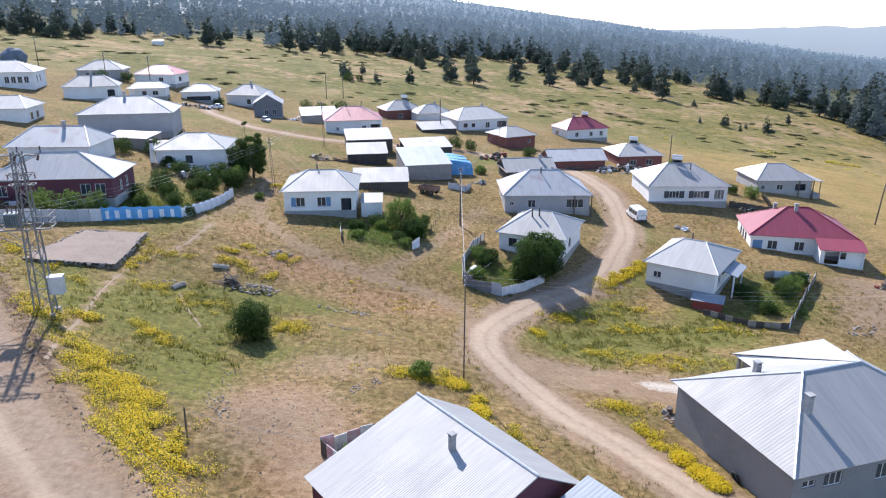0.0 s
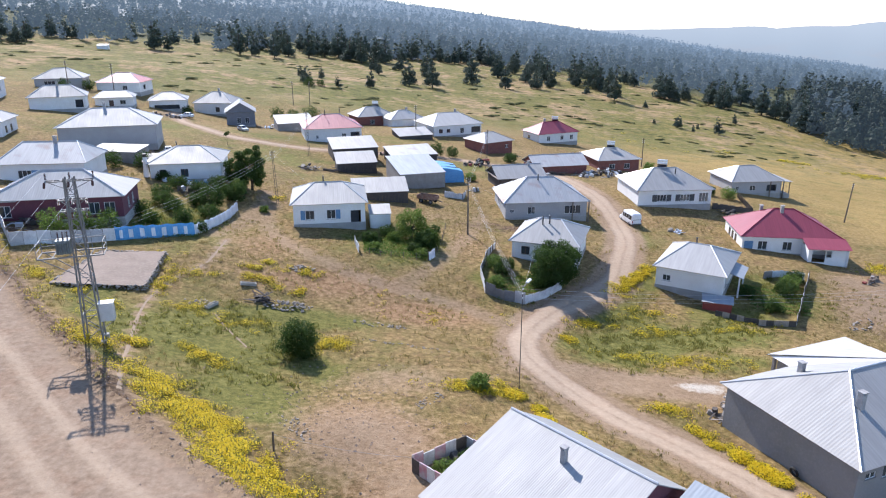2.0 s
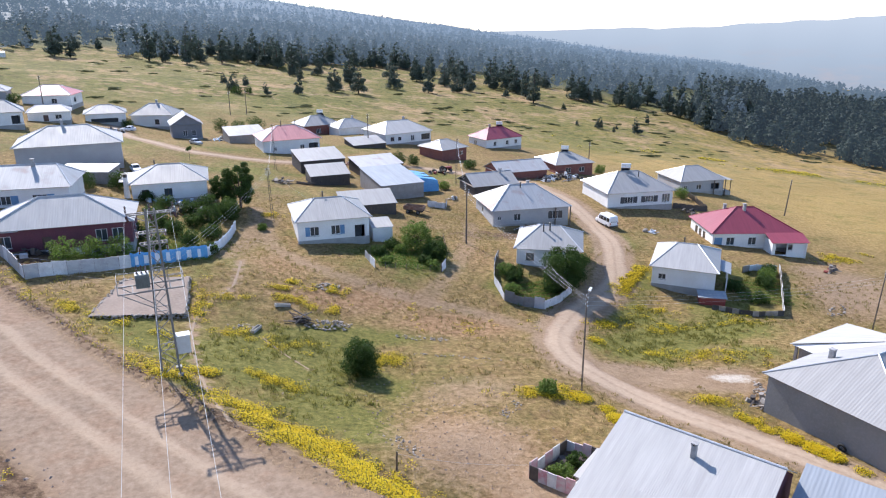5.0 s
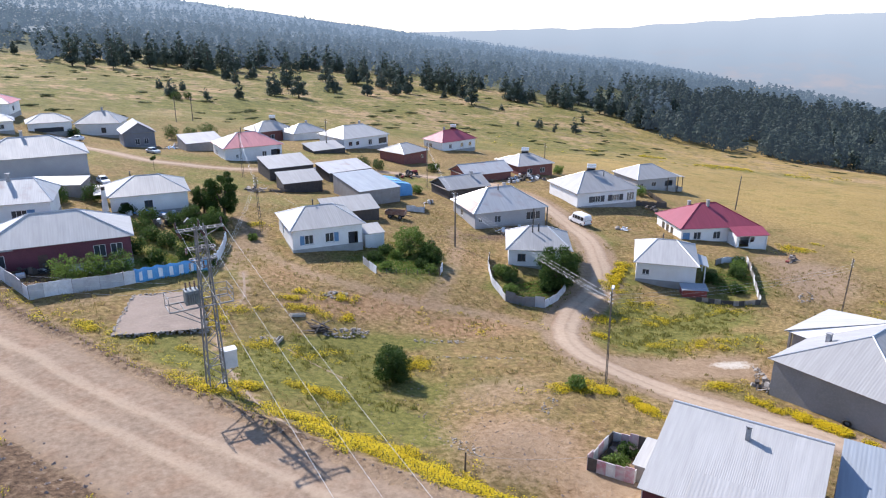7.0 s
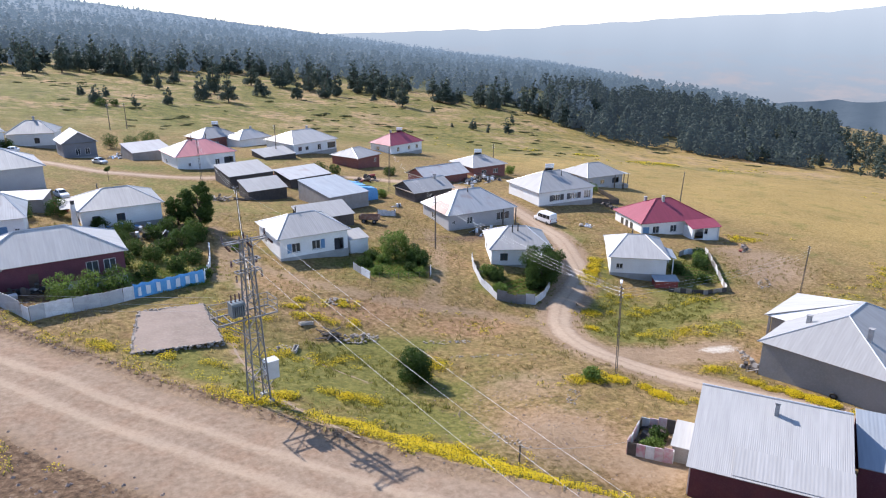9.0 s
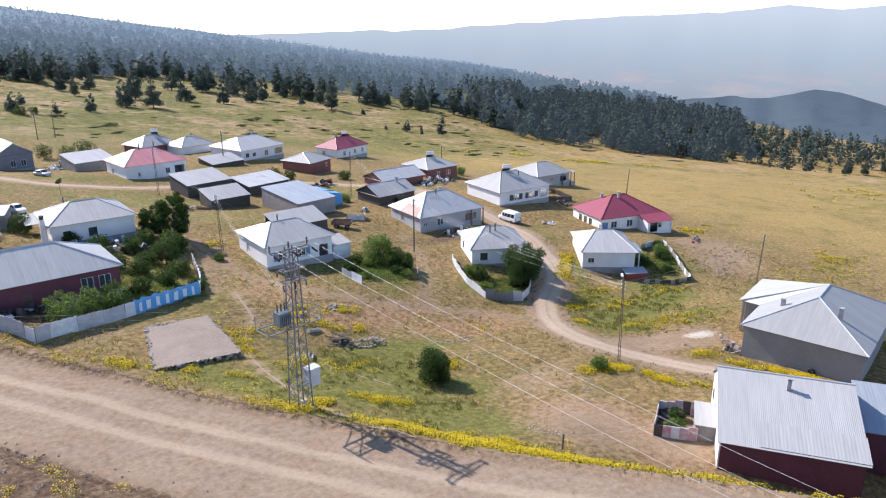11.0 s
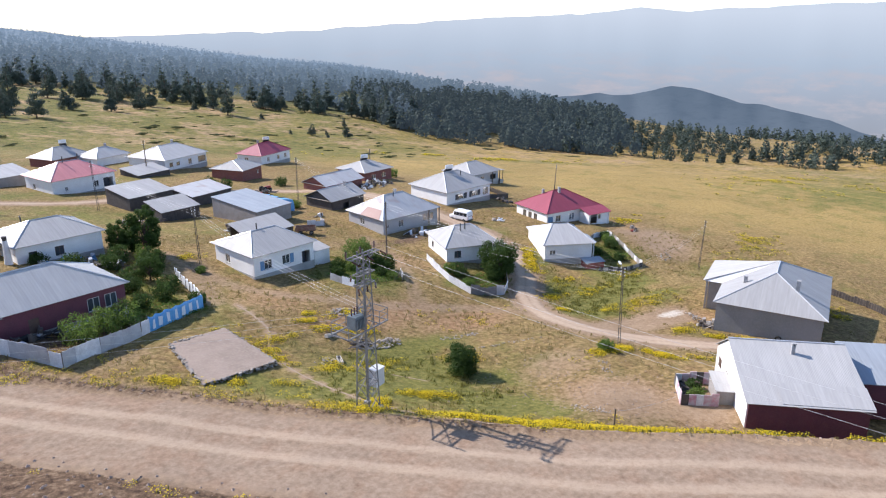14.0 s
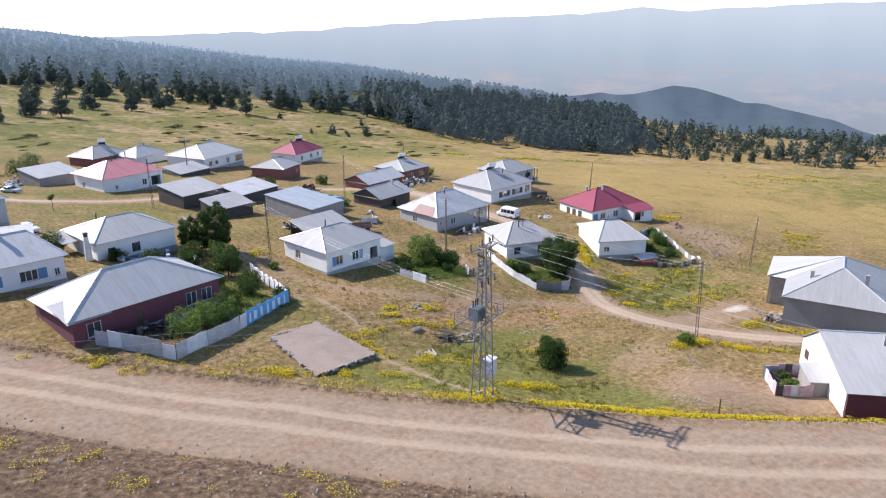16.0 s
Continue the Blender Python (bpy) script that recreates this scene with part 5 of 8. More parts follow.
# ---- fences, slab and walls ----
def fence(label, points, height, panel, mats, posts=True, lean=0.08, top_rag=0.12, group="fences", gap=0.02):
    """Panels between posts along a line over the ground."""
    th = base_empty("fence", pose(points[0][0], points[0][1], ground_at(*points[0])), label, "fence", group)
    o = Vector(th.matrix_world.translation)
    for (ax, ay), (bx, by) in zip(points, points[1:]):
        a, b = Vector((ax, ay)), Vector((bx, by))
        n = max(1, round((b - a).length / panel))
        t = (b - a).normalized()
        nr = Vector((-t.y, t.x))
        for k in range(n):
            p, q = a.lerp(b, k / n), a.lerp(b, (k + 1 - gap) / n)
            bm = bmesh.new()
            ln = nr * random.uniform(-lean, lean)
            h = height * random.uniform(1 - top_rag, 1 + top_rag)
            cols = []
            m = 6
            for i in range(m + 1):
                c = p.lerp(q, i / m)
                z = ground_at(c.x, c.y)
                hh = h + 0.03 * math.sin(i * 2.1 + k)
                w = 0.012 * math.sin(i * math.pi)
                cols.append([bm.verts.new(Vector((c.x + s * nr.x * 0.02 + u * ln.x, c.y + s * nr.y * 0.02 + u * ln.y, z + (hh if u else -0.15))) - o) for s in (-1, 1) for u in (0, 1)])
            for e, f in zip(cols, cols[1:]):
                bm.faces.new((e[0], f[0], f[1], e[1]))
                bm.faces.new((e[3], f[3], f[2], e[2]))
                bm.faces.new((e[1], f[1], f[3], e[3]))
            part("panel", bm, random.choice(mats), th)
            if posts:
                bm = bmesh.new()
                z = ground_at(p.x, p.y)
                pp = Vector((p.x, p.y, z)) + Vector((nr.x, nr.y, 0)) * 0.09 - o
                rod(bm, pp - Vector((0, 0, 0.3)), pp + Vector((ln.x, ln.y, height + 0.1)), 0.05, 0.04, 6)
                part("post", bm, MAT_WOODPOLE, th)
    return th


def tarp_fence(label, points, height, mat, bars=None):
    """A loose tarpaulin hung along a fence line, in folds."""
    line = along(points, 0.25)
    o = Vector((line[0][0], line[0][1], ground_at(*line[0])))
    th = base_empty("fence", Matrix.Translation(o), label, "fence", "fences")
    d = np.gradient(line, axis=0)
    d /= np.linalg.norm(d, axis=1)[:, None]
    bm, rows = bmesh.new(), []
    surf = []
    for i, (p, q) in enumerate(zip(line, d)):
        z = ground_at(*p)
        sag = 0.16 * math.sin(i * 0.5) ** 2
        row = []
        for k in range(6):
            v = k / 5
            bulge = (0.10 * math.sin(i * 0.9 + v * 2) + 0.12 * noise.noise((i * 0.3, v * 2, 3))) * (0.4 + 0.6 * v)
            row.append(Vector((p[0] - q[1] * bulge, p[1] + q[0] * bulge, z - 0.1 + (height - sag) * v)) - o)
        surf.append(row)
        rows.append([bm.verts.new(v) for v in row])
    for a, b in zip(rows, rows[1:]):
        for k in range(5):
            bm.faces.new((a[k], b[k], b[k + 1], a[k + 1]))
    tarp = part("tarpaulin", bm, mat, th, smooth=True)
    mod = tarp.modifiers.new("thickness", "SOLIDIFY")
    mod.thickness = 0.02
    for i in range(0, len(line), 8):
        bm = bmesh.new()
        p = surf[i][0] + Vector((-d[i][1], d[i][0], 0)) * 0.2
        rod(bm, p - Vector((0, 0, 0.3)), p + Vector((0, 0, height + 0.15)), 0.05, 0.045, 6)
        part("post", bm, MAT_WOODPOLE, th)
    if bars:
        for i in range(3, len(surf) - 4, 5):
            bm = bmesh.new()
            off = Vector((d[i][1], -d[i][0], 0)) * 0.05
            vs = [bm.verts.new(surf[i + e][k] + off) for e, k in ((0, 1), (1, 1), (2, 1), (2, 4), (1, 4), (0, 4))]
            bm.faces.new((vs[0], vs[1], vs[4], vs[5])), bm.faces.new((vs[1], vs[2], vs[3], vs[4]))
            part("bar", bm, MAT_TARP_WHITE, tarp)
    return th


fence("low fence of patched grey tin sheets before the maroon house", ((-62.4, 95.2), (-57.3, 87.0), (-50.3, 90.0), (-46.6, 92.4)), 1.8, 1.6, (MAT_FENCE, MAT_FENCE, MAT_FENCE_WHITE))
tarp_fence("fence hung with a sagging blue tarpaulin with pale bars", ((-46.6, 92.4), (-42.2, 94.9), (-37.7, 97.6)), 2.05, MAT_TARP_BLUE, True)
tarp_fence("fence hung with crumpled white sheeting", ((-37.7, 97.6), (-36.4, 102.0), (-35.4, 107.5), (-34.6, 113.0)), 1.75, MAT_TARP_WHITE)
fence("whitewashed board fence round a garden", ((6.2, 102.6), (4.4, 98.8), (2.7, 93.2), (2.7, 88.2)), 1.2, 1.3, (MAT_FENCE_WHITE,))
fence("grey tin fence at the corner of a garden", ((2.7, 88.2), (5.0, 86.4), (7.7, 85.4)), 1.5, 1.5, (MAT_FENCE, MAT_STEEL))
fence("whitewashed board fence along the lane", ((7.7, 85.4), (11.0, 87.6), (14.0, 90.6)), 1.3, 1.3, (MAT_FENCE_WHITE,))
fence("dark plank fence round a yard", ((56.4, 134.0), (66.0, 135.5), (70.0, 150.0)), 1.2, 0.6, (WALL["wood"],))
fence("pale board fence behind the garden of the red-roofed house", ((55.0, 97.0), (51.0, 91.5), (44.0, 81.6)), 1.2, 1.4, (MAT_FENCE_WHITE, WALL["block"]))
fence("low dark fence of stones and wire along a garden", ((44.0, 81.6), (38.8, 81.8), (34.2, 85.0)), 0.8, 1.0, (MAT_STONE, WALL["wood"]), False)
fence("draped pale cloth on a yard fence", ((46.8, 95.7), (50.0, 96.6), (53.6, 95.9)), 1.1, 1.5, (MAT_TARP_WHITE, WALL["block"]))
fence("white tin sheets leaning at a garden corner", ((-15.4, 101.2), (-15.0, 98.6), (-14.6, 96.0)), 1.2, 1.6, (MAT_TARP_WHITE, MAT_FENCE))
fence("single white tin sheet at a garden gate", ((-4.5, 96.6), (-3.4, 98.4)), 1.3, 1.4, (MAT_TARP_WHITE,))
fence("paling fence behind the grey house", ((44.0, 30.0), (52.0, 44.0), (54.0, 52.0)), 1.1, 0.5, (WALL["wood"],))
fence("white plank pen beside the plank shed", ((1.0, 132.5), (4.5, 131.5), (5.5, 134.5)), 1.1, 0.9, (MAT_FENCE_WHITE,))


def wire_fence(label, points):
    th = base_empty("fence", pose(points[0][0], points[0][1], ground_at(*points[0])), label, "fence", "fences")
    o = Vector(th.matrix_world.translation)
    tops = []
    for (ax, ay), (bx, by) in zip(points, points[1:]):
        n = max(1, round(math.hypot(bx - ax, by - ay) / 1.8))
        for k in range(n + 1):
            x, y = ax + (bx - ax) * k / n, ay + (by - ay) * k / n
            p = Vector((x, y, ground_at(x, y))) - o
            bm = bmesh.new()
            q = p + Vector((random.uniform(-0.06, 0.06), random.uniform(-0.06, 0.06), 1.0))
            rod(bm, p - Vector((0, 0, 0.3)), q, 0.045, 0.035, 6)
            part("post", bm, MAT_WOODPOLE, th)
            tops.append((p, q))
    for f in (0.35, 0.65, 0.92):
        for (p, q), (r, s) in zip(tops, tops[1:]):
            if (p - r).length > 0.05:
                bm = bmesh.new()
                rod(bm, p.lerp(q, f), r.lerp(s, f), 0.008, 0.008, 4, False)
                part("wire", bm, MAT_DARKSTEEL, th)


wire_fence("post and wire fence round a vegetable garden", ((-14.6, 96.0), (-10.0, 96.2), (-4.5, 96.6)))
wire_fence("post and wire fence up the side of a vegetable garden", ((-3.4, 98.4), (-1.8, 105.0), (-0.6, 112.0)))

# earth slab with a rough stone rim
SLAB = ((-39.2, 88.8), (-38.7, 78.1), (-48.1, 75.8), (-46.6, 87.2))
SLAB_Z = (-0.85, -1.5, 0.15, 0.0)
slab = base_empty("building_plot", pose(-43.5, 83, ground_at(-43.5, 83)), "level bare earth plot with a rough stone rim", "plot")


def slab_top(u, v):
    """A place on the plot and its height, from the two shares along its sides."""
    a, b, c, d = (Vector((*p, z)) for p, z in zip(SLAB, SLAB_Z))
    p = a.lerp(b, u).lerp(d.lerp(c, u), v)
    p.z = max(p.z, ground_at(p.x, p.y) + 0.05)
    return p


bm = bmesh.new()
grid = []
for i in range(15):
    row = []
    for j in range(15):
        p = slab_top(i / 14, j / 14)
        row.append(bm.verts.new((p.x + 43.5, p.y - 83, p.z + 0.05 * noise.noise((p.x * 0.6, p.y * 0.6, 0)) - ground_at(-43.5, 83))))
    grid.append(row)
for a, b in zip(grid, grid[1:]):
    for k in range(14):
        bm.faces.new((a[k], b[k], b[k + 1], a[k + 1]))
bmesh.ops.recalc_face_normals(bm, faces=bm.faces)
part("fill", bm, material("plot_earth", (0.28, 0.21, 0.163), (0.22, 0.165, 0.125), 0.95, 0, 0.4, 3, 0.6, (0.33, 0.265, 0.21)), slab)


def stone_mesh(seed, flat=0.6):
    bm = bmesh.new()
    bmesh.ops.create_icosphere(bm, subdivisions=1, radius=0.5)
    for v in bm.verts:
        v.co *= 1 + 0.45 * noise.noise(v.co * 2.3 + Vector((seed * 7.1, 0, 0)))
        v.co.z *= flat
    me_ = bpy.data.meshes.new("stone")
    bm.to_mesh(me_)
    bm.free()
    me_.materials.append(MAT_STONE)
    return me_


STONES = [stone_mesh(k) for k in range(6)]


def stone(parent, x, y, z, s):
    ob = new("stone", random.choice(STONES))
    ob.parent = parent
    ob.matrix_local = Matrix.LocRotScale((x, y, z), Euler((random.uniform(-0.4, 0.4), random.uniform(-0.4, 0.4), random.uniform(0, 6.3))), Vector((s, s * random.uniform(0.7, 1.2), s * random.uniform(0.7, 1.1))))


CORNERS = ((0, 0), (1, 0), (1, 1), (0, 1))
for (u0, v0), (u1, v1) in zip(CORNERS, CORNERS[1:] + CORNERS[:1]):
    n = 26
    for k in range(n):
        f = k / n
        p = slab_top(u0 + (u1 - u0) * f, v0 + (v1 - v0) * f)
        g = ground_at(p.x, p.y)
        for lv in range(max(1, int((p.z - g) / 0.26) + 1)):
            stone(slab, p.x + 43.5 + random.uniform(-0.14, 0.14), p.y - 83 + random.uniform(-0.14, 0.14), min(g + 0.1 + 0.26 * lv, p.z + 0.02) - ground_at(-43.5, 83), random.uniform(0.25, 0.5))


def stone_heap(label, cx, cy, rx, ry, n, size, turn=0.0, high=0.5):
    th = base_empty("stone_heap", pose(cx, cy, ground_at(cx, cy)), label, "stones", "stone heaps")
    c, s = math.cos(radians(turn)), math.sin(radians(turn))
    for k in range(n):
        r, a = math.sqrt(random.random()), random.uniform(0, math.tau)
        u, v = rx * r * math.cos(a), ry * r * math.sin(a)
        x, y = u * c - v * s, u * s + v * c
        z = ground_at(cx + x, cy + y) - ground_at(cx, cy) + high * (1 - r) * random.random() + size * 0.12
        stone(th, x, y, z, size * random.uniform(0.5, 1.25))


stone_heap("heap of grey field stones in the grass", -22.0, 89.4, 1.6, 1.0, 46, 0.42)
stone_heap("long heap of dark rubble and stones", -22.6, 79.2, 3.0, 1.2, 70, 0.42, 0, 0.8)
stone_heap("scatter of pale stones along an old wall", -11.8, 76.4, 3.4, 0.7, 44, 0.3, -8, 0.15)
stone_heap("row of small pale stones on the slope", -9.0, 70.2, 5.2, 0.3, 46, 0.22, -20, 0.1)
stone_heap("tumbled blocks beside the grey house", 23.6, 59.8, 3.0, 0.7, 60, 0.36, 62, 0.9)
stone_heap("pale gravel stones under the bank", -18.6, 51.0, 2.6, 0.9, 40, 0.26, -60, 0.12)
stone_heap("stones strewn beside the footpath", -32.6, 77.6, 1.8, 1.0, 24, 0.34, 0, 0.15)
stone_heap("pale stones at the foot of a bare patch", 53.7, 82.0, 3.0, 1.0, 22, 0.4, 30, 0.2)
stone_heap("stones by the lane below the pole", -7.0, 56.4, 2.0, 0.7, 26, 0.26, 50, 0.1)

# low pen of patched boards beside the near building
pen = base_empty("animal_pen", pose(-5.8, 45.4, ground_at(-5.8, 45.4)), "low pen of painted boards and tin with weeds inside", "pen")
MAT_PINK = material("pink_board", (0.45, 0.2, 0.24), (0.5, 0.45, 0.45), 0.8, 0, 1.5, 6, 0.2)
corners = ((-9.2, 45.5), (-4.6, 48.7), (-2.2, 45.6), (-6.5, 42.6))
for a, b in zip(corners, corners[1:] + corners[:1]):
    n = 5
    for k in range(n):
        p, q = Vector(a).lerp(Vector(b), k / n), Vector(a).lerp(Vector(b), (k + 0.97) / n)
        t = (q - p).normalized() * 1.0
        bm = bmesh.new()
        vs = []
        h = random.uniform(1.2, 1.55)
        for c in (p, q):
            for o_ in (-0.04, 0.04):
                for z in (-0.2, h):
                    vs.append(bm.verts.new((c.x - t.y * o_ + 5.8, c.y + t.x * o_ - 45.4, z + ground_at(c.x, c.y) - ground_at(-5.8, 45.4))))
        bmesh.ops.convex_hull(bm, input=vs)
        part("board", bm, random.choice((MAT_FENCE_WHITE, MAT_PINK, MAT_FENCE_WHITE, WALL["wood"], MAT_PINK)), pen)
hut = shed("small brick hut with a white tin roof in a pen", -3.9, 42.9, -52, 3.4, 4.0, 1.7, 2.1, ground_at(-3.9, 42.9), "block", "white", boards=False)


# ---- pylon, poles and wires ----
TX, TY = -38.2, 62.3
TZ = ground_at(TX, TY)
tower = base_empty("transformer_tower", pose(TX, TY, TZ, 0, 0, 12), "lattice steel tower with a transformer platform and insulators", "tower")
HT = 15.6


def half_at(z):
    return 0.78 + (0.36 - 0.78) * z / HT


LEGS = ((-1, -1), (1, -1), (1, 1), (-1, 1))
for sx, sy in LEGS:
    bm = bmesh.new()
    beam(bm, (sx * half_at(0), sy * half_at(0), -0.4), (sx * half_at(HT), sy * half_at(HT), HT), 0.11, 0.11)
    part("leg", bm, MAT_STEEL, tower)
    bm = bmesh.new()
    box(bm, sx * 0.78 - 0.25, sx * 0.78 + 0.25, sy * 0.78 - 0.25, sy * 0.78 + 0.25, -0.6, 0.15)
    part("footing", bm, MAT_PLINTH, tower)
lev = [0.2 + 1.25 * k for k in range(13)]
for k, (z0, z1) in enumerate(zip(lev, lev[1:])):
    for i in range(4):
        (ax, ay), (bx, by) = LEGS[i], LEGS[(i + 1) % 4]
        if k % 2:
            (ax, ay), (bx, by) = (bx, by), (ax, ay)
        bm = bmesh.new()
        beam(bm, (ax * half_at(z0), ay * half_at(z0), z0), (bx * half_at(z1), by * half_at(z1), z1), 0.06, 0.06)
        part("brace", bm, MAT_STEEL, tower)
    if k % 3 == 2:
        bm = bmesh.new()
        for i in range(4):
            (ax, ay), (bx, by) = LEGS[i], LEGS[(i + 1) % 4]
            beam(bm, (ax * half_at(z0), ay * half_at(z0), z0), (bx * half_at(z0), by * half_at(z0), z0), 0.06, 0.06)
        part("collar", bm, MAT_STEEL, tower)
for z, hl, y in ((15.3, 1.9, 0.3), (13.6, 1.1, 0.35), (12.6, 1.1, 0.35)):
    bm = bmesh.new()
    for s in (-y, y):
        beam(bm, (-hl, s, z), (hl, s, z), 0.1, 0.1)
    for k in range(7):
        x = -hl + 2 * hl * k / 6
        beam(bm, (x, -y, z), (x, y, z), 0.06, 0.06)
    beam(bm, (-hl, 0, z), (0, 0, z - 0.9), 0.06, 0.06)
    beam(bm, (hl, 0, z), (0, 0, z - 0.9), 0.06, 0.06)
    part("crossarm", bm, MAT_STEEL, tower)


def insulator(parent, p, q, r=0.11):
    bm = bmesh.new()
    p, q = Vector(p), Vector(q)
    for k in range(5):
        a, b = p.lerp(q, (k + 0.15) / 5), p.lerp(q, (k + 0.7) / 5)
        rod(bm, a, b, r, r * 0.55, 10)
    rod(bm, p, q, r * 0.3, r * 0.3, 6)
    part("insulator", bm, MAT_CERAMIC, parent)


for x in (-1.9, 0.0, 1.9):
    insulator(tower, (x, 0.3, 15.4), (x, 0.3, 16.0))
    insulator(tower, (x, -0.4, 15.2), (x + 0.1, -1.1, 14.95))
    insulator(tower, (x * 0.6 - 0.1, 0.4, 13.6), (x * 0.6 - 0.1, 0.45, 13.0))
    insulator(tower, (x * 0.6 - 0.1, -0.45, 12.5), (x * 0.6 - 0.1, -0.5, 11.9))
plat = bmesh.new()
beam(plat, (-3.4, -1.0, 8.6), (2.0, -1.0, 8.6), 0.12, 0.12)
platform = part("platform", plat, MAT_STEEL, tower)
for p, q, w in ([((-3.4, 1.0, 8.6), (2.0, 1.0, 8.6), 0.12)] + [((x, -1.0, 8.6), (x, 1.0, 8.6), 0.08) for x in (-3.4, -2.2, -0.9, 0.9, 2.0)]
                + [((-3.2, y, 8.6), (-0.6, y * 0.6, 6.8), 0.07) for y in (-1, 1)]):
    bm = bmesh.new()
    beam(bm, p, q, w, w)
    part("joist", bm, MAT_STEEL, platform)
for z in (9.2, 9.8):
    bm = bmesh.new()
    for a, b in (((-3.4, -1), (-3.4, 1)), ((-3.4, 1), (2, 1)), ((2, 1), (2, -1)), ((2, -1), (0.8, -1))):
        beam(bm, (*a, z), (*b, z), 0.05, 0.05)
    part("rail", bm, MAT_STEEL, platform)
for x, y in ((-3.4, -1), (-3.4, 1), (-1.5, 1), (0.8, 1), (2, 1), (2, -1), (0.8, -1)):
    bm = bmesh.new()
    beam(bm, (x, y, 8.6), (x, y, 9.85), 0.05, 0.05)
    part("rail_post", bm, MAT_STEEL, platform)
bm = bmesh.new()
box(bm, -1.9, -0.75, -0.5, 0.5, 8.75, 10.0)
MAT_TANK = material("transformer_paint", (0.16, 0.19, 0.2), (0.12, 0.14, 0.15), 0.5, 0, 2, 9, 0.05)
trans = part("transformer", bm, MAT_TANK, tower, "grey finned transformer tank")
for k in range(6):
    bm = bmesh.new()
    box(bm, -1.85 + 0.19 * k, -1.8 + 0.19 * k, -0.68, -0.503, 8.85, 9.8)
    part("fin", bm, MAT_TANK, trans)
for x in (-1.7, -1.32, -0.95):
    insulator(trans, (x, 0.1, 10.0), (x, 0.1, 10.7), 0.1)
bm = bmesh.new()
box(bm, 0.72, 1.95, -0.45, 0.45, 1.9, 3.6)
cab = part("cabinet", bm, MAT_CABINET, tower, "pale grey steel switch cabinet")
bm = bmesh.new()
box(bm, 0.66, 2.01, -0.51, 0.51, 3.6, 3.68)
part("lid", bm, MAT_CABINET, cab)
bm = bmesh.new()
for x in (0.9, 1.8):
    beam(bm, (x, 0, 1.7), (0.6, 0, 0.9), 0.06, 0.06)
part("bracket", bm, MAT_STEEL, tower)


def lattice_pole(x, y, h, label, lamp=False, lean=(0, 0), turn=0.0):
    """A narrow steel pole of two channels with rungs."""
    z = ground_at(x, y)
    th = base_empty("utility_pole", pose(x, y, z, lean[0], lean[1], turn), label, "pole", "utility poles")
    for s in (-1, 1):
        bm = bmesh.new()
        beam(bm, (s * 0.2, 0, -0.5), (s * 0.09, 0, h), 0.07, 0.06)
        part("channel", bm, MAT_DARKSTEEL, th)
    n = int(h / 0.65)
    for k in range(n):
        zz = 0.4 + k * h / n
        w = 0.2 - 0.11 * zz / h
        bm = bmesh.new()
        beam(bm, (-w, 0, zz), (w, 0, zz), 0.06, 0.05)
        part("rung", bm, MAT_DARKSTEEL, th)
    arm(th, h, lamp)
    return th


def arm(th, h, lamp):
    bm = bmesh.new()
    for z in (h - 0.3, h - 0.75, h - 1.2):
        beam(bm, (-0.35, 0, z), (0.35, 0, z), 0.06, 0.06)
    part("bracket", bm, MAT_DARKSTEEL, th)
    for z in (h - 0.3, h - 0.75, h - 1.2):
        for s in (-0.33, 0.33):
            bm = bmesh.new()
            rod(bm, (s, 0, z + 0.02), (s, 0, z + 0.18), 0.05, 0.03, 8)
            part("insulator", bm, MAT_WHITE, th)
    if lamp:
        bm = bmesh.new()
        beam(bm, (0, 0, h - 0.2), (0.9, -0.5, h + 0.1), 0.06, 0.06)
        a = part("lamp_arm", bm, MAT_STEEL, th)
        bm = bmesh.new()
        box(bm, -0.1, 0.6, -0.13, 0.13, -0.07, 0.07, pose(0.85, -0.45, h + 0.1, 0, -12, -30))
        part("lamp_head", bm, MAT_WHITE, a)


def timber_pole(x, y, h, label, lean=(0, 0)):
    z = ground_at(x, y)
    th = base_empty("utility_pole", pose(x, y, z, lean[0], lean[1], random.uniform(-40, 40)), label, "pole", "utility poles")
    bm = bmesh.new()
    rod(bm, (0, 0, -0.6), (0, 0, h), 0.16, 0.1, 10)
    part("mast", bm, MAT_WOODPOLE, th)
    arm(th, h, False)
    return th


P1 = lattice_pole(2.0, 60.2, 11.0, "narrow steel lattice pole with a street lamp beside the lane", True, (0, 2.0), 80)
P2 = timber_pole(2.8, 109.6, 9.6, "thin timber pole on the grass")
P4 = lattice_pole(-28.8, 117.2, 9.4, "leaning steel lattice pole beside the track", False, (0, -2), 20)
P3 = timber_pole(87.5, 136.5, 8.6, "leaning timber pole in the meadow", (2, 3))
P5 = lattice_pole(52.6, 74.2, 10.2, "steel lattice pole on the bare slope", False, (1, -1.5), 60)
PT = lattice_pole(12.2, 153.5, 10.5, "rusty steel lattice pole beside the barn", False, (0, 1), 10)
PP = lattice_pole(-28.0, 165.0, 10.5, "steel lattice pole behind the upper lane", False, (0, -1), 15)
timber_pole(-0.8, 208.5, 9.0, "dark timber pole before a white house")
timber_pole(-42.7, 261.9, 8.5, "far timber pole on the meadow")
timber_pole(-37.3, 267.3, 8.5, "far timber pole on the meadow")
timber_pole(-138.0, 247.1, 9.5, "timber pole above the upper yard")
timber_pole(62.0, 190.0, 8.0, "timber pole behind the brick house")
timber_pole(-92.0, 226.0, 9.0, "dark timber pole before a faded red roof")
timber_pole(-101.0, 216.0, 10.0, "tall timber pole above the upper houses")


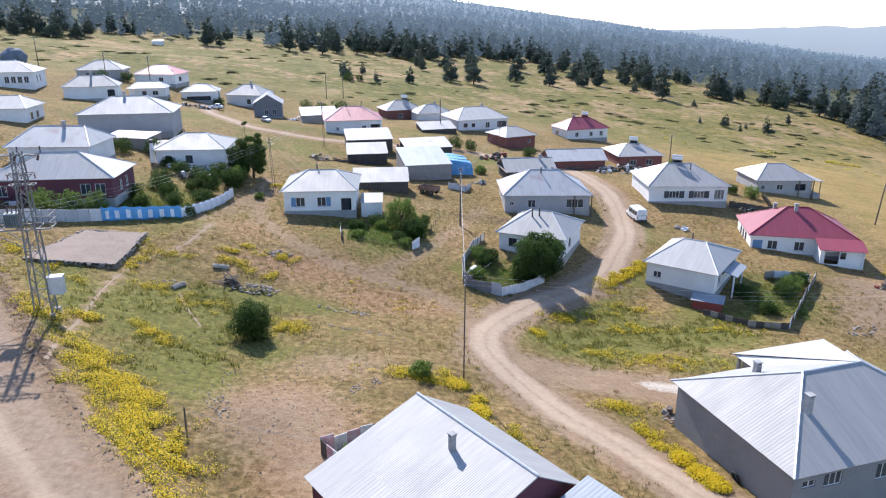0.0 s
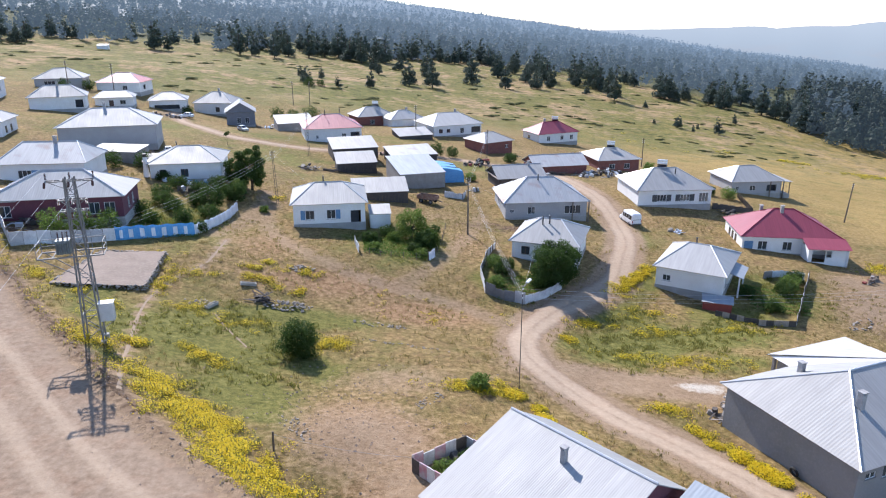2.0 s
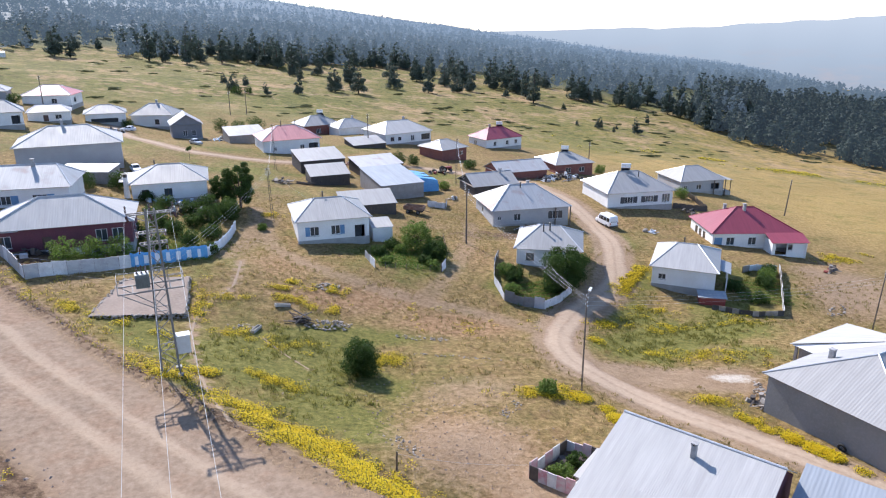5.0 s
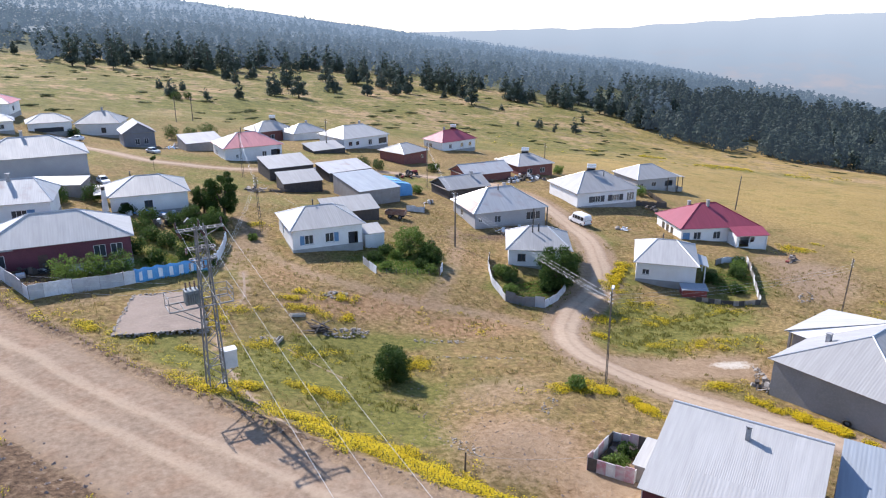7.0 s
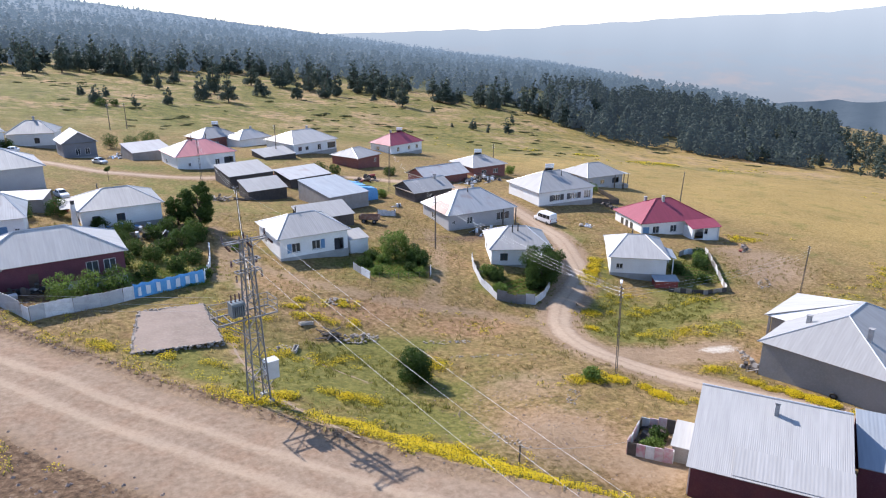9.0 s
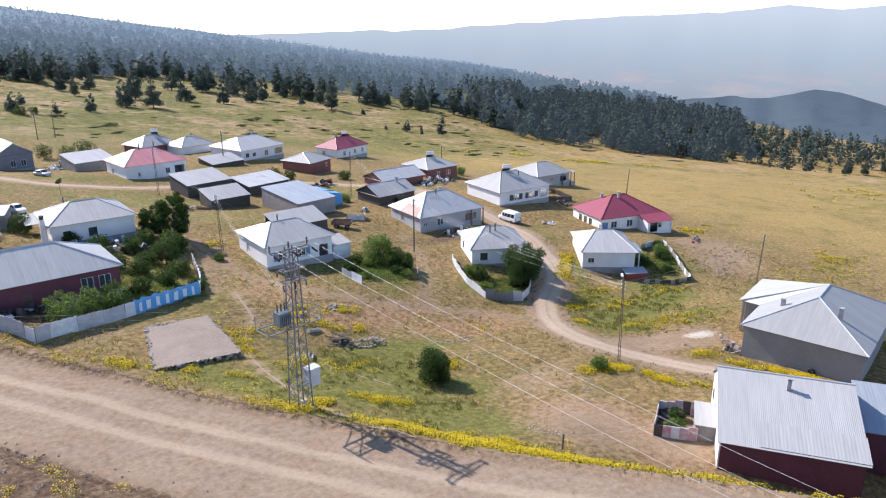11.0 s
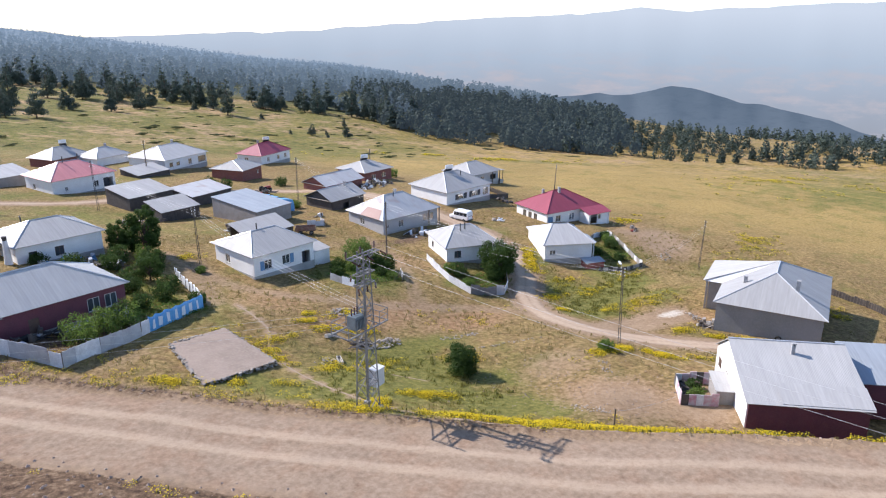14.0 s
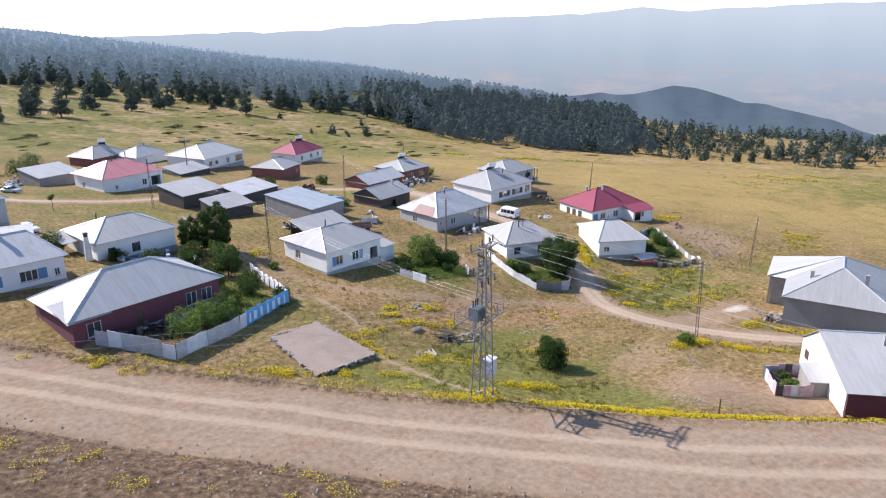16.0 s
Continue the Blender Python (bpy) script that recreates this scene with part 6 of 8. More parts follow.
def wire_span(a, b, sag, parent, thick=0.008):
    bm = bmesh.new()
    o = parent.matrix_world.inverted()
    a, b = Vector(a), Vector(b)
    pts = [a.lerp(b, k / 16) - Vector((0, 0, 4 * sag * (k / 16) * (1 - k / 16))) for k in range(17)]
    side = (b - a).cross(Vector((0, 0, 1))).normalized()
    rings = [[bm.verts.new(o @ (p + thick * (side * math.cos(k * math.tau / 4) + Vector((0, 0, 1)) * math.sin(k * math.tau / 4)))) for k in range(4)] for p in pts]
    for r0, r1 in zip(rings, rings[1:]):
        for k in range(4):
            bm.faces.new((r0[k], r0[(k + 1) % 4], r1[(k + 1) % 4], r1[k]))
    return part("wire", bm, MAT_WIRE, parent)


for k in (-1, 0, 1):
    wire_span((TX + 1.8 * k, TY - 1.0, TZ + 15.9), (-27 + 1.8 * k, -6, 13.0), 1.1, tower, 0.009)
    wire_span((TX - 3.0, TY + 0.6 * k, TZ + 10.0 + 0.4 * k), (-118, 104 + 1.0 * k, 14 + 0.5 * k), 1.6, tower)


def top_of(p, h):
    return p.matrix_world @ Vector((0, 0, h))


for k in range(3):
    dz = Vector((0, 0, -0.45 * k))
    wire_span(top_of(P1, 10.7) + dz, top_of(P2, 9.3) + dz, 0.7, P1)
    wire_span(top_of(P2, 9.3) + dz, top_of(PT, 10.2) + dz, 0.7, P2)
    wire_span(top_of(P1, 10.7) + dz, top_of(P5, 9.3) + dz, 0.8, P1)
    wire_span(top_of(P4, 9.1) + dz, top_of(PP, 10.2) + dz, 0.8, P4)
    wire_span(tower.matrix_world @ Vector((0.4, 0.9, 10.5 - 0.4 * k)), top_of(P4, 9.1) + dz, 0.9, P4)
wire_span(top_of(P1, 10.4), (11.5, 98.0, -4.3), 0.5, P1)
wire_span(top_of(P2, 9.0), (13.0, 121.5, -3.9), 0.4, P2)
wire_span(top_of(P4, 9.0), (-17.5, 107.6, -0.2), 0.4, P4)

# fence post with a slack wire on the bank
post = base_empty("fence_post", pose(-19.8, 47.0, ground_at(-19.8, 47.0)), "weathered timber post with a slack wire", "post")
bm = bmesh.new()
rod(bm, (0, 0, -0.4), (0.05, 0, 1.7), 0.09, 0.075, 8)
part("stake", bm, MAT_WOODPOLE, post)
wire_span((-19.8, 47.0, ground_at(-19.8, 47) + 1.5), (-9.2, 45.5, ground_at(-9.2, 45.5) + 1.3), 0.35, post, 0.012)


# ---- vehicles ----
def hull(bm, sections, half):
    """A body lofted from (x, ((y share, z), ...)) sections, alike on both sides."""
    rings = []
    for x, prof in sections:
        ring = [bm.verts.new((x, -half * s, z)) for s, z in prof] + [bm.verts.new((x, half * s, z)) for s, z in reversed(prof)]
        rings.append(ring)
    n = len(rings[0])
    for a, b in zip(rings, rings[1:]):
        for k in range(n):
            bm.faces.new((a[k], a[(k + 1) % n], b[(k + 1) % n], b[k]))
    bm.faces.new(rings[0][::-1]), bm.faces.new(rings[-1])
    bmesh.ops.recalc_face_normals(bm, faces=bm.faces)


def wheel(parent, x, y, r=0.33, w=0.22):
    bm = bmesh.new()
    rod(bm, (x, y - w / 2, r), (x, y + w / 2, r), r, r, 20)
    t = part("tyre", bm, MAT_RUBBER, parent)
    bm = bmesh.new()
    s = 1 if y > 0 else -1
    rod(bm, (x, y + s * (w / 2 - 0.02), r), (x, y + s * (w / 2 + 0.015), r), r * 0.6, r * 0.5, 16)
    part("rim", bm, MAT_STEEL, t)


def side_quads(parent, name, mat, quads):
    for q in quads:
        bm = bmesh.new()
        vs = [bm.verts.new(v) for v in q]
        bm.faces.new(vs)
        c = sum((Vector(v) for v in q), Vector()) / len(q)
        nrm = (Vector(q[1]) - Vector(q[0])).cross(Vector(q[2]) - Vector(q[0])).normalized()
        out = nrm if nrm.dot(c - Vector((0, 0, 1.0))) > 0 else -nrm
        for v in vs:
            v.co += out * 0.012
        geo = bmesh.ops.extrude_face_region(bm, geom=bm.faces[:])
        for v in geo["geom"]:
            if isinstance(v, bmesh.types.BMVert):
                v.co -= out * 0.02
        bmesh.ops.recalc_face_normals(bm, faces=bm.faces)
        part(name, bm, mat, parent)


MAT_CARGLASS = material("dark_car_glass", (0.02, 0.025, 0.03), None, 0.06, 0, 2, 5, 0)
MAT_TAIL = material("red_tail_lamp", (0.35, 0.02, 0.02), None, 0.2, 0, 2, 5, 0)
MAT_BUMPER = material("grey_bumper", (0.08, 0.08, 0.085), None, 0.6, 0, 2, 8, 0.05)


def minibus(x, y, yaw, label):
    th = base_empty("minibus", pose(x, y, ground_at(x, y) + 0.03, 0, 0, yaw), label, "minibus", "parked vehicles")
    L = 5.3
    bm = bmesh.new()
    tall = lambda z, top: ((0.96, 0.35), (1.0, 0.6), (1.0, 1.15), (0.9, z), (0.75, top))
    hull(bm, ((-L / 2, ((0.9, 0.42), (0.96, 0.6), (0.96, 1.15), (0.86, 1.95), (0.7, 2.1))), (-L / 2 + 0.15, tall(2.15, 2.36)), (0.6, tall(2.2, 2.42)), (1.15, tall(2.1, 2.33)),
              (1.85, ((0.96, 0.35), (1.0, 0.6), (1.0, 1.12), (0.93, 1.22), (0.8, 1.28))), (2.5, ((0.9, 0.38), (0.95, 0.6), (0.93, 0.9), (0.88, 1.0), (0.75, 1.05))), (2.65, ((0.8, 0.42), (0.85, 0.6), (0.83, 0.85), (0.78, 0.92), (0.65, 0.95)))), 0.99)
    bmesh.ops.bevel(bm, geom=[e for e in bm.edges if e.calc_face_angle(0) > 0.5], offset=0.04, segments=2, affect="EDGES")
    part("body", bm, MAT_WHITE, th, smooth=False)
    qs = []
    for s in (-1, 1):
        for a, b in ((-2.35, -1.4), (-1.3, -0.35), (-0.25, 0.55), (0.65, 1.2)):
            qs.append(((a, s * 0.985, 1.22), (b, s * 0.985, 1.22), (b - (0.0 if b < 1 else 0.05), s * 0.915, 1.95), (a, s * 0.915, 1.95)))
    qs.append(((-2.64, -0.8, 1.25), (-2.64, 0.8, 1.25), (-2.62, 0.72, 1.85), (-2.62, -0.72, 1.85)))
    qs.append(((1.78, -0.85, 1.32), (1.78, 0.85, 1.32), (1.2, 0.75, 2.15), (1.2, -0.75, 2.15)))
    side_quads(th, "window", MAT_CARGLASS, qs)
    for s in (-1, 1):
        for xx in (-1.55, 1.65):
            wheel(th, xx, s * 0.88)
        side_quads(th, "tail_lamp", MAT_TAIL, [((-2.655, s * 0.78, 0.75), (-2.655, s * 0.92, 0.75), (-2.65, s * 0.92, 1.15), (-2.65, s * 0.78, 1.15))])
        side_quads(th, "headlight", MAT_CARGLASS, [((2.62, s * 0.5, 0.7), (2.62, s * 0.78, 0.7), (2.58, s * 0.76, 0.9), (2.58, s * 0.5, 0.9))])
    for xx in (-2.68, 2.62):
        bm = bmesh.new()
        box(bm, xx - 0.08, xx + 0.08, -0.92, 0.92, 0.32, 0.55)
        part("bumper", bm, MAT_BUMPER, th)
    bm = bmesh.new()
    box(bm, -2.72, -2.705, -0.26, 0.26, 0.6, 0.71)
    part("number_plate", bm, MAT_WHITE, th)
    return th


def car(x, y, yaw, mat, label):
    th = base_empty("car", pose(x, y, ground_at(x, y) + 0.03, 0, 0, yaw), label, "car", "parked vehicles")
    bm = bmesh.new()
    low = lambda z, w=1.0: ((0.92 * w, 0.25), (w, 0.45), (w, 0.7), (0.95 * w, z - 0.05), (0.85 * w, z))
    hull(bm, ((-2.05, low(0.82, 0.9)), (-1.9, low(0.92)), (1.0, low(0.92)), (1.8, low(0.82, 0.96)), (2.05, low(0.7, 0.85))), 0.82)
    hull(bm, ((-1.7, ((0.8, 0.88), (0.78, 0.9), (0.76, 0.91), (0.74, 0.92), (0.7, 0.93))), (-1.15, ((0.9, 0.88), (0.85, 1.1), (0.8, 1.25), (0.75, 1.38), (0.68, 1.42))),
              (0.1, ((0.9, 0.88), (0.85, 1.1), (0.8, 1.25), (0.75, 1.38), (0.68, 1.42))), (0.95, ((0.82, 0.88), (0.8, 0.9), (0.78, 0.91), (0.76, 0.92), (0.72, 0.93)))), 0.82)
    part("body", bm, mat, th)
    qs = []
    for s in (-1, 1):
        qs.append(((-1.2, s * 0.73, 0.96), (-0.35, s * 0.73, 0.96), (-0.4, s * 0.655, 1.3), (-1.05, s * 0.655, 1.3)))
        qs.append(((-0.25, s * 0.73, 0.96), (0.7, s * 0.71, 0.96), (0.1, s * 0.655, 1.3), (-0.25, s * 0.655, 1.3)))
    qs.append(((-1.66, -0.6, 0.96), (-1.66, 0.6, 0.96), (-1.2, 0.55, 1.36), (-1.2, -0.55, 1.36)))
    qs.append(((0.92, -0.6, 0.96), (0.92, 0.6, 0.96), (0.18, 0.55, 1.38), (0.18, -0.55, 1.38)))
    side_quads(th, "window", MAT_CARGLASS, qs)
    for s in (-1, 1):
        for xx in (-1.25, 1.3):
            wheel(th, xx, s * 0.72, 0.3, 0.18)
        side_quads(th, "headlight", MAT_CARGLASS, [((2.04, s * 0.4, 0.52), (2.04, s * 0.65, 0.52), (2.0, s * 0.65, 0.66), (2.0, s * 0.4, 0.66))])
        side_quads(th, "tail_lamp", MAT_TAIL, [((-2.06, s * 0.45, 0.6), (-2.06, s * 0.7, 0.6), (-2.03, s * 0.7, 0.78), (-2.03, s * 0.45, 0.78))])
    return th


van = minibus(35.0, 122.6, 97, "white minibus parked on the lane beside a white house")
MAT_SILVER = material("silver_paint", (0.45, 0.47, 0.5), None, 0.3, 0.5, 2, 8, 0.02)
car(-47.6, 190.3, -55, MAT_SILVER, "silver saloon car parked before a dark grey house")
car(-67.5, 211.5, 170, MAT_WHITE, "white saloon car parked in a yard")
car(-55.0, 148.5, -70, MAT_WHITE, "white car parked beside the large grey house")
car(-17.5, 178.0, -30, MAT_WHITE, "white car parked behind a plank shed")

# tractor and trailer
tr = base_empty("tractor", pose(14.0, 171.5, ground_at(14.0, 171.5), 0, 0, 10), "old dark tractor standing in a yard", "tractor", "parked vehicles")
bm = bmesh.new()
box(bm, 0.0, 1.7, -0.32, 0.32, 0.7, 1.25), box(bm, -0.9, 0.1, -0.42, 0.42, 0.55, 0.95)
bmesh.ops.bevel(bm, geom=bm.edges[:], offset=0.06, segments=1, affect="EDGES")
part("body", bm, MAT_REDTIN, tr)
for xx, yy, r in ((-0.6, 0.7, 0.68), (-0.6, -0.7, 0.68), (1.3, 0.55, 0.38), (1.3, -0.55, 0.38)):
    wheel(tr, xx, yy, r, 0.3)
bm = bmesh.new()
box(bm, -0.75, -0.3, -0.22, 0.22, 0.95, 1.1), box(bm, -0.8, -0.72, -0.22, 0.22, 1.1, 1.5)
part("seat", bm, MAT_RUBBER, tr)
bm = bmesh.new()
rod(bm, (0.9, 0.15, 1.2), (0.9, 0.15, 1.95), 0.05, 0.05, 8)
part("exhaust", bm, MAT_PIPE, tr)
tl = base_empty("farm_trailer", pose(-2.6, 127.6, ground_at(-2.6, 127.6), 0, 0, -35), "rusty farm trailer with board sides", "trailer", "parked vehicles")
bm = bmesh.new()
box(bm, -1.9, 1.9, -0.9, 0.9, 0.75, 0.87)
part("bed", bm, MAT_DARKSTEEL, tl)
MAT_RUSTBOARD = material("rusty_board", (0.22, 0.10, 0.07), (0.28, 0.2, 0.15), 0.85, 0, 2, 8, 0.2)
for a in ((-1.9, 1.9, -0.94, -0.88), (-1.9, 1.9, 0.88, 0.94), (-1.94, -1.88, -0.88, 0.88), (1.88, 1.94, -0.88, 0.88)):
    bm = bmesh.new()
    box(bm, *a, 0.85, 1.5)
    part("side_board", bm, MAT_RUSTBOARD, tl)
for yy in (-0.8, 0.8):
    for xx in (-1.0, 1.1):
        wheel(tl, xx, yy, 0.42, 0.24)
bm = bmesh.new()
beam(bm, (1.9, 0, 0.7), (3.2, 0, 0.5), 0.1, 0.1)
part("drawbar", bm, MAT_DARKSTEEL, tl)

# loose things in the grass
trough = base_empty("water_trough", pose(-31.1, 76.9, ground_at(-31.1, 76.9) + 0.05, 0, 4, 65), "pale concrete trough lying in the grass", "trough")
bm = bmesh.new()
for a in ((-1.3, 1.3, -0.35, -0.25, 0, 0.4), (-1.3, 1.3, 0.25, 0.35, 0, 0.4), (-1.3, -1.2, -0.25, 0.25, 0, 0.4), (1.2, 1.3, -0.25, 0.25, 0, 0.4), (-1.3, 1.3, -0.35, 0.35, -0.08, 0.0)):
    box(bm, *a)
part("basin", bm, material("pale_concrete", (0.42, 0.385, 0.34), (0.33, 0.30, 0.26), 0.9, 0, 1, 9, 0.2), trough)
trough.scale = (0.75, 0.75, 0.75)
t2 = copy_thing(trough, pose(-28.0, 83.2, ground_at(-28.0, 83.2) + 0.1, 0, 14, 20))
shd = base_empty("shed", pose(35.6, 87.4, ground_at(35.6, 87.4), 0, 0, -25), "low red tin shed with a blue roof", "shed", "sheds")
bm = bmesh.new()
box(bm, -1.9, 1.9, -1.0, 1.0, -0.5, 1.25)
part("wall", bm, MAT_REDTIN, shd)
plane_slope((-2.1, -1.2, 1.25), (2.1, -1.2, 1.25), (2.1, 1.2, 1.6), (-2.1, 1.2, 1.6), shd, ROOF["blue"])
bt = base_empty("hay_stack", pose(3.6, 145.2, ground_at(3.6, 145.2), 0, 0, 10), "stack wrapped in bright blue tarpaulin beside a grey shed", "stack")
bm = bmesh.new()
prof = ((-2.4, -0.4), (-2.4, 1.6), (-2.3, 3.2), (-1.2, 3.15), (0.2, 2.9), (1.6, 2.6), (2.5, 2.35), (2.7, 1.2), (2.8, -0.4))
rings = []
for i in range(13):
    y = 8.5 * i / 12
    rings.append([bm.verts.new((x + 0.14 * noise.noise((y * 0.7, k * 0.9, 1)), y + 0.1 * noise.noise((y, k, 8)), z + 0.16 * noise.noise((y * 0.6, k * 0.8, 2)))) for k, (x, z) in enumerate(prof)])
for a, b in zip(rings, rings[1:]):
    for k in range(8):
        bm.faces.new((a[k + 1], b[k + 1], b[k], a[k]))
bm.faces.new(rings[0]), bm.faces.new(rings[-1][::-1])
bmesh.ops.recalc_face_normals(bm, faces=bm.faces)
part("tarpaulin", bm, MAT_TARP_BLUE, bt)
for y, z in ((2.0, 2.75), (5.5, 2.75)):
    bm = bmesh.new()
    beam(bm, (-1.8, y, z + 0.5), (2.2, y + 0.4, z - 0.15), 0.18, 0.12)
    part("weight_board", bm, MAT_WOODPOLE, bt)


for x, y, n_ in ((-22.0, 150.5, 34), (-8.0, 150.0, 26), (-18.0, 125.5, 18), (30.5, 160.5, 30)):
    wp = base_empty("wood_pile", pose(x, y, ground_at(x, y), 0, 0, random.uniform(-30, 30)), "heap of split firewood beside a shed", "wood pile", "wood piles")
    for k in range(n_):
        bm = bmesh.new()
        a = random.uniform(-0.5, 0.5)
        p = Vector((random.uniform(-1.6, 1.6), random.uniform(-0.6, 0.6), 0.12 + 0.7 * random.random() * random.random()))
        q = Vector((math.cos(a), math.sin(a), random.uniform(-0.15, 0.15))) * 0.55
        rod(bm, p - q, p + q, 0.1, 0.08, 6)
        part("log", bm, MAT_WOODPOLE, wp)
tyre = base_empty("tyre", pose(23.5, 47.75, ground_at(23.5, 47.75) + 0.36, 0, 74, 17), "worn black tyre leaning on a grey wall", "tyre")
bm = bmesh.new()
rings = [[bm.verts.new(((0.36 + 0.12 * math.cos(b)) * math.cos(a), (0.36 + 0.12 * math.cos(b)) * math.sin(a), 0.1 * math.sin(b))) for b in (k * math.tau / 8 for k in range(8))] for a in (k * math.tau / 20 for k in range(20))]
for a, b in zip(rings, rings[1:] + rings[:1]):
    for k in range(8):
        bm.faces.new((a[k], b[k], b[(k + 1) % 8], a[(k + 1) % 8]))
bmesh.ops.recalc_face_normals(bm, faces=bm.faces)
part("tread", bm, MAT_RUBBER, tyre, smooth=True)
mill = base_empty("quarry_block", pose(41.0, 118.0, ground_at(41, 118), 0, 0, 0), "pale rock lying on the grass", "rock")
stone(mill, 0, 0, 0.25, 1.5)


# ---- scrap and clutter in the yards ----
def scrap_heap(x, y, wide, deep, high, n, mats, label, seed, turn=0.0, kinds=("plank", "plank", "sheet", "crate", "drum")):
    """A heap of planks, bent sheets, drums and crates that lean on one another."""
    r = random.Random(seed)
    th = base_empty("scrap_heap", pose(x, y, ground_at(x, y), 0, 0, turn), label, "heap", "yard clutter")
    for k in range(n):
        u, v = r.uniform(-wide, wide), r.uniform(-deep, deep)
        w_ = th.matrix_world @ Vector((u, v, 0))
        z = ground_at(w_.x, w_.y) - ground_at(x, y) + high * r.random() ** 2 * (1 - abs(u) / wide * 0.7)
        bm = bmesh.new()
        kind = r.choice(kinds)
        m = pose(u, v, z + 0.1, r.uniform(-18, 18), r.uniform(-22, 22), r.uniform(0, 180))
        if kind == "plank":
            box(bm, -r.uniform(0.6, 1.5), r.uniform(0.6, 1.5), -0.09, 0.09, -0.03, 0.03, m)
        elif kind == "sheet":
            a, b = r.uniform(0.4, 0.9), r.uniform(0.35, 0.6)
            cols = [[bm.verts.new(m @ Vector((-a + 2 * a * i / 6, sy * b, 0.12 * math.sin(i * 1.1 + k) + sz))) for sy, sz in ((-1, 0), (1, 0), (1, 0.02), (-1, 0.02))] for i in range(7)]
            for c, d in zip(cols, cols[1:]):
                for i in range(4):
                    bm.faces.new((c[i], c[(i + 1) % 4], d[(i + 1) % 4], d[i]))
        elif kind == "crate":
            a = r.uniform(0.25, 0.5)
            box(bm, -a, a, -a * 0.7, a * 0.7, -0.2, a * 0.9, m)
            bmesh.ops.bevel(bm, geom=bm.edges[:], offset=0.03, segments=1, affect="EDGES")
        else:
            rod(bm, m @ Vector((0, 0, -0.2)), m @ Vector((0, 0, 0.65)), 0.28, 0.28, 10)
        part(kind, bm, r.choice(mats), th)
    return th


GREYS = (MAT_WOODPOLE, MAT_FENCE, MAT_STEEL, WALL["wood"], MAT_DARKSTEEL)
scrap_heap(17.4, 117.2, 2.6, 1.2, 0.9, 22, (MAT_FENCE, MAT_TARP_WHITE, MAT_DARKSTEEL, MAT_WOODPOLE), "grey scrap and sheeting piled below a porch", 1)
scrap_heap(39.0, 160.5, 5.0, 2.2, 0.8, 44, (*GREYS, MAT_TARP_WHITE, MAT_WHITE), "scrap, planks and white drums in a yard", 2, 10)
scrap_heap(44.5, 163.5, 3.0, 2.0, 1.0, 26, (*GREYS, MAT_WHITE), "boards and old drums beside a brick house", 3)
scrap_heap(-42.5, 119.5, 2.6, 1.6, 1.3, 34, (MAT_WOODPOLE, WALL["wood"], MAT_FENCE_WHITE), "pile of grey boards and branches in a garden", 4)
scrap_heap(-57.5, 95.0, 3.2, 1.2, 0.7, 26, (MAT_DARKSTEEL, WALL["wood"], MAT_RUBBER, MAT_FENCE_WHITE), "dark scrap heaped in the maroon house's yard", 5, 20)
scrap_heap(-52.0, 96.0, 1.6, 0.7, 0.9, 12, (MAT_WHITE, MAT_FENCE_WHITE, MAT_DARKSTEEL), "old white appliances beside a maroon wall", 6, 20)
scrap_heap(-42.0, 209.5, 3.4, 4.5, 1.4, 50, (MAT_TARP_BLUE, MAT_TARP_WHITE, *GREYS), "blue and white clutter beside a dark house", 7)
scrap_heap(-45.0, 124.2, 4.2, 0.7, 0.5, 22, (MAT_TARP_BLUE, MAT_TARP_WHITE, MAT_FENCE, MAT_SHUT_BLUE), "blue sheeting and boards under the windows", 8, 4)
scrap_heap(-55.6, 139.5, 1.6, 3.2, 1.6, 40, (MAT_WOODPOLE, WALL["wood"], MAT_REDTIN), "tall stack of planks beside a rusted lean-to", 9)
scrap_heap(-26.5, 150.0, 2.0, 1.5, 0.8, 20, (MAT_WOODPOLE, MAT_STONE, WALL["wood"]), "heap of timber at a woodshed's corner", 10)
scrap_heap(-12.5, 136.0, 2.4, 1.0, 1.1, 26, (MAT_WOODPOLE, MAT_FENCE_WHITE, WALL["wood"]), "sawn logs and boards beside a hay shed", 11)
scrap_heap(12.0, 168.5, 3.0, 1.4, 0.8, 24, (MAT_REDTIN, MAT_DARKSTEEL, MAT_WOODPOLE), "farm tools and scrap round a tractor", 12)
scrap_heap(58.8, 131.0, 1.8, 1.6, 1.0, 18, (WALL["wood"], MAT_RUBBER, MAT_DARKSTEEL), "black planks stacked at a house corner", 13)
scrap_heap(-71.0, 205.0, 3.5, 2.0, 1.2, 30, (*GREYS, MAT_FENCE_WHITE), "clutter in an upper yard", 14)
scrap_heap(-9.0, 176.0, 2.2, 1.5, 0.7, 18, (MAT_REDTIN, MAT_WOODPOLE, MAT_FENCE), "rusty sheets behind a plank shed", 15)
scrap_heap(22.5, 152.5, 2.4, 1.2, 0.6, 18, GREYS, "grey boards behind an old barn", 16)
scrap_heap(42.0, 116.9, 0.6, 0.4, 0.25, 5, (MAT_TARP_WHITE, MAT_FENCE_WHITE), "white rag and boards lying on grass", 17)
scrap_heap(7.5, 138.0, 0.9, 0.4, 0.2, 6, (MAT_FENCE_WHITE, MAT_WOODPOLE), "pale boards lying on grass", 18)
scrap_heap(65.5, 97.0, 2.6, 0.6, 0.3, 10, (MAT_WOODPOLE, MAT_REDTIN, WALL["block"]), "low heap of rubble behind the red-roofed house", 19, 30)
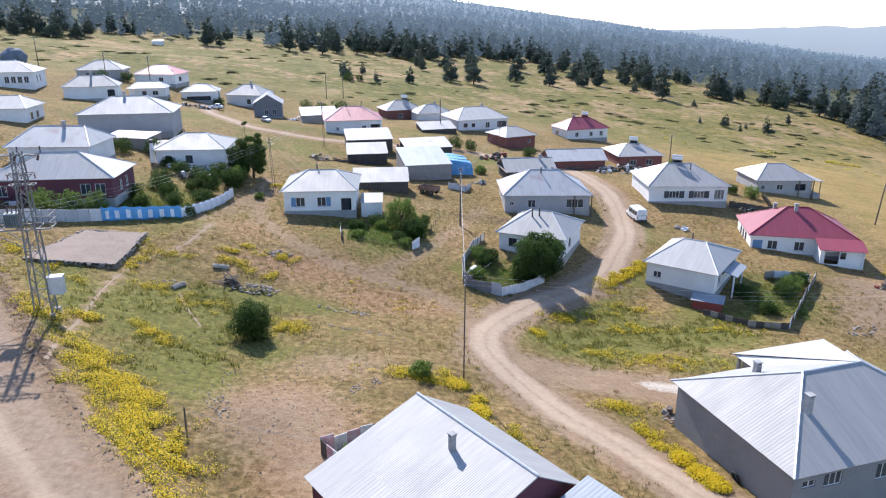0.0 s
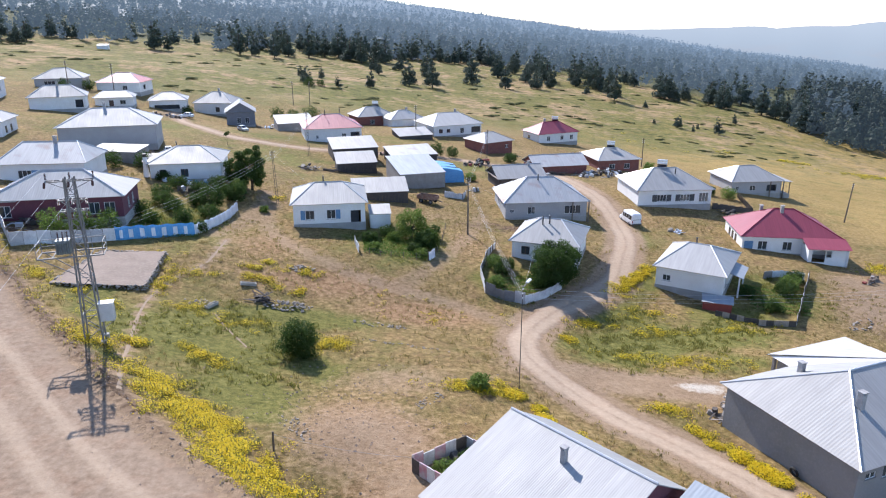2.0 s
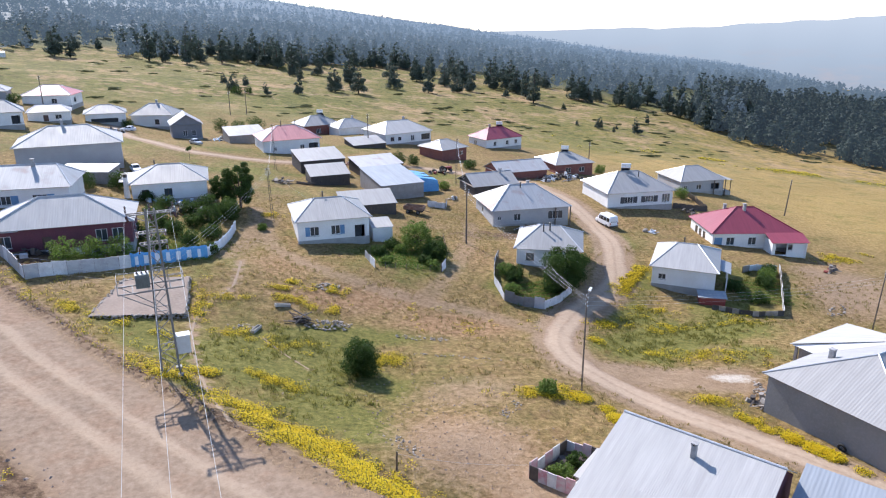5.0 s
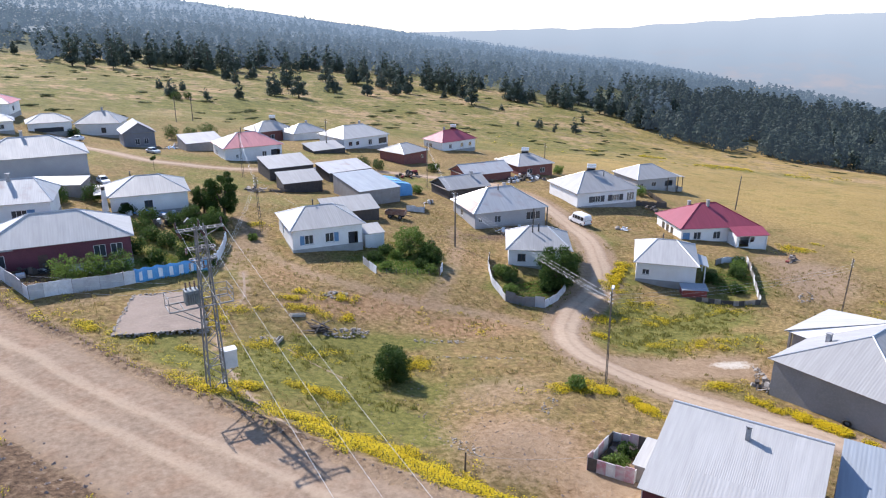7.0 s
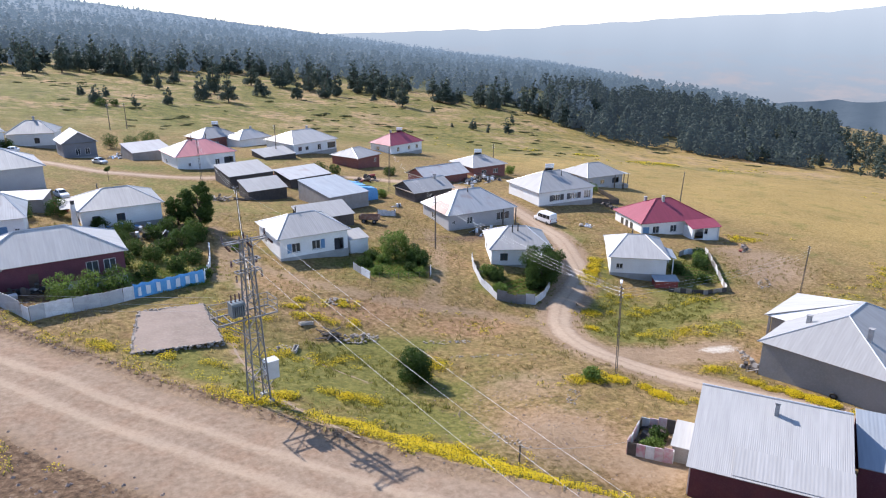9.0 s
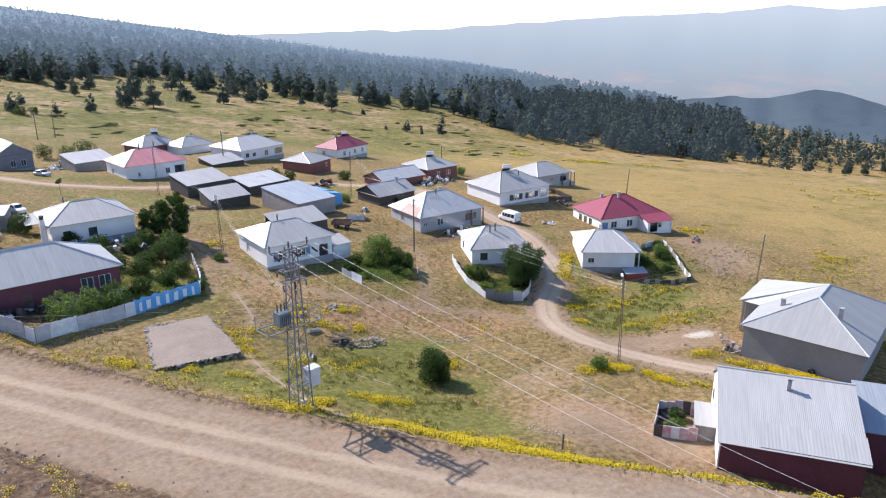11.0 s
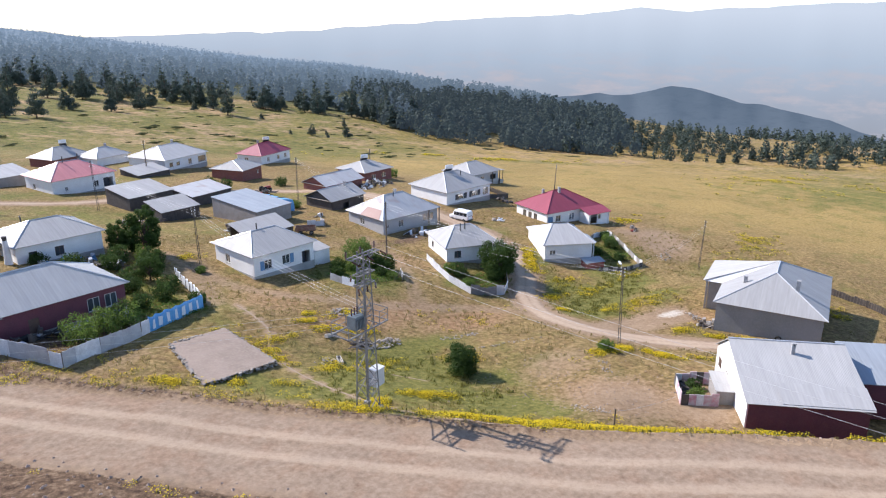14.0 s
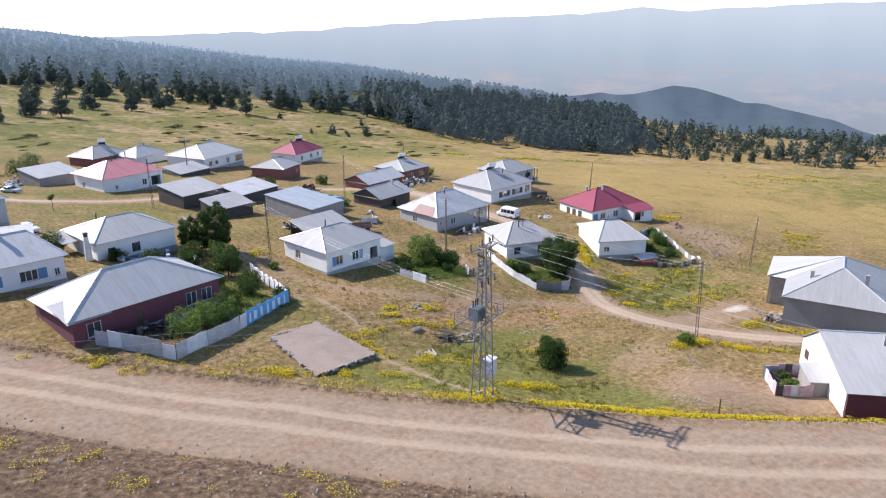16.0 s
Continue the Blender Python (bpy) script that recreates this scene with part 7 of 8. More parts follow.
scrap_heap(-5.0, 46.6, 1.6, 0.7, 0.4, 14, (WALL["wood"], MAT_DARKSTEEL, MAT_BARK), "dark boards and scrap inside a small animal pen", 20, 35)
scrap_heap(-25.9, 80.0, 0.9, 0.6, 0.9, 18, (MAT_BARK, WALL["wood"]), "dead branches and roots on a stone heap", 21, 0, ("plank",))
scrap_heap(22.4, 57.6, 1.6, 0.8, 0.5, 14, (MAT_STONE, WALL["block"], MAT_STONE, MAT_DARKSTEEL), "rubble and broken blocks at a house corner", 22)
hs = base_empty("hay_stack", pose(-146.3, 247.6, ground_at(-146.3, 247.6), 0, 0, 15), "dark haystack under a blue grey cover", "stack")
bm = bmesh.new()
bmesh.ops.create_icosphere(bm, subdivisions=3, radius=1.0)
for v in bm.verts:
    v.co *= 1 + 0.16 * noise.noise(v.co * 2)
    v.co = Vector((v.co.x * 4.2, v.co.y * 3.2, max(-0.3, v.co.z * 3.6 + 1.4)))
part("cover", bm, material("weathered_cover", (0.10, 0.13, 0.17), (0.14, 0.16, 0.19), 0.8, 0, 0.6, 4, 0.4), hs)
shed("tiny white hut at the edge of the woods", -170.9, 438.6, 10, 6.5, 4.5, 2.0, 2.7, ground_at(-170.9, 438.6), "white", "white", boards=False)


# ---- trees and shrubs ----
def leaf_cloud(name, centres, radii, count, size, mat, parent, flat=0.8, rng=None, shell=0.55):
    """Many small leaf faces gathered in clumps, as one mesh."""
    rng = rng or np.random.default_rng(1)
    c, r = np.array(centres), np.array(radii)
    pick = rng.choice(len(c), count, p=r**2 / (r**2).sum())
    v = rng.normal(size=(count, 3))
    v /= np.linalg.norm(v, axis=1)[:, None]
    rad = r[pick] * (shell + (1 - shell) * rng.random(count)) * (0.85 + 0.3 * rng.random(count))
    p = c[pick] + v * rad[:, None] * np.array([1, 1, flat])
    a = v + 0.65 * rng.normal(size=(count, 3))
    a /= np.linalg.norm(a, axis=1)[:, None]
    b = np.cross(a, rng.normal(size=(count, 3)))
    b /= np.linalg.norm(b, axis=1)[:, None]
    e = np.cross(a, b)
    s = size * (0.6 + 0.8 * rng.random(count))[:, None]
    quad = np.stack([p - b * s * 0.5, p + e * s * 0.36, p + b * s * 0.5, p - e * s * 0.36], 1).reshape(-1, 3)
    me_ = bpy.data.meshes.new(name)
    me_.from_pydata(quad.tolist(), [], np.arange(4 * count).reshape(-1, 4).tolist())
    me_.materials.append(mat)
    ob = new(name, me_)
    if parent:
        ob.parent = parent
    return ob


def broad_tree(x, y, h, spread_, label, mat, seed, leaves=2600, leaf=0.2, trunk=True, category="tree", group="garden trees"):
    """A tree or shrub: tapered trunk, limbs and a crown of clumps with gaps."""
    rng = np.random.default_rng(seed)
    th = base_empty("tree" if category == "tree" else "shrub", pose(x, y, ground_at(x, y)), label, category, group)
    clumps, radii = [], []
    n = 22 if trunk else 12
    low = 0.13
    bm = bmesh.new()
    if trunk:
        rod(bm, (0, 0, -0.3), (0.05, 0.03, h * 0.4), 0.05 * h * 0.5 + 0.05, 0.035 * h * 0.5, 8)
    for k in range(n):
        a, rr = k * 2.4 + rng.random() * 0.8, spread_ * ((0.38 if trunk else 0.25) + 0.42 * math.sqrt(rng.random()))
        zc = h * (low + (0.9 - low) * (k + 0.5) / n)
        rr *= math.sqrt(max(0.15, 1 - ((zc / h - 0.5) / 0.52) ** 2))
        c = (rr * math.cos(a), rr * math.sin(a), zc)
        clumps.append(c)
        radii.append(spread_ * ((0.28 if trunk else 0.36) + 0.16 * rng.random()) * (1.0 if zc < 0.75 * h else 0.75))
        rod(bm, (0.03, 0.02, h * (0.16 if not trunk else 0.3)) if k % 2 else (0, 0, -0.1 if not trunk else h * 0.2), c, 0.03 * h * 0.4, 0.015, 5, False)
    part("trunk", bm, MAT_BARK, th)
    leaf_cloud("crown", clumps, radii, leaves, leaf, mat, th, 0.85, rng)
    return th


broad_tree(-20.2, 67.6, 3.9, 2.5, "dense dark green bush alone in the grass", MAT_LEAF, 3, 9000, 0.17, False, "shrub", "shrubs")
broad_tree(13.2, 91.6, 6.4, 3.9, "broad leafy tree shading a small white house", MAT_LEAF, 5, 17000, 0.22)
broad_tree(-6.6, 105.5, 5.0, 2.6, "rounded grey green tree in a vegetable garden", MAT_LEAF_LIGHT, 7, 7000, 0.19)
broad_tree(-4.2, 101.5, 2.8, 2.2, "dark leafy shrub in a vegetable garden", MAT_LEAF, 8, 5000, 0.18, False, "shrub", "shrubs")
broad_tree(-34.2, 124.6, 8.4, 2.7, "tall dense garden tree beside the track", MAT_LEAF, 9, 15000, 0.22)
broad_tree(-37.4, 127.0, 5.4, 2.0, "leafy garden tree behind a taller one", MAT_LEAF, 10, 8000, 0.2)
broad_tree(-36.0, 117.5, 3.2, 2.2, "spreading shrub beside the track", MAT_LEAF, 11, 5000, 0.19, False, "shrub", "shrubs")
broad_tree(-38.5, 112.5, 4.0, 2.0, "small fir-like tree inside the tarpaulin fence", MAT_LEAF, 12, 5000, 0.18)
for k, (x, y, h, s, m_) in enumerate(((-54.2, 91.8, 3.6, 2.2, 1), (-51.2, 93.2, 3.4, 2.0, 1), (-48.2, 94.8, 3.5, 2.0, 1), (-43.0, 107.5, 2.4, 1.9, 0), (-40.6, 103.2, 2.0, 1.6, 0), (-44.5, 100.5, 1.9, 1.6, 0),
                                      (-42.0, 118.0, 2.4, 2.0, 0), (-46.0, 121.0, 2.0, 1.8, 0), (-55.5, 133.5, 3.0, 2.0, 0), (-60.5, 131.5, 2.8, 2.2, 0), (5.2, 95.6, 1.9, 1.5, 1), (6.0, 93.6, 1.7, 1.4, 0), (10.6, 90.6, 1.2, 1.3, 0), (4.6, 90.6, 1.2, 1.3, 1),
                                      (-9.5, 104.0, 1.3, 1.4, 1), (-6.4, 99.5, 1.2, 1.4, 0), (66.5, 147.0, 2.6, 2.2, 1), (63.0, 149.5, 2.0, 1.7, 0), (47.5, 91.0, 1.7, 1.9, 0), (50.0, 93.5, 1.6, 1.8, 1), (43.5, 86.5, 1.3, 1.6, 0),
                                      (-2.2, 59.6, 1.3, 1.3, 1), (-6.6, 45.0, 1.1, 1.3, 1), (-4.6, 46.4, 1.0, 1.1, 0), (3.2, 178.5, 3.6, 2.2, 0), (7.0, 178.0, 3.0, 1.8, 0), (57.5, 173.0, 2.4, 1.8, 1), (22.0, 177.0, 2.2, 2.2, 0), (-38.5, 224.5, 4.2, 3.0, 0), (-33.5, 230.5, 4.5, 3.2, 0), (-44.0, 229.0, 4.0, 2.6, 0),
                                      (8.0, 148.0, 1.8, 1.5, 1), (-100.0, 228.0, 3.4, 2.2, 0), (-104.5, 221.0, 4.0, 2.4, 0), (-68.5, 218.0, 2.6, 2.0, 0), (-43.0, 326.0, 3.4, 2.8, 0), (-38.0, 329.0, 2.8, 2.2, 0), (-12.5, 98.4, 1.0, 1.2, 1), (-30.5, 113.5, 0.9, 0.9, 1), (-47.5, 104.5, 2.0, 2.0, 0), (-38.0, 107.5, 2.0, 1.9, 0), (-45.5, 110.5, 2.1, 2.0, 0), (-41.0, 113.0, 1.8, 1.8, 0), (-47.0, 115.0, 2.0, 2.0, 0), (-37.6, 99.5, 1.6, 1.5, 0), (-39.5, 121.5, 2.6, 2.0, 0), (-49.5, 124.8, 1.5, 1.5, 0), (-36.0, 121.0, 2.6, 1.8, 1), (-13.2, 102.5, 1.4, 1.4, 0), (-10.4, 106.0, 1.6, 1.6, 0), (-5.0, 102.0, 2.0, 1.7, 0), (-5.6, 98.2, 1.0, 1.2, 1), (-3.2, 106.0, 2.2, 1.5, 0), (12.0, 90.6, 1.4, 1.3, 0), (6.8, 95.4, 1.5, 1.4, 0), (41.5, 90.5, 1.6, 1.6, 0), (52.0, 95.5, 1.4, 1.5, 0))):
    broad_tree(x, y, h, s, ("dark green garden shrub", "light green leafy shrub")[m_], (MAT_LEAF, MAT_LEAF_LIGHT)[m_], 40 + k, int(1000 * s), 0.2, False, "shrub", "shrubs")
sap = base_empty("tree", pose(-46.6, 165.3, ground_at(-46.6, 165.3)), "thin sapling with a small round head beside the upper lane", "tree", "garden trees")
bm = bmesh.new()
rod(bm, (0, 0, -0.2), (0, 0, 2.4), 0.06, 0.03, 6)
part("trunk", bm, MAT_BARK, sap)
leaf_cloud("crown", ((0, 0, 2.7), (0.3, 0.2, 2.9), (-0.3, 0, 2.5)), (0.55, 0.45, 0.45), 500, 0.16, MAT_LEAF, sap)

# vegetable beds
rng = np.random.default_rng(21)
for label, cx, cy, wx, wy, turn, n_ in (("rows of vegetables in a fenced garden", -9.3, 100.4, 4.6, 3.6, 2, 9), ("rows of vegetables inside the tarpaulin fence", -42.0, 99.0, 4.2, 3.4, 20, 7), ("rows of vegetables before a small white house", 7.6, 90.0, 4.0, 2.4, 15, 6), ("rows of vegetables in a yard", 45.6, 88.6, 4.0, 3.0, -20, 6)):
    bed = base_empty("vegetable_bed", pose(cx, cy, ground_at(cx, cy), 0, 0, turn), label, "garden bed", "garden beds")
    for k in range(n_):
        v = -wy + 2 * wy * k / (n_ - 1)
        pts, rad = [], []
        for u in np.arange(-wx, wx, 0.5):
            w_ = bed.matrix_world @ Vector((u, v, 0))
            pts.append((u, v, ground_at(w_.x, w_.y) - ground_at(cx, cy) + 0.18))
            rad.append(0.3)
        tagged(leaf_cloud("planting", pts, rad, int(26 * len(pts)), 0.17, MAT_VEG if k % 3 else MAT_LEAF_LIGHT, bed, 0.8, rng), kind="stuff")


# pines
def pine_shape(seed, h, spread_, whorls, per):
    """The clumps of a pine's crown: an uneven egg on a bare foot, ragged at the top."""
    rng = np.random.default_rng(seed)
    c, r = [], []
    lean = 0.08 * h * rng.normal(size=2)
    for k in range(whorls):
        f = k / (whorls - 1)
        z = h * (0.17 + 0.77 * f)
        reach = spread_ * (math.sqrt(max(0.05, 1 - ((f - 0.28) / 0.78) ** 2)) * (1.08 - 0.5 * f) * (0.75 + 0.4 * rng.random()))
        n = max(1, round(per * (1 - 0.7 * f)))
        for i in range(n):
            a = i * math.tau / n + k * 1.3 + 0.6 * rng.random()
            q = reach * (0.35 + 0.45 * rng.random())
            c.append((q * math.cos(a) + lean[0] * f, q * math.sin(a) + lean[1] * f, z + 0.035 * h * rng.normal()))
            r.append(spread_ * (0.46 - 0.27 * f) * (0.8 + 0.4 * rng.random()))
    return c, r


def pine(seed, h, spread_, leaves, label, x, y):
    th = base_empty("tree", pose(x, y, ground_at(x, y) - 0.1, 0, 0, seed * 50), label, "tree", "pines on the meadow")
    bm = bmesh.new()
    rod(bm, (0, 0, -0.4), (0.1, 0, h * 0.55), 0.024 * h, 0.014 * h, 8)
    rod(bm, (0.1, 0, h * 0.55), (0, 0.1, h * 0.93), 0.014 * h, 0.004 * h, 6)
    c, r = pine_shape(seed, h, spread_, 7, 6)
    for p in c[::2]:
        rod(bm, (0.05, 0, max(0.15 * h, p[2] - 0.08 * h)), p, 0.006 * h, 0.003 * h, 4, False)
    part("trunk", bm, MAT_BARK, th)
    leaf_cloud("crown", c, r, leaves, 0.62, MAT_NEEDLE, th, 0.75, np.random.default_rng(seed), 0.35)
    return th


PINES = [pine(100 + k, h, s, 3000, "dark green pine on the grassy slope", x, y) for k, (h, s, x, y) in enumerate(((13.5, 4.6, 4, 377), (15.5, 4.8, 16, 375), (12, 4.6, 42, 417), (14, 4.2, 61, 411), (11.0, 3.6, -15, 455), (12.5, 5.2, 83, 428), (16, 4.4, 129, 432)))]
prng = random.Random(11)


def wood_edge(az):
    return float(np.interp(az, (-60, -30, -10, 5, 15, 25, 35, 45, 55, 62, 70, 80), (440, 455, 510, 545, 540, 520, 425, 392, 390, 398, 425, 500)))


# x, y, height of the pines that stand apart on the slope
UPPER_PINES = ((16, 417, 15), (17, 432, 10), (70, 479, 13), (100, 491, 15), (95, 443, 13), (137, 524, 13), (135, 497, 12), (132, 471, 15), (128, 447, 16), (124, 404, 15), (113, 424, 5.4), (-100, 474, 16),
               (-91, 476, 12), (-78, 471, 12), (-72, 494, 15), (-59, 499, 16), (-27, 537, 16), (-44, 548, 12), (-12, 424, 7.6), (1, 470, 9.5), (-16, 343, 7), (-45, 334, 7), (-40, 361, 4.8), (-50, 360, 4.8), (-30, 329, 4.4))
LOWER_PINES = ((177, 471, 12), (167, 438, 13), (171, 429, 10), (224, 485, 11), (232, 474, 13), (254, 456, 14), (292, 489, 15), (298, 474, 15), (292, 429, 14), (260, 440, 12), (130, 326, 5.5), (147, 318, 6.4), (177, 362, 4.6), (134, 317, 3),
               (137, 388, 4), (236, 529, 10), (120, 330, 2.5), (142, 330, 2.6), (345, 205, 10), (352, 199, 8), (372, 197, 10), (380, 192, 9), (392, 176, 10), (300, 300, 8), (285, 318, 7), (322, 262, 7), (398, 158, 11))
spots = []
while len(spots) < 130:
    az = prng.uniform(-36, 34)
    r = prng.uniform(400, wood_edge(az) + 35)
    x, y = r * math.sin(radians(az)) - 20, r * math.cos(radians(az))
    thick = max(0.0, 1 - (wood_edge(az) + 35 - r) / np.interp(az, (-30, -8, 10, 34), (50, 70, 140, 120)))
    if noise.noise((x * 0.018, y * 0.018, 4)) + 0.15 < 0.5 * (1 - thick) or prng.random() > thick:
        continue
    if all((x - a) ** 2 + (y - b) ** 2 > 60 for a, b, h in spots):
        spots.append((x, y, prng.uniform(8, 16)))
for x, y, h in [*spots, *UPPER_PINES, *LOWER_PINES]:
    p = prng.choice(PINES)
    s = h / 12.0
    c = copy_thing(p, pose(x, y, ground_at(x, y) - 0.1, 0, 0, prng.uniform(0, 360)))
    c.scale = (s * prng.uniform(0.85, 1.15), s * prng.uniform(0.85, 1.15), s)

# low junipers dotted over the meadow
jun = base_empty("shrub", pose(142, 356, ground_at(142, 356)), "low dark juniper on the meadow", "shrub", "junipers")
leaf_cloud("crown", ((0, 0, 0.4), (0.9, 0.2, 0.3), (-0.8, 0.3, 0.3), (0.1, -0.6, 0.35), (1.5, -0.1, 0.25), (-1.4, -0.2, 0.25)), (0.75, 0.6, 0.6, 0.55, 0.45, 0.45), 420, 0.3, leafy("juniper_green", (0.085, 0.098, 0.04), (0.11, 0.115, 0.05), (0.06, 0.07, 0.03)), jun, 0.7)
bm = bmesh.new()
rod(bm, (0, 0, -0.2), (0.1, 0, 0.5), 0.08, 0.03, 5)
part("trunk", bm, MAT_BARK, jun)
got = 0
while got < 230:
    az, r = prng.uniform(-32, 62), prng.uniform(270, 470)
    if r > wood_edge(az):
        continue
    x, y = r * math.sin(radians(az)) - 20, r * math.cos(radians(az))
    if noise.noise((x * 0.02, y * 0.02, 14)) < (-0.1 if az < 32 else 0.1) or (az > 36 and r < wood_edge(az) - 45):
        continue
    got += 1
    s = prng.uniform(0.5, 1.5)
    c = copy_thing(jun, pose(x, y, ground_at(x, y), 0, 0, prng.gauss(0, 25) - az * 0.6))
    c.scale = (s * prng.uniform(0.9, 2.0), s, s * prng.uniform(0.35, 0.8))


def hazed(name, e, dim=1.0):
    """Pine needles with distance haze painted in: a blue glow over dimmed greens."""
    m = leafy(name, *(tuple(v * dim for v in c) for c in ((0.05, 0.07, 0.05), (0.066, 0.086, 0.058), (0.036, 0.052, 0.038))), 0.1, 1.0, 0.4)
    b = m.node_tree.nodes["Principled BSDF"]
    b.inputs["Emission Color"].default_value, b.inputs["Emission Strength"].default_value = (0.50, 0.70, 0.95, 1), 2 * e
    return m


def woods(name, label, count, r0, r1, az0, az1, size, mat, leaves, kind, seed, edge=True, leaf=0.9, dense=1.0):
    """A stand of many pines as one mesh of clumped needles and trunks."""
    rng = np.random.default_rng(seed)
    shapes = [pine_shape(300 + k, 1.0, 0.3 + 0.03 * (k % 3), 6, 5) for k in range(6)]
    base = []
    for c, r in shapes:
        c, r = np.array(c), np.array(r)
        pk = rng.choice(len(c), leaves)
        v = rng.normal(size=(leaves, 3))
        v /= np.linalg.norm(v, axis=1)[:, None]
        p = c[pk] + v * r[pk][:, None] * np.array([1, 1, 0.7]) * (0.4 + 0.6 * rng.random(leaves))[:, None]
        a = p * (1, 1, 0.8) - (0, 0, 0.32)
        a = a / np.linalg.norm(a, axis=1)[:, None] + 0.5 * v + 0.22 * rng.normal(size=(leaves, 3))
        b = np.cross(a, rng.normal(size=(leaves, 3)))
        b /= np.linalg.norm(b, axis=1)[:, None]
        e = np.cross(a, b)
        e /= np.linalg.norm(e, axis=1)[:, None]
        s = 0.075 * leaf * (0.7 + 0.6 * rng.random(leaves))[:, None]
        base.append(np.stack([p - b * s, p + e * s * 0.8, p + b * s, p - e * s * 0.8], 1).reshape(-1, 3))
    out, got = [], 0
    while got < count:
        az, r = rng.uniform(az0, az1), math.sqrt(rng.uniform(r0**2, r1**2))
        if edge and r < wood_edge(az) + 42 * noise.noise((az * 0.3, 1.7, 0)) + 22 * noise.noise((az * 1.1, 4.7, 0)):
            continue
        x, y = r * math.sin(radians(az)) - 20, r * math.cos(radians(az))
        if noise.noise((x * 0.016, y * 0.016, 8)) > 0.15 + dense * 0.35:
            continue
        h = size * rng.uniform(0.65, 1.2)
        t = rng.uniform(0, math.tau)
        q = base[rng.integers(6)]
        m = np.array([[math.cos(t), -math.sin(t), 0], [math.sin(t), math.cos(t), 0], [0, 0, 1]])
        out.append((q @ m.T) * h + np.array([x, y, float(land(x, y)) - 0.3]))
        got += 1
    v = np.vstack(out)
    me_ = bpy.data.meshes.new(name)
    me_.from_pydata(v.tolist(), [], np.arange(len(v)).reshape(-1, 4).tolist())
    me_.materials.append(mat)
    return tagged(new(name, me_), label, "forest", kind=kind)


def undergrowth(name, label, r0, r1, mat):
    """A rough sheet added over the hillside; its glow paints haze between far trees."""
    az, r = np.radians(np.linspace(-46, 42, 120)), np.linspace(r0, r1, 14)
    A, Q = np.meshgrid(az, r)
    x, y = Q * np.sin(A) - 20, Q * np.cos(A)
    z = land(x, y) + 1.2 + np.random.default_rng(3).uniform(0, 1.6, x.shape)
    k = np.arange(x.size).reshape(x.shape)
    me_ = bpy.data.meshes.new(name)
    me_.from_pydata(np.stack([x, y, z], -1).reshape(-1, 3).tolist(), [], np.stack([k[:-1, :-1], k[:-1, 1:], k[1:, 1:], k[1:, :-1]], -1).reshape(-1, 4).tolist())
    me_.materials.append(mat)
    return tagged(new(name, me_), label, "undergrowth", kind="structure")


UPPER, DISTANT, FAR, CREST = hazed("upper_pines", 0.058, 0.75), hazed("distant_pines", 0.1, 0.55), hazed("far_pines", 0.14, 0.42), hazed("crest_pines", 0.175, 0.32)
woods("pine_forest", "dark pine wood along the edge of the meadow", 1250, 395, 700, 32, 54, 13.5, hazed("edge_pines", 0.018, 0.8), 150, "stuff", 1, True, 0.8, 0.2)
woods("pine_forest", "thin pine wood where the meadow drops away", 520, 392, 600, 47, 78, 9.5, MAT_NEEDLE, 120, "stuff", 6, True, 0.85, 0.0)
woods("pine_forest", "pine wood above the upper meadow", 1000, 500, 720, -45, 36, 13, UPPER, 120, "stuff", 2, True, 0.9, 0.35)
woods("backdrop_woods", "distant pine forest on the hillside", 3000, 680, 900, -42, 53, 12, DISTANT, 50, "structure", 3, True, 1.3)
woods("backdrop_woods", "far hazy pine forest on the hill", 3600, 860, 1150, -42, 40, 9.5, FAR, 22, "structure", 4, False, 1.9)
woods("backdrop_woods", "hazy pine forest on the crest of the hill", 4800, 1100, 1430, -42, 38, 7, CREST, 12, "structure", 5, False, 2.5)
undergrowth("backdrop_brush", "added sheet of haze glow below the distant pines", 700, 890, DISTANT)
undergrowth("backdrop_brush", "added sheet of haze glow below the far hazy pines", 880, 1140, FAR)
undergrowth("backdrop_brush", "added sheet of haze glow below the pines of the crest", 1130, 1440, CREST)


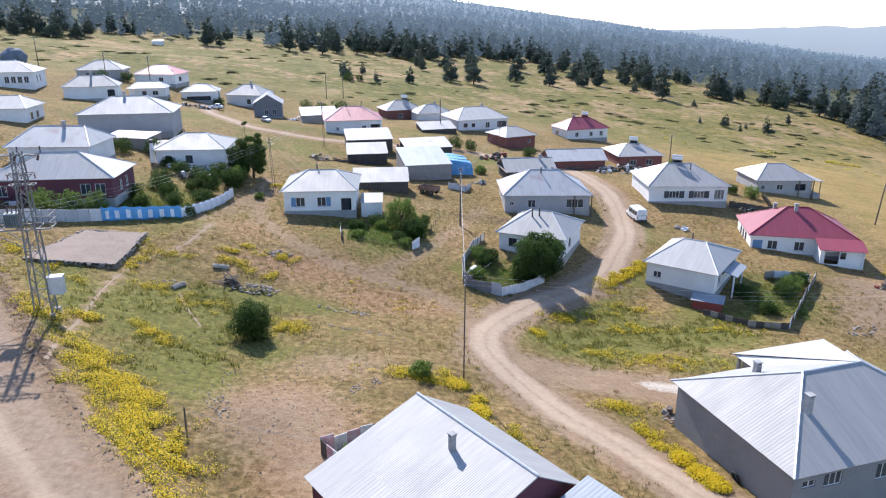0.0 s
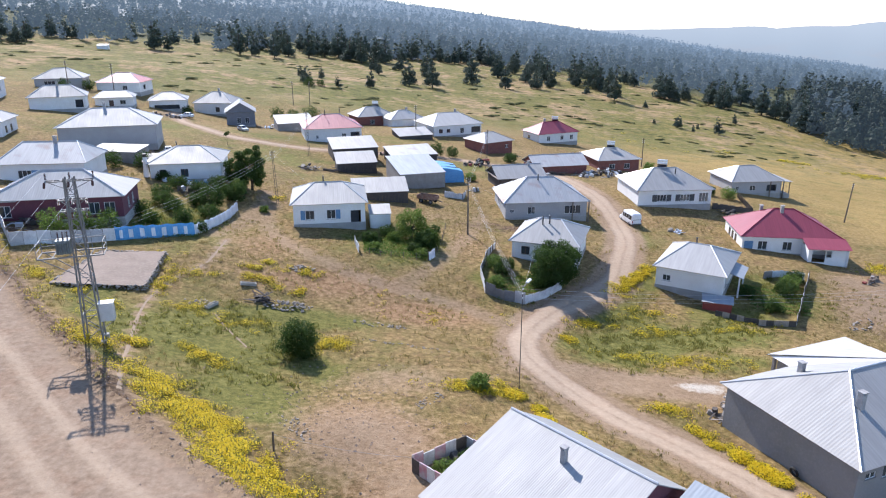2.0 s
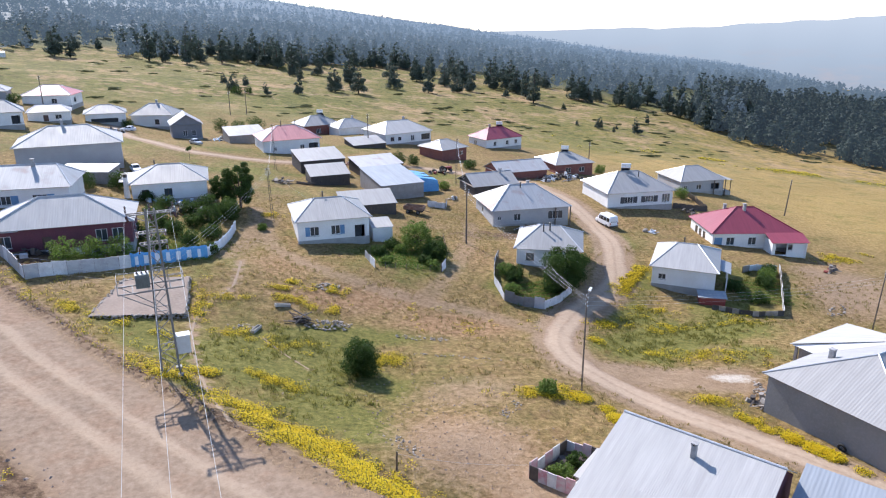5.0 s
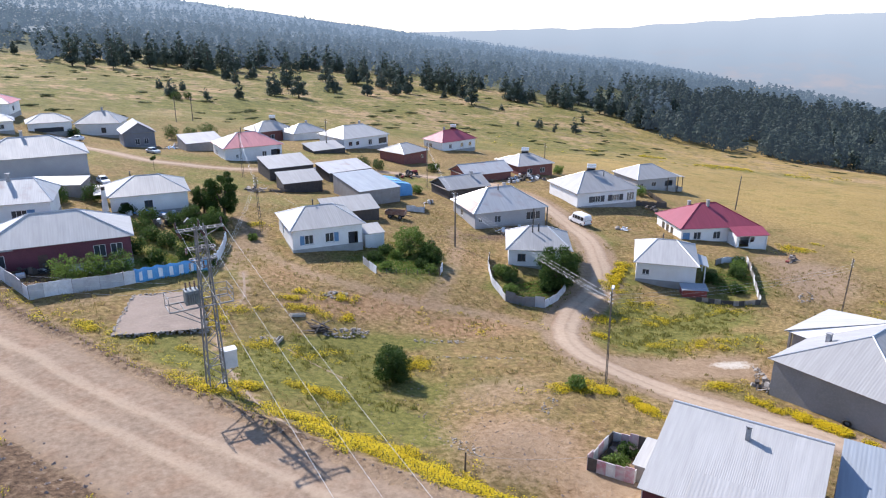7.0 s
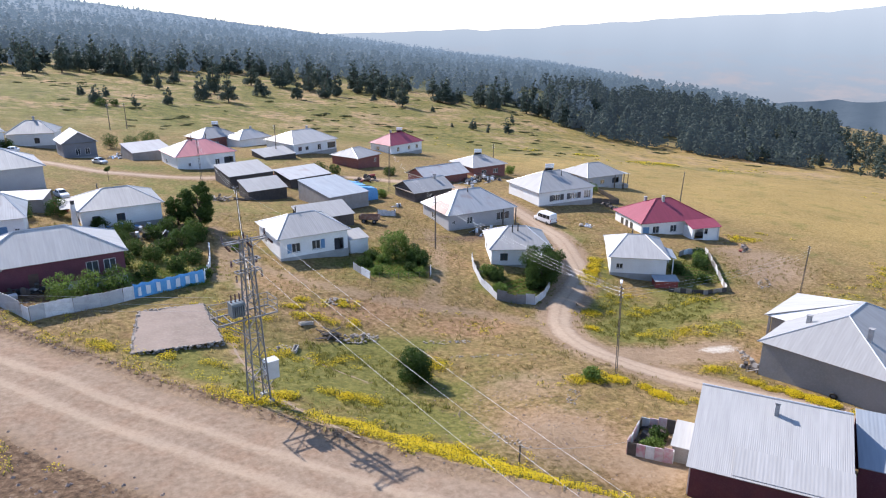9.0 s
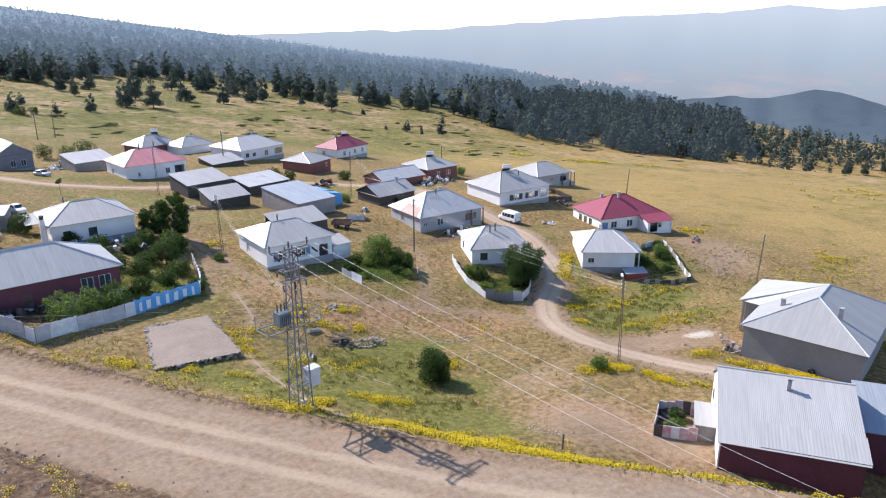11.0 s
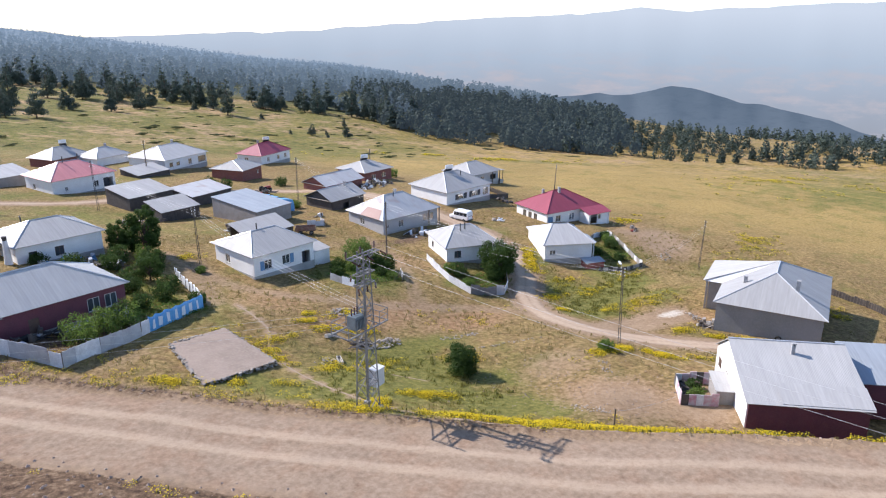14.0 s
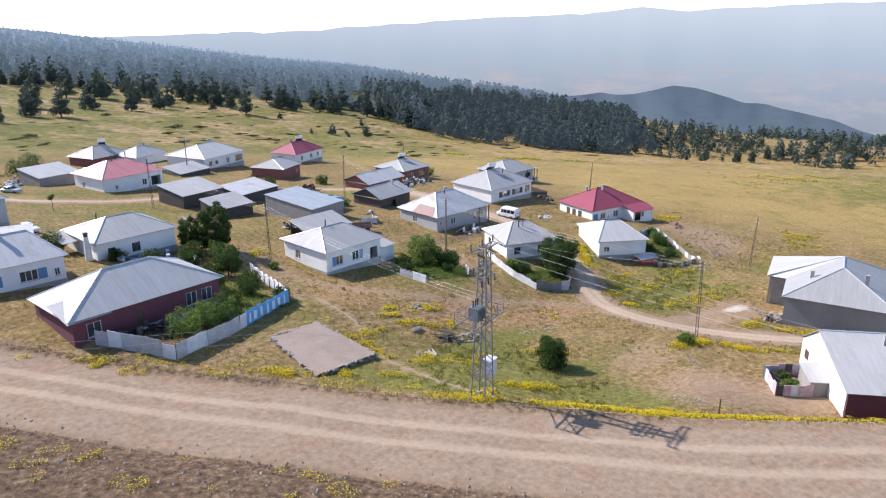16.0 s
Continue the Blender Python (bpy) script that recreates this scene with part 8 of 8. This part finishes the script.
# ---- flowers and grass ----
def scatter(name, label, places, blades, mats, kind="stuff"):
    """Small plants as one mesh: upright leaf faces with a head of flowers where the second material is given."""
    rng = np.random.default_rng(len(name))
    n = len(places)
    p = np.array(places)
    z = land(p[:, 0], p[:, 1]) + road_cut(p[:, 0], p[:, 1])
    faces_v, mat_ids = [], []
    for low, high, wide, leaf, count, mid in blades:
        a, rr = rng.uniform(0, math.tau, (n, count)), np.sqrt(rng.random((n, count))) * wide
        s = p[:, 2:3]
        cx, cy = p[:, 0:1] + rr * np.cos(a) * s, p[:, 1:2] + rr * np.sin(a) * s
        cz = z[:, None] + (low + (high - low) * rng.random((n, count))) * s * (1 - 0.4 * (rr / max(wide, 1e-3)) ** 2)
        t = rng.uniform(0, math.tau, (n, count))
        tilt = rng.uniform(-0.5, 0.5, (n, count)) if mid == 0 else rng.uniform(0.9, 2.2, (n, count))
        ux, uy = np.cos(t), np.sin(t)
        hw = leaf * s * (0.6 + 0.8 * rng.random((n, count)))
        up = np.stack([-uy * np.sin(tilt), ux * np.sin(tilt), np.cos(tilt)], -1)
        sd = np.stack([ux, uy, np.zeros_like(ux)], -1)
        c = np.stack([cx, cy, cz], -1)
        w = hw[..., None]
        if mid == 0:
            q = np.stack([c - sd * w * 0.5, c + sd * w * 0.5, c + up * w * 2.2 + sd * w * 0.3, c + up * w * 2.2 - sd * w * 0.3], 2)
            q[..., 0:2, 2] = z[:, None, None] - 0.03
        else:
            q = np.stack([c - sd * w * 0.5, c - up * w * 0.5, c + sd * w * 0.5, c + up * w * 0.5], 2)
        faces_v.append(q.reshape(-1, 3))
        mat_ids += [mid] * (n * count)
    v = np.vstack(faces_v)
    me_ = bpy.data.meshes.new(name)
    me_.from_pydata(v.tolist(), [], np.arange(len(v)).reshape(-1, 4).tolist())
    for m in mats:
        me_.materials.append(m)
    me_.polygons.foreach_set("material_index", mat_ids)
    return tagged(new(name, me_), label, "plants", kind=kind)


fr = random.Random(5)
places = []


def sow(n, cx, cy, rx, ry, turn=0.0, size=(0.7, 1.3), clump=0.5):
    c, s = math.cos(radians(turn)), math.sin(radians(turn))
    k = tries = 0
    while k < n and tries < n * 12:
        tries += 1
        u, v = fr.gauss(0, 0.5) * rx, fr.gauss(0, 0.5) * ry
        x, y = cx + u * c - v * s, cy + u * s + v * c
        if noise.noise((x * clump, y * clump, 6)) + 0.5 * noise.noise((x * clump * 0.3, y * clump * 0.3, 2)) < -0.02:
            continue
        places.append((x, y, fr.uniform(*size)))
        k += 1


edge_n = np.stack([-dirs[:, 1], dirs[:, 0]], 1)
for i, (p, q) in enumerate(zip(MAIN_EDGE, edge_n)):
    if not -62 < p[0] < 2:
        continue
    amount = 11 if p[1] < 50 else 1 if p[1] < 57 else (5 if p[1] < 64 else 3)
    for k in range(amount):
        o = abs(fr.gauss(0, 1.0)) * (1.1 if p[1] < 57 else 2.0) + 0.4
        x, y = p + q * o
        if noise.noise((x * 0.35, y * 0.35, 5)) > -0.12:
            places.append((x, y, fr.uniform(0.6, 1.25)))
sow(820, -28.2, 52.8, 7.5, 2.2, -43)
sow(560, -21.3, 44.2, 6.5, 1.9, -48)
sow(54, -38.4, 62.2, 2.6, 1.3)
sow(48, -35.0, 64.0, 2.2, 1.2)
sow(72, -30.5, 64.0, 4.5, 1.5, -20)
sow(36, -49.5, 77.6, 3.4, 1.0, -50)
sow(36, -43.0, 74.0, 5.0, 1.4, -40)
sow(36, -40.0, 86.0, 1.0, 3.0)
sow(48, -37.4, 82.0, 1.2, 5.0)
sow(24, -34.5, 84.7, 2.5, 1.0)
sow(27, -28.2, 88.1, 1.4, 0.8)
sow(18, -25.8, 90.9, 1.4, 0.8)
sow(48, -22.0, 88.2, 2.4, 1.2)
sow(42, -26.4, 85.4, 3.0, 1.2)
sow(30, -22.3, 83.4, 2.5, 1.0)
sow(54, -17.0, 71.0, 2.0, 1.8)
sow(42, -28.0, 73.6, 5.0, 2.0, 0, (0.6, 1.1))
sow(36, -33.0, 75.0, 2.4, 2.0)
sow(42, -7.0, 81.0, 10.0, 3.5, -10, (0.5, 0.9), 0.3)
sow(78, -2.2, 59.2, 4.0, 1.0, -5)
sow(260, 3.2, 55.2, 4.6, 1.0, -62)
sow(380, 20.7, 48.8, 6.5, 0.8, -65)
sow(36, 17.6, 58.8, 3.0, 1.4)
sow(54, 16.3, 81.6, 3.0, 1.8)
sow(30, 11.4, 76.0, 1.0, 1.0)
sow(300, 26.3, 95.2, 6.5, 2.0, 46)
sow(36, 24.0, 79.6, 4.0, 1.8)
sow(42, 19.4, 71.6, 5.0, 2.0, -15)
sow(42, 26.0, 69.2, 5.0, 2.0, -18)
sow(36, 24.8, 85.5, 5.0, 3.0)
sow(30, 34.0, 80.0, 6.0, 2.0, 10)
sow(36, -63.5, 90.5, 5.0, 1.2, -55)
sow(72, 56.0, 69.0, 9.0, 3.0, 25)
sow(96, 78.0, 74.0, 16.0, 5.0, 30, (0.8, 1.5), 0.2)
sow(36, 42.0, 46.0, 4.0, 3.0)
sow(72, 74.0, 104.0, 8.0, 5.0, 0, (0.8, 1.4), 0.2)
sow(42, -80.0, 64.0, 10.0, 4.0, -40, (0.7, 1.4), 0.25)
sow(30, -72.0, 57.0, 8.0, 3.0, -40, (0.7, 1.4), 0.25)
sow(24, -29.0, 121.0, 2.5, 1.5)
sow(210, 150.0, 238.0, 60.0, 14.0, -25, (1.2, 2.2), 0.06)
sow(180, 210.0, 110.0, 50.0, 30.0, 0, (1.2, 2.2), 0.06)
# weeds on the bank across the road
for i, (p, q) in enumerate(zip(MAIN_EDGE, edge_n)):
    if -100 < p[0] < -20:
        for k in range(3):
            x, y = p - q * fr.uniform(13.4, 20.0)
            if noise.noise((x * 0.4, y * 0.4, 15)) > 0.12:
                places.append((x, y, fr.uniform(0.7, 1.4)))
scatter("flowering_weeds", "patches of bright yellow flowering weeds", places, ((0.0, 0.05, 0.6, 0.075, 12, 0), (0.14, 0.36, 0.62, 0.09, 34, 1)), (MAT_WEED, MAT_FLOWER))

tufts, green_tufts = [], []
while len(tufts) < 13000:
    x, y = fr.uniform(-88, 70), fr.uniform(22, 135)
    if y < 60 and x > 30 and fr.random() < 0.5:
        continue
    if noise.noise((x * 0.12, y * 0.12, 1)) + 0.4 * noise.noise((x * 0.5, y * 0.5, 7)) > -0.12 + 1.2 * math.exp(-((x + 12) ** 2 + (y - 51) ** 2) / 110):
        tufts.append((x, y, fr.uniform(0.5, 1.4)))
ta = np.array(tufts)
clear = np.ones(len(ta), bool)
for line, half in ((MAIN_MID, 6.6), (VILLAGE_ROAD, 2.2), (TRACK, 0.9), (FOOTPATH, 0.5), (YARD_WAY, 2.5)):
    clear &= near_line(ta[:, 0], ta[:, 1], line) > half
for cx, cy, hx_, hy_ in [(-19.8, 112.9, 6, 6), (15, 102, 6.5, 6.5), (36, 96, 7, 7), (-43.5, 83, 5.3, 6.4), (32, 52, 11, 10), (0.5, 38, 9, 9), (-56, 101, 9, 5.5), (60, 114, 9, 8), (18.4, 126, 8, 6.3), (47, 138, 8.5, 7.5), (-46, 131, 7, 6), (-11.6, 128, 5, 3)]:
    clear &= (abs(ta[:, 0] - cx) > hx_) | (abs(ta[:, 1] - cy) > hy_)
d_mid, d_edge = near_line(ta[:, 0], ta[:, 1], MAIN_MID), near_line(ta[:, 0], ta[:, 1], MAIN_EDGE)
clear &= ~((d_mid < 14.5) & (d_edge > d_mid + 3))
ta = ta[clear]
gm = np.zeros(len(ta))
for cx, cy, rx, ry, turn, k in ((-24, 58, 9, 5, -45, 0.9), (-26, 71, 11, 8, 0, 0.8), (-37, 70, 8, 8, 0, 0.6), (22, 77, 12, 9, 10, 0.9), (35, 82, 10, 6, 20, 0.7), (-9, 103, 7, 8, 0, 1), (9, 92, 6, 6, 0, 0.9), (46, 90, 8, 7, 0, 0.9), (-44, 104, 10, 10, 0, 0.9), (28, 94, 4, 7, 0, 0.7)):
    gm = np.maximum(gm, k * blob(ta[:, 0], ta[:, 1], cx, cy, rx, ry, turn))
is_green = gm + np.array([0.25 * noise.noise((a, b, 3)) for a, b in ta[:, :2] * 0.4]) > 0.38
scatter("dry_grass", "tufts of dry straw-coloured grass", ta[~is_green].tolist(), ((0.0, 0.05, 0.3, 0.075, 7, 0),), (MAT_DRYGRASS,))
scatter("green_grass", "tufts of green grass and weeds", ta[is_green].tolist() + [(x + fr.gauss(0, 0.4), y + fr.gauss(0, 0.4), s) for x, y, s in ta[is_green].tolist()], ((0.0, 0.06, 0.32, 0.085, 8, 0),), (MAT_WEED,))

# pebbles and clods on the road banks
peb = []
for i, (p, q) in enumerate(zip(MAIN_EDGE, edge_n)):
    if -80 < p[0] < 20:
        for k in range(18):
            o = fr.choice((fr.gauss(-0.1, 0.9), -fr.uniform(11.5, 18.5), -fr.uniform(0.5, 13.5)))
            peb.append((*(p + q * o), fr.uniform(0.04, 0.1) if -11.5 < o < -0.8 else fr.uniform(0.05, 0.13 if o > -5 else 0.24)))
for k in range(500):
    peb.append((fr.gauss(-14, 6), fr.gauss(55, 7), fr.uniform(0.05, 0.16)))
bmv, bmf = [], []
for x, y, s in peb:
    z = ground_at(x, y)
    b0 = len(bmv)
    t = fr.uniform(0, 6.3)
    for k in range(5):
        rr = s * fr.uniform(0.7, 1.2)
        bmv.append((x + rr * math.cos(t + k * 1.257), y + rr * math.sin(t + k * 1.257), z - 0.02))
    bmv.append((x + fr.uniform(-0.3, 0.3) * s, y + fr.uniform(-0.3, 0.3) * s, z + s * fr.uniform(0.5, 0.9)))
    bmf += [(b0 + k, b0 + (k + 1) % 5, b0 + 5) for k in range(5)]
me = bpy.data.meshes.new("pebbles")
me.from_pydata(bmv, [], bmf)
me.materials.append(material("clod_and_pebble", (0.30, 0.22, 0.17), (0.2, 0.14, 0.105), 0.95, 0, 0.5, 3, 0.3, (0.4, 0.34, 0.28)))
tagged(new("pebbles", me), "clods and pebbles along the road banks", "stones", kind="stuff")


# ---- distance ----
def ridge_backdrop(name, label, dist, az0, az1, profile, low, mat, rough, seed, deep=400):
    """A far range of hills as a sloping sheet with folds."""
    bm = bmesh.new()
    rows = []
    n = 160
    for i in range(n + 1):
        az = az0 + (az1 - az0) * i / n
        el = float(np.interp(az, [p[0] for p in profile], [p[1] for p in profile])) + rough * (noise.noise((az * 0.35, seed, 0)) + 0.5 * noise.noise((az * 0.9, seed, 3)))
        top_z = 30 + dist * math.tan(radians(el))
        row = []
        for k in range(13):
            f = k / 12
            d = dist - deep * (1 - f) + 60 * noise.noise((az * 0.5, f * 3, seed + 5))
            row.append(bm.verts.new((d * math.sin(radians(az)) - 20, d * math.cos(radians(az)), low + (top_z - low) * f**1.3)))
        rows.append(row)
    for a, b in zip(rows, rows[1:]):
        for k in range(12):
            bm.faces.new((a[k], a[k + 1], b[k + 1], b[k]))
    bmesh.ops.recalc_face_normals(bm, faces=bm.faces)
    return tagged(part(name, bm, mat, smooth=True), label, "mountains", kind="structure")


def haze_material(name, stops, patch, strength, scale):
    """Far land with haze painted in as glow: tones that change with the height, broken by soft patches, glowing evenly.
    """
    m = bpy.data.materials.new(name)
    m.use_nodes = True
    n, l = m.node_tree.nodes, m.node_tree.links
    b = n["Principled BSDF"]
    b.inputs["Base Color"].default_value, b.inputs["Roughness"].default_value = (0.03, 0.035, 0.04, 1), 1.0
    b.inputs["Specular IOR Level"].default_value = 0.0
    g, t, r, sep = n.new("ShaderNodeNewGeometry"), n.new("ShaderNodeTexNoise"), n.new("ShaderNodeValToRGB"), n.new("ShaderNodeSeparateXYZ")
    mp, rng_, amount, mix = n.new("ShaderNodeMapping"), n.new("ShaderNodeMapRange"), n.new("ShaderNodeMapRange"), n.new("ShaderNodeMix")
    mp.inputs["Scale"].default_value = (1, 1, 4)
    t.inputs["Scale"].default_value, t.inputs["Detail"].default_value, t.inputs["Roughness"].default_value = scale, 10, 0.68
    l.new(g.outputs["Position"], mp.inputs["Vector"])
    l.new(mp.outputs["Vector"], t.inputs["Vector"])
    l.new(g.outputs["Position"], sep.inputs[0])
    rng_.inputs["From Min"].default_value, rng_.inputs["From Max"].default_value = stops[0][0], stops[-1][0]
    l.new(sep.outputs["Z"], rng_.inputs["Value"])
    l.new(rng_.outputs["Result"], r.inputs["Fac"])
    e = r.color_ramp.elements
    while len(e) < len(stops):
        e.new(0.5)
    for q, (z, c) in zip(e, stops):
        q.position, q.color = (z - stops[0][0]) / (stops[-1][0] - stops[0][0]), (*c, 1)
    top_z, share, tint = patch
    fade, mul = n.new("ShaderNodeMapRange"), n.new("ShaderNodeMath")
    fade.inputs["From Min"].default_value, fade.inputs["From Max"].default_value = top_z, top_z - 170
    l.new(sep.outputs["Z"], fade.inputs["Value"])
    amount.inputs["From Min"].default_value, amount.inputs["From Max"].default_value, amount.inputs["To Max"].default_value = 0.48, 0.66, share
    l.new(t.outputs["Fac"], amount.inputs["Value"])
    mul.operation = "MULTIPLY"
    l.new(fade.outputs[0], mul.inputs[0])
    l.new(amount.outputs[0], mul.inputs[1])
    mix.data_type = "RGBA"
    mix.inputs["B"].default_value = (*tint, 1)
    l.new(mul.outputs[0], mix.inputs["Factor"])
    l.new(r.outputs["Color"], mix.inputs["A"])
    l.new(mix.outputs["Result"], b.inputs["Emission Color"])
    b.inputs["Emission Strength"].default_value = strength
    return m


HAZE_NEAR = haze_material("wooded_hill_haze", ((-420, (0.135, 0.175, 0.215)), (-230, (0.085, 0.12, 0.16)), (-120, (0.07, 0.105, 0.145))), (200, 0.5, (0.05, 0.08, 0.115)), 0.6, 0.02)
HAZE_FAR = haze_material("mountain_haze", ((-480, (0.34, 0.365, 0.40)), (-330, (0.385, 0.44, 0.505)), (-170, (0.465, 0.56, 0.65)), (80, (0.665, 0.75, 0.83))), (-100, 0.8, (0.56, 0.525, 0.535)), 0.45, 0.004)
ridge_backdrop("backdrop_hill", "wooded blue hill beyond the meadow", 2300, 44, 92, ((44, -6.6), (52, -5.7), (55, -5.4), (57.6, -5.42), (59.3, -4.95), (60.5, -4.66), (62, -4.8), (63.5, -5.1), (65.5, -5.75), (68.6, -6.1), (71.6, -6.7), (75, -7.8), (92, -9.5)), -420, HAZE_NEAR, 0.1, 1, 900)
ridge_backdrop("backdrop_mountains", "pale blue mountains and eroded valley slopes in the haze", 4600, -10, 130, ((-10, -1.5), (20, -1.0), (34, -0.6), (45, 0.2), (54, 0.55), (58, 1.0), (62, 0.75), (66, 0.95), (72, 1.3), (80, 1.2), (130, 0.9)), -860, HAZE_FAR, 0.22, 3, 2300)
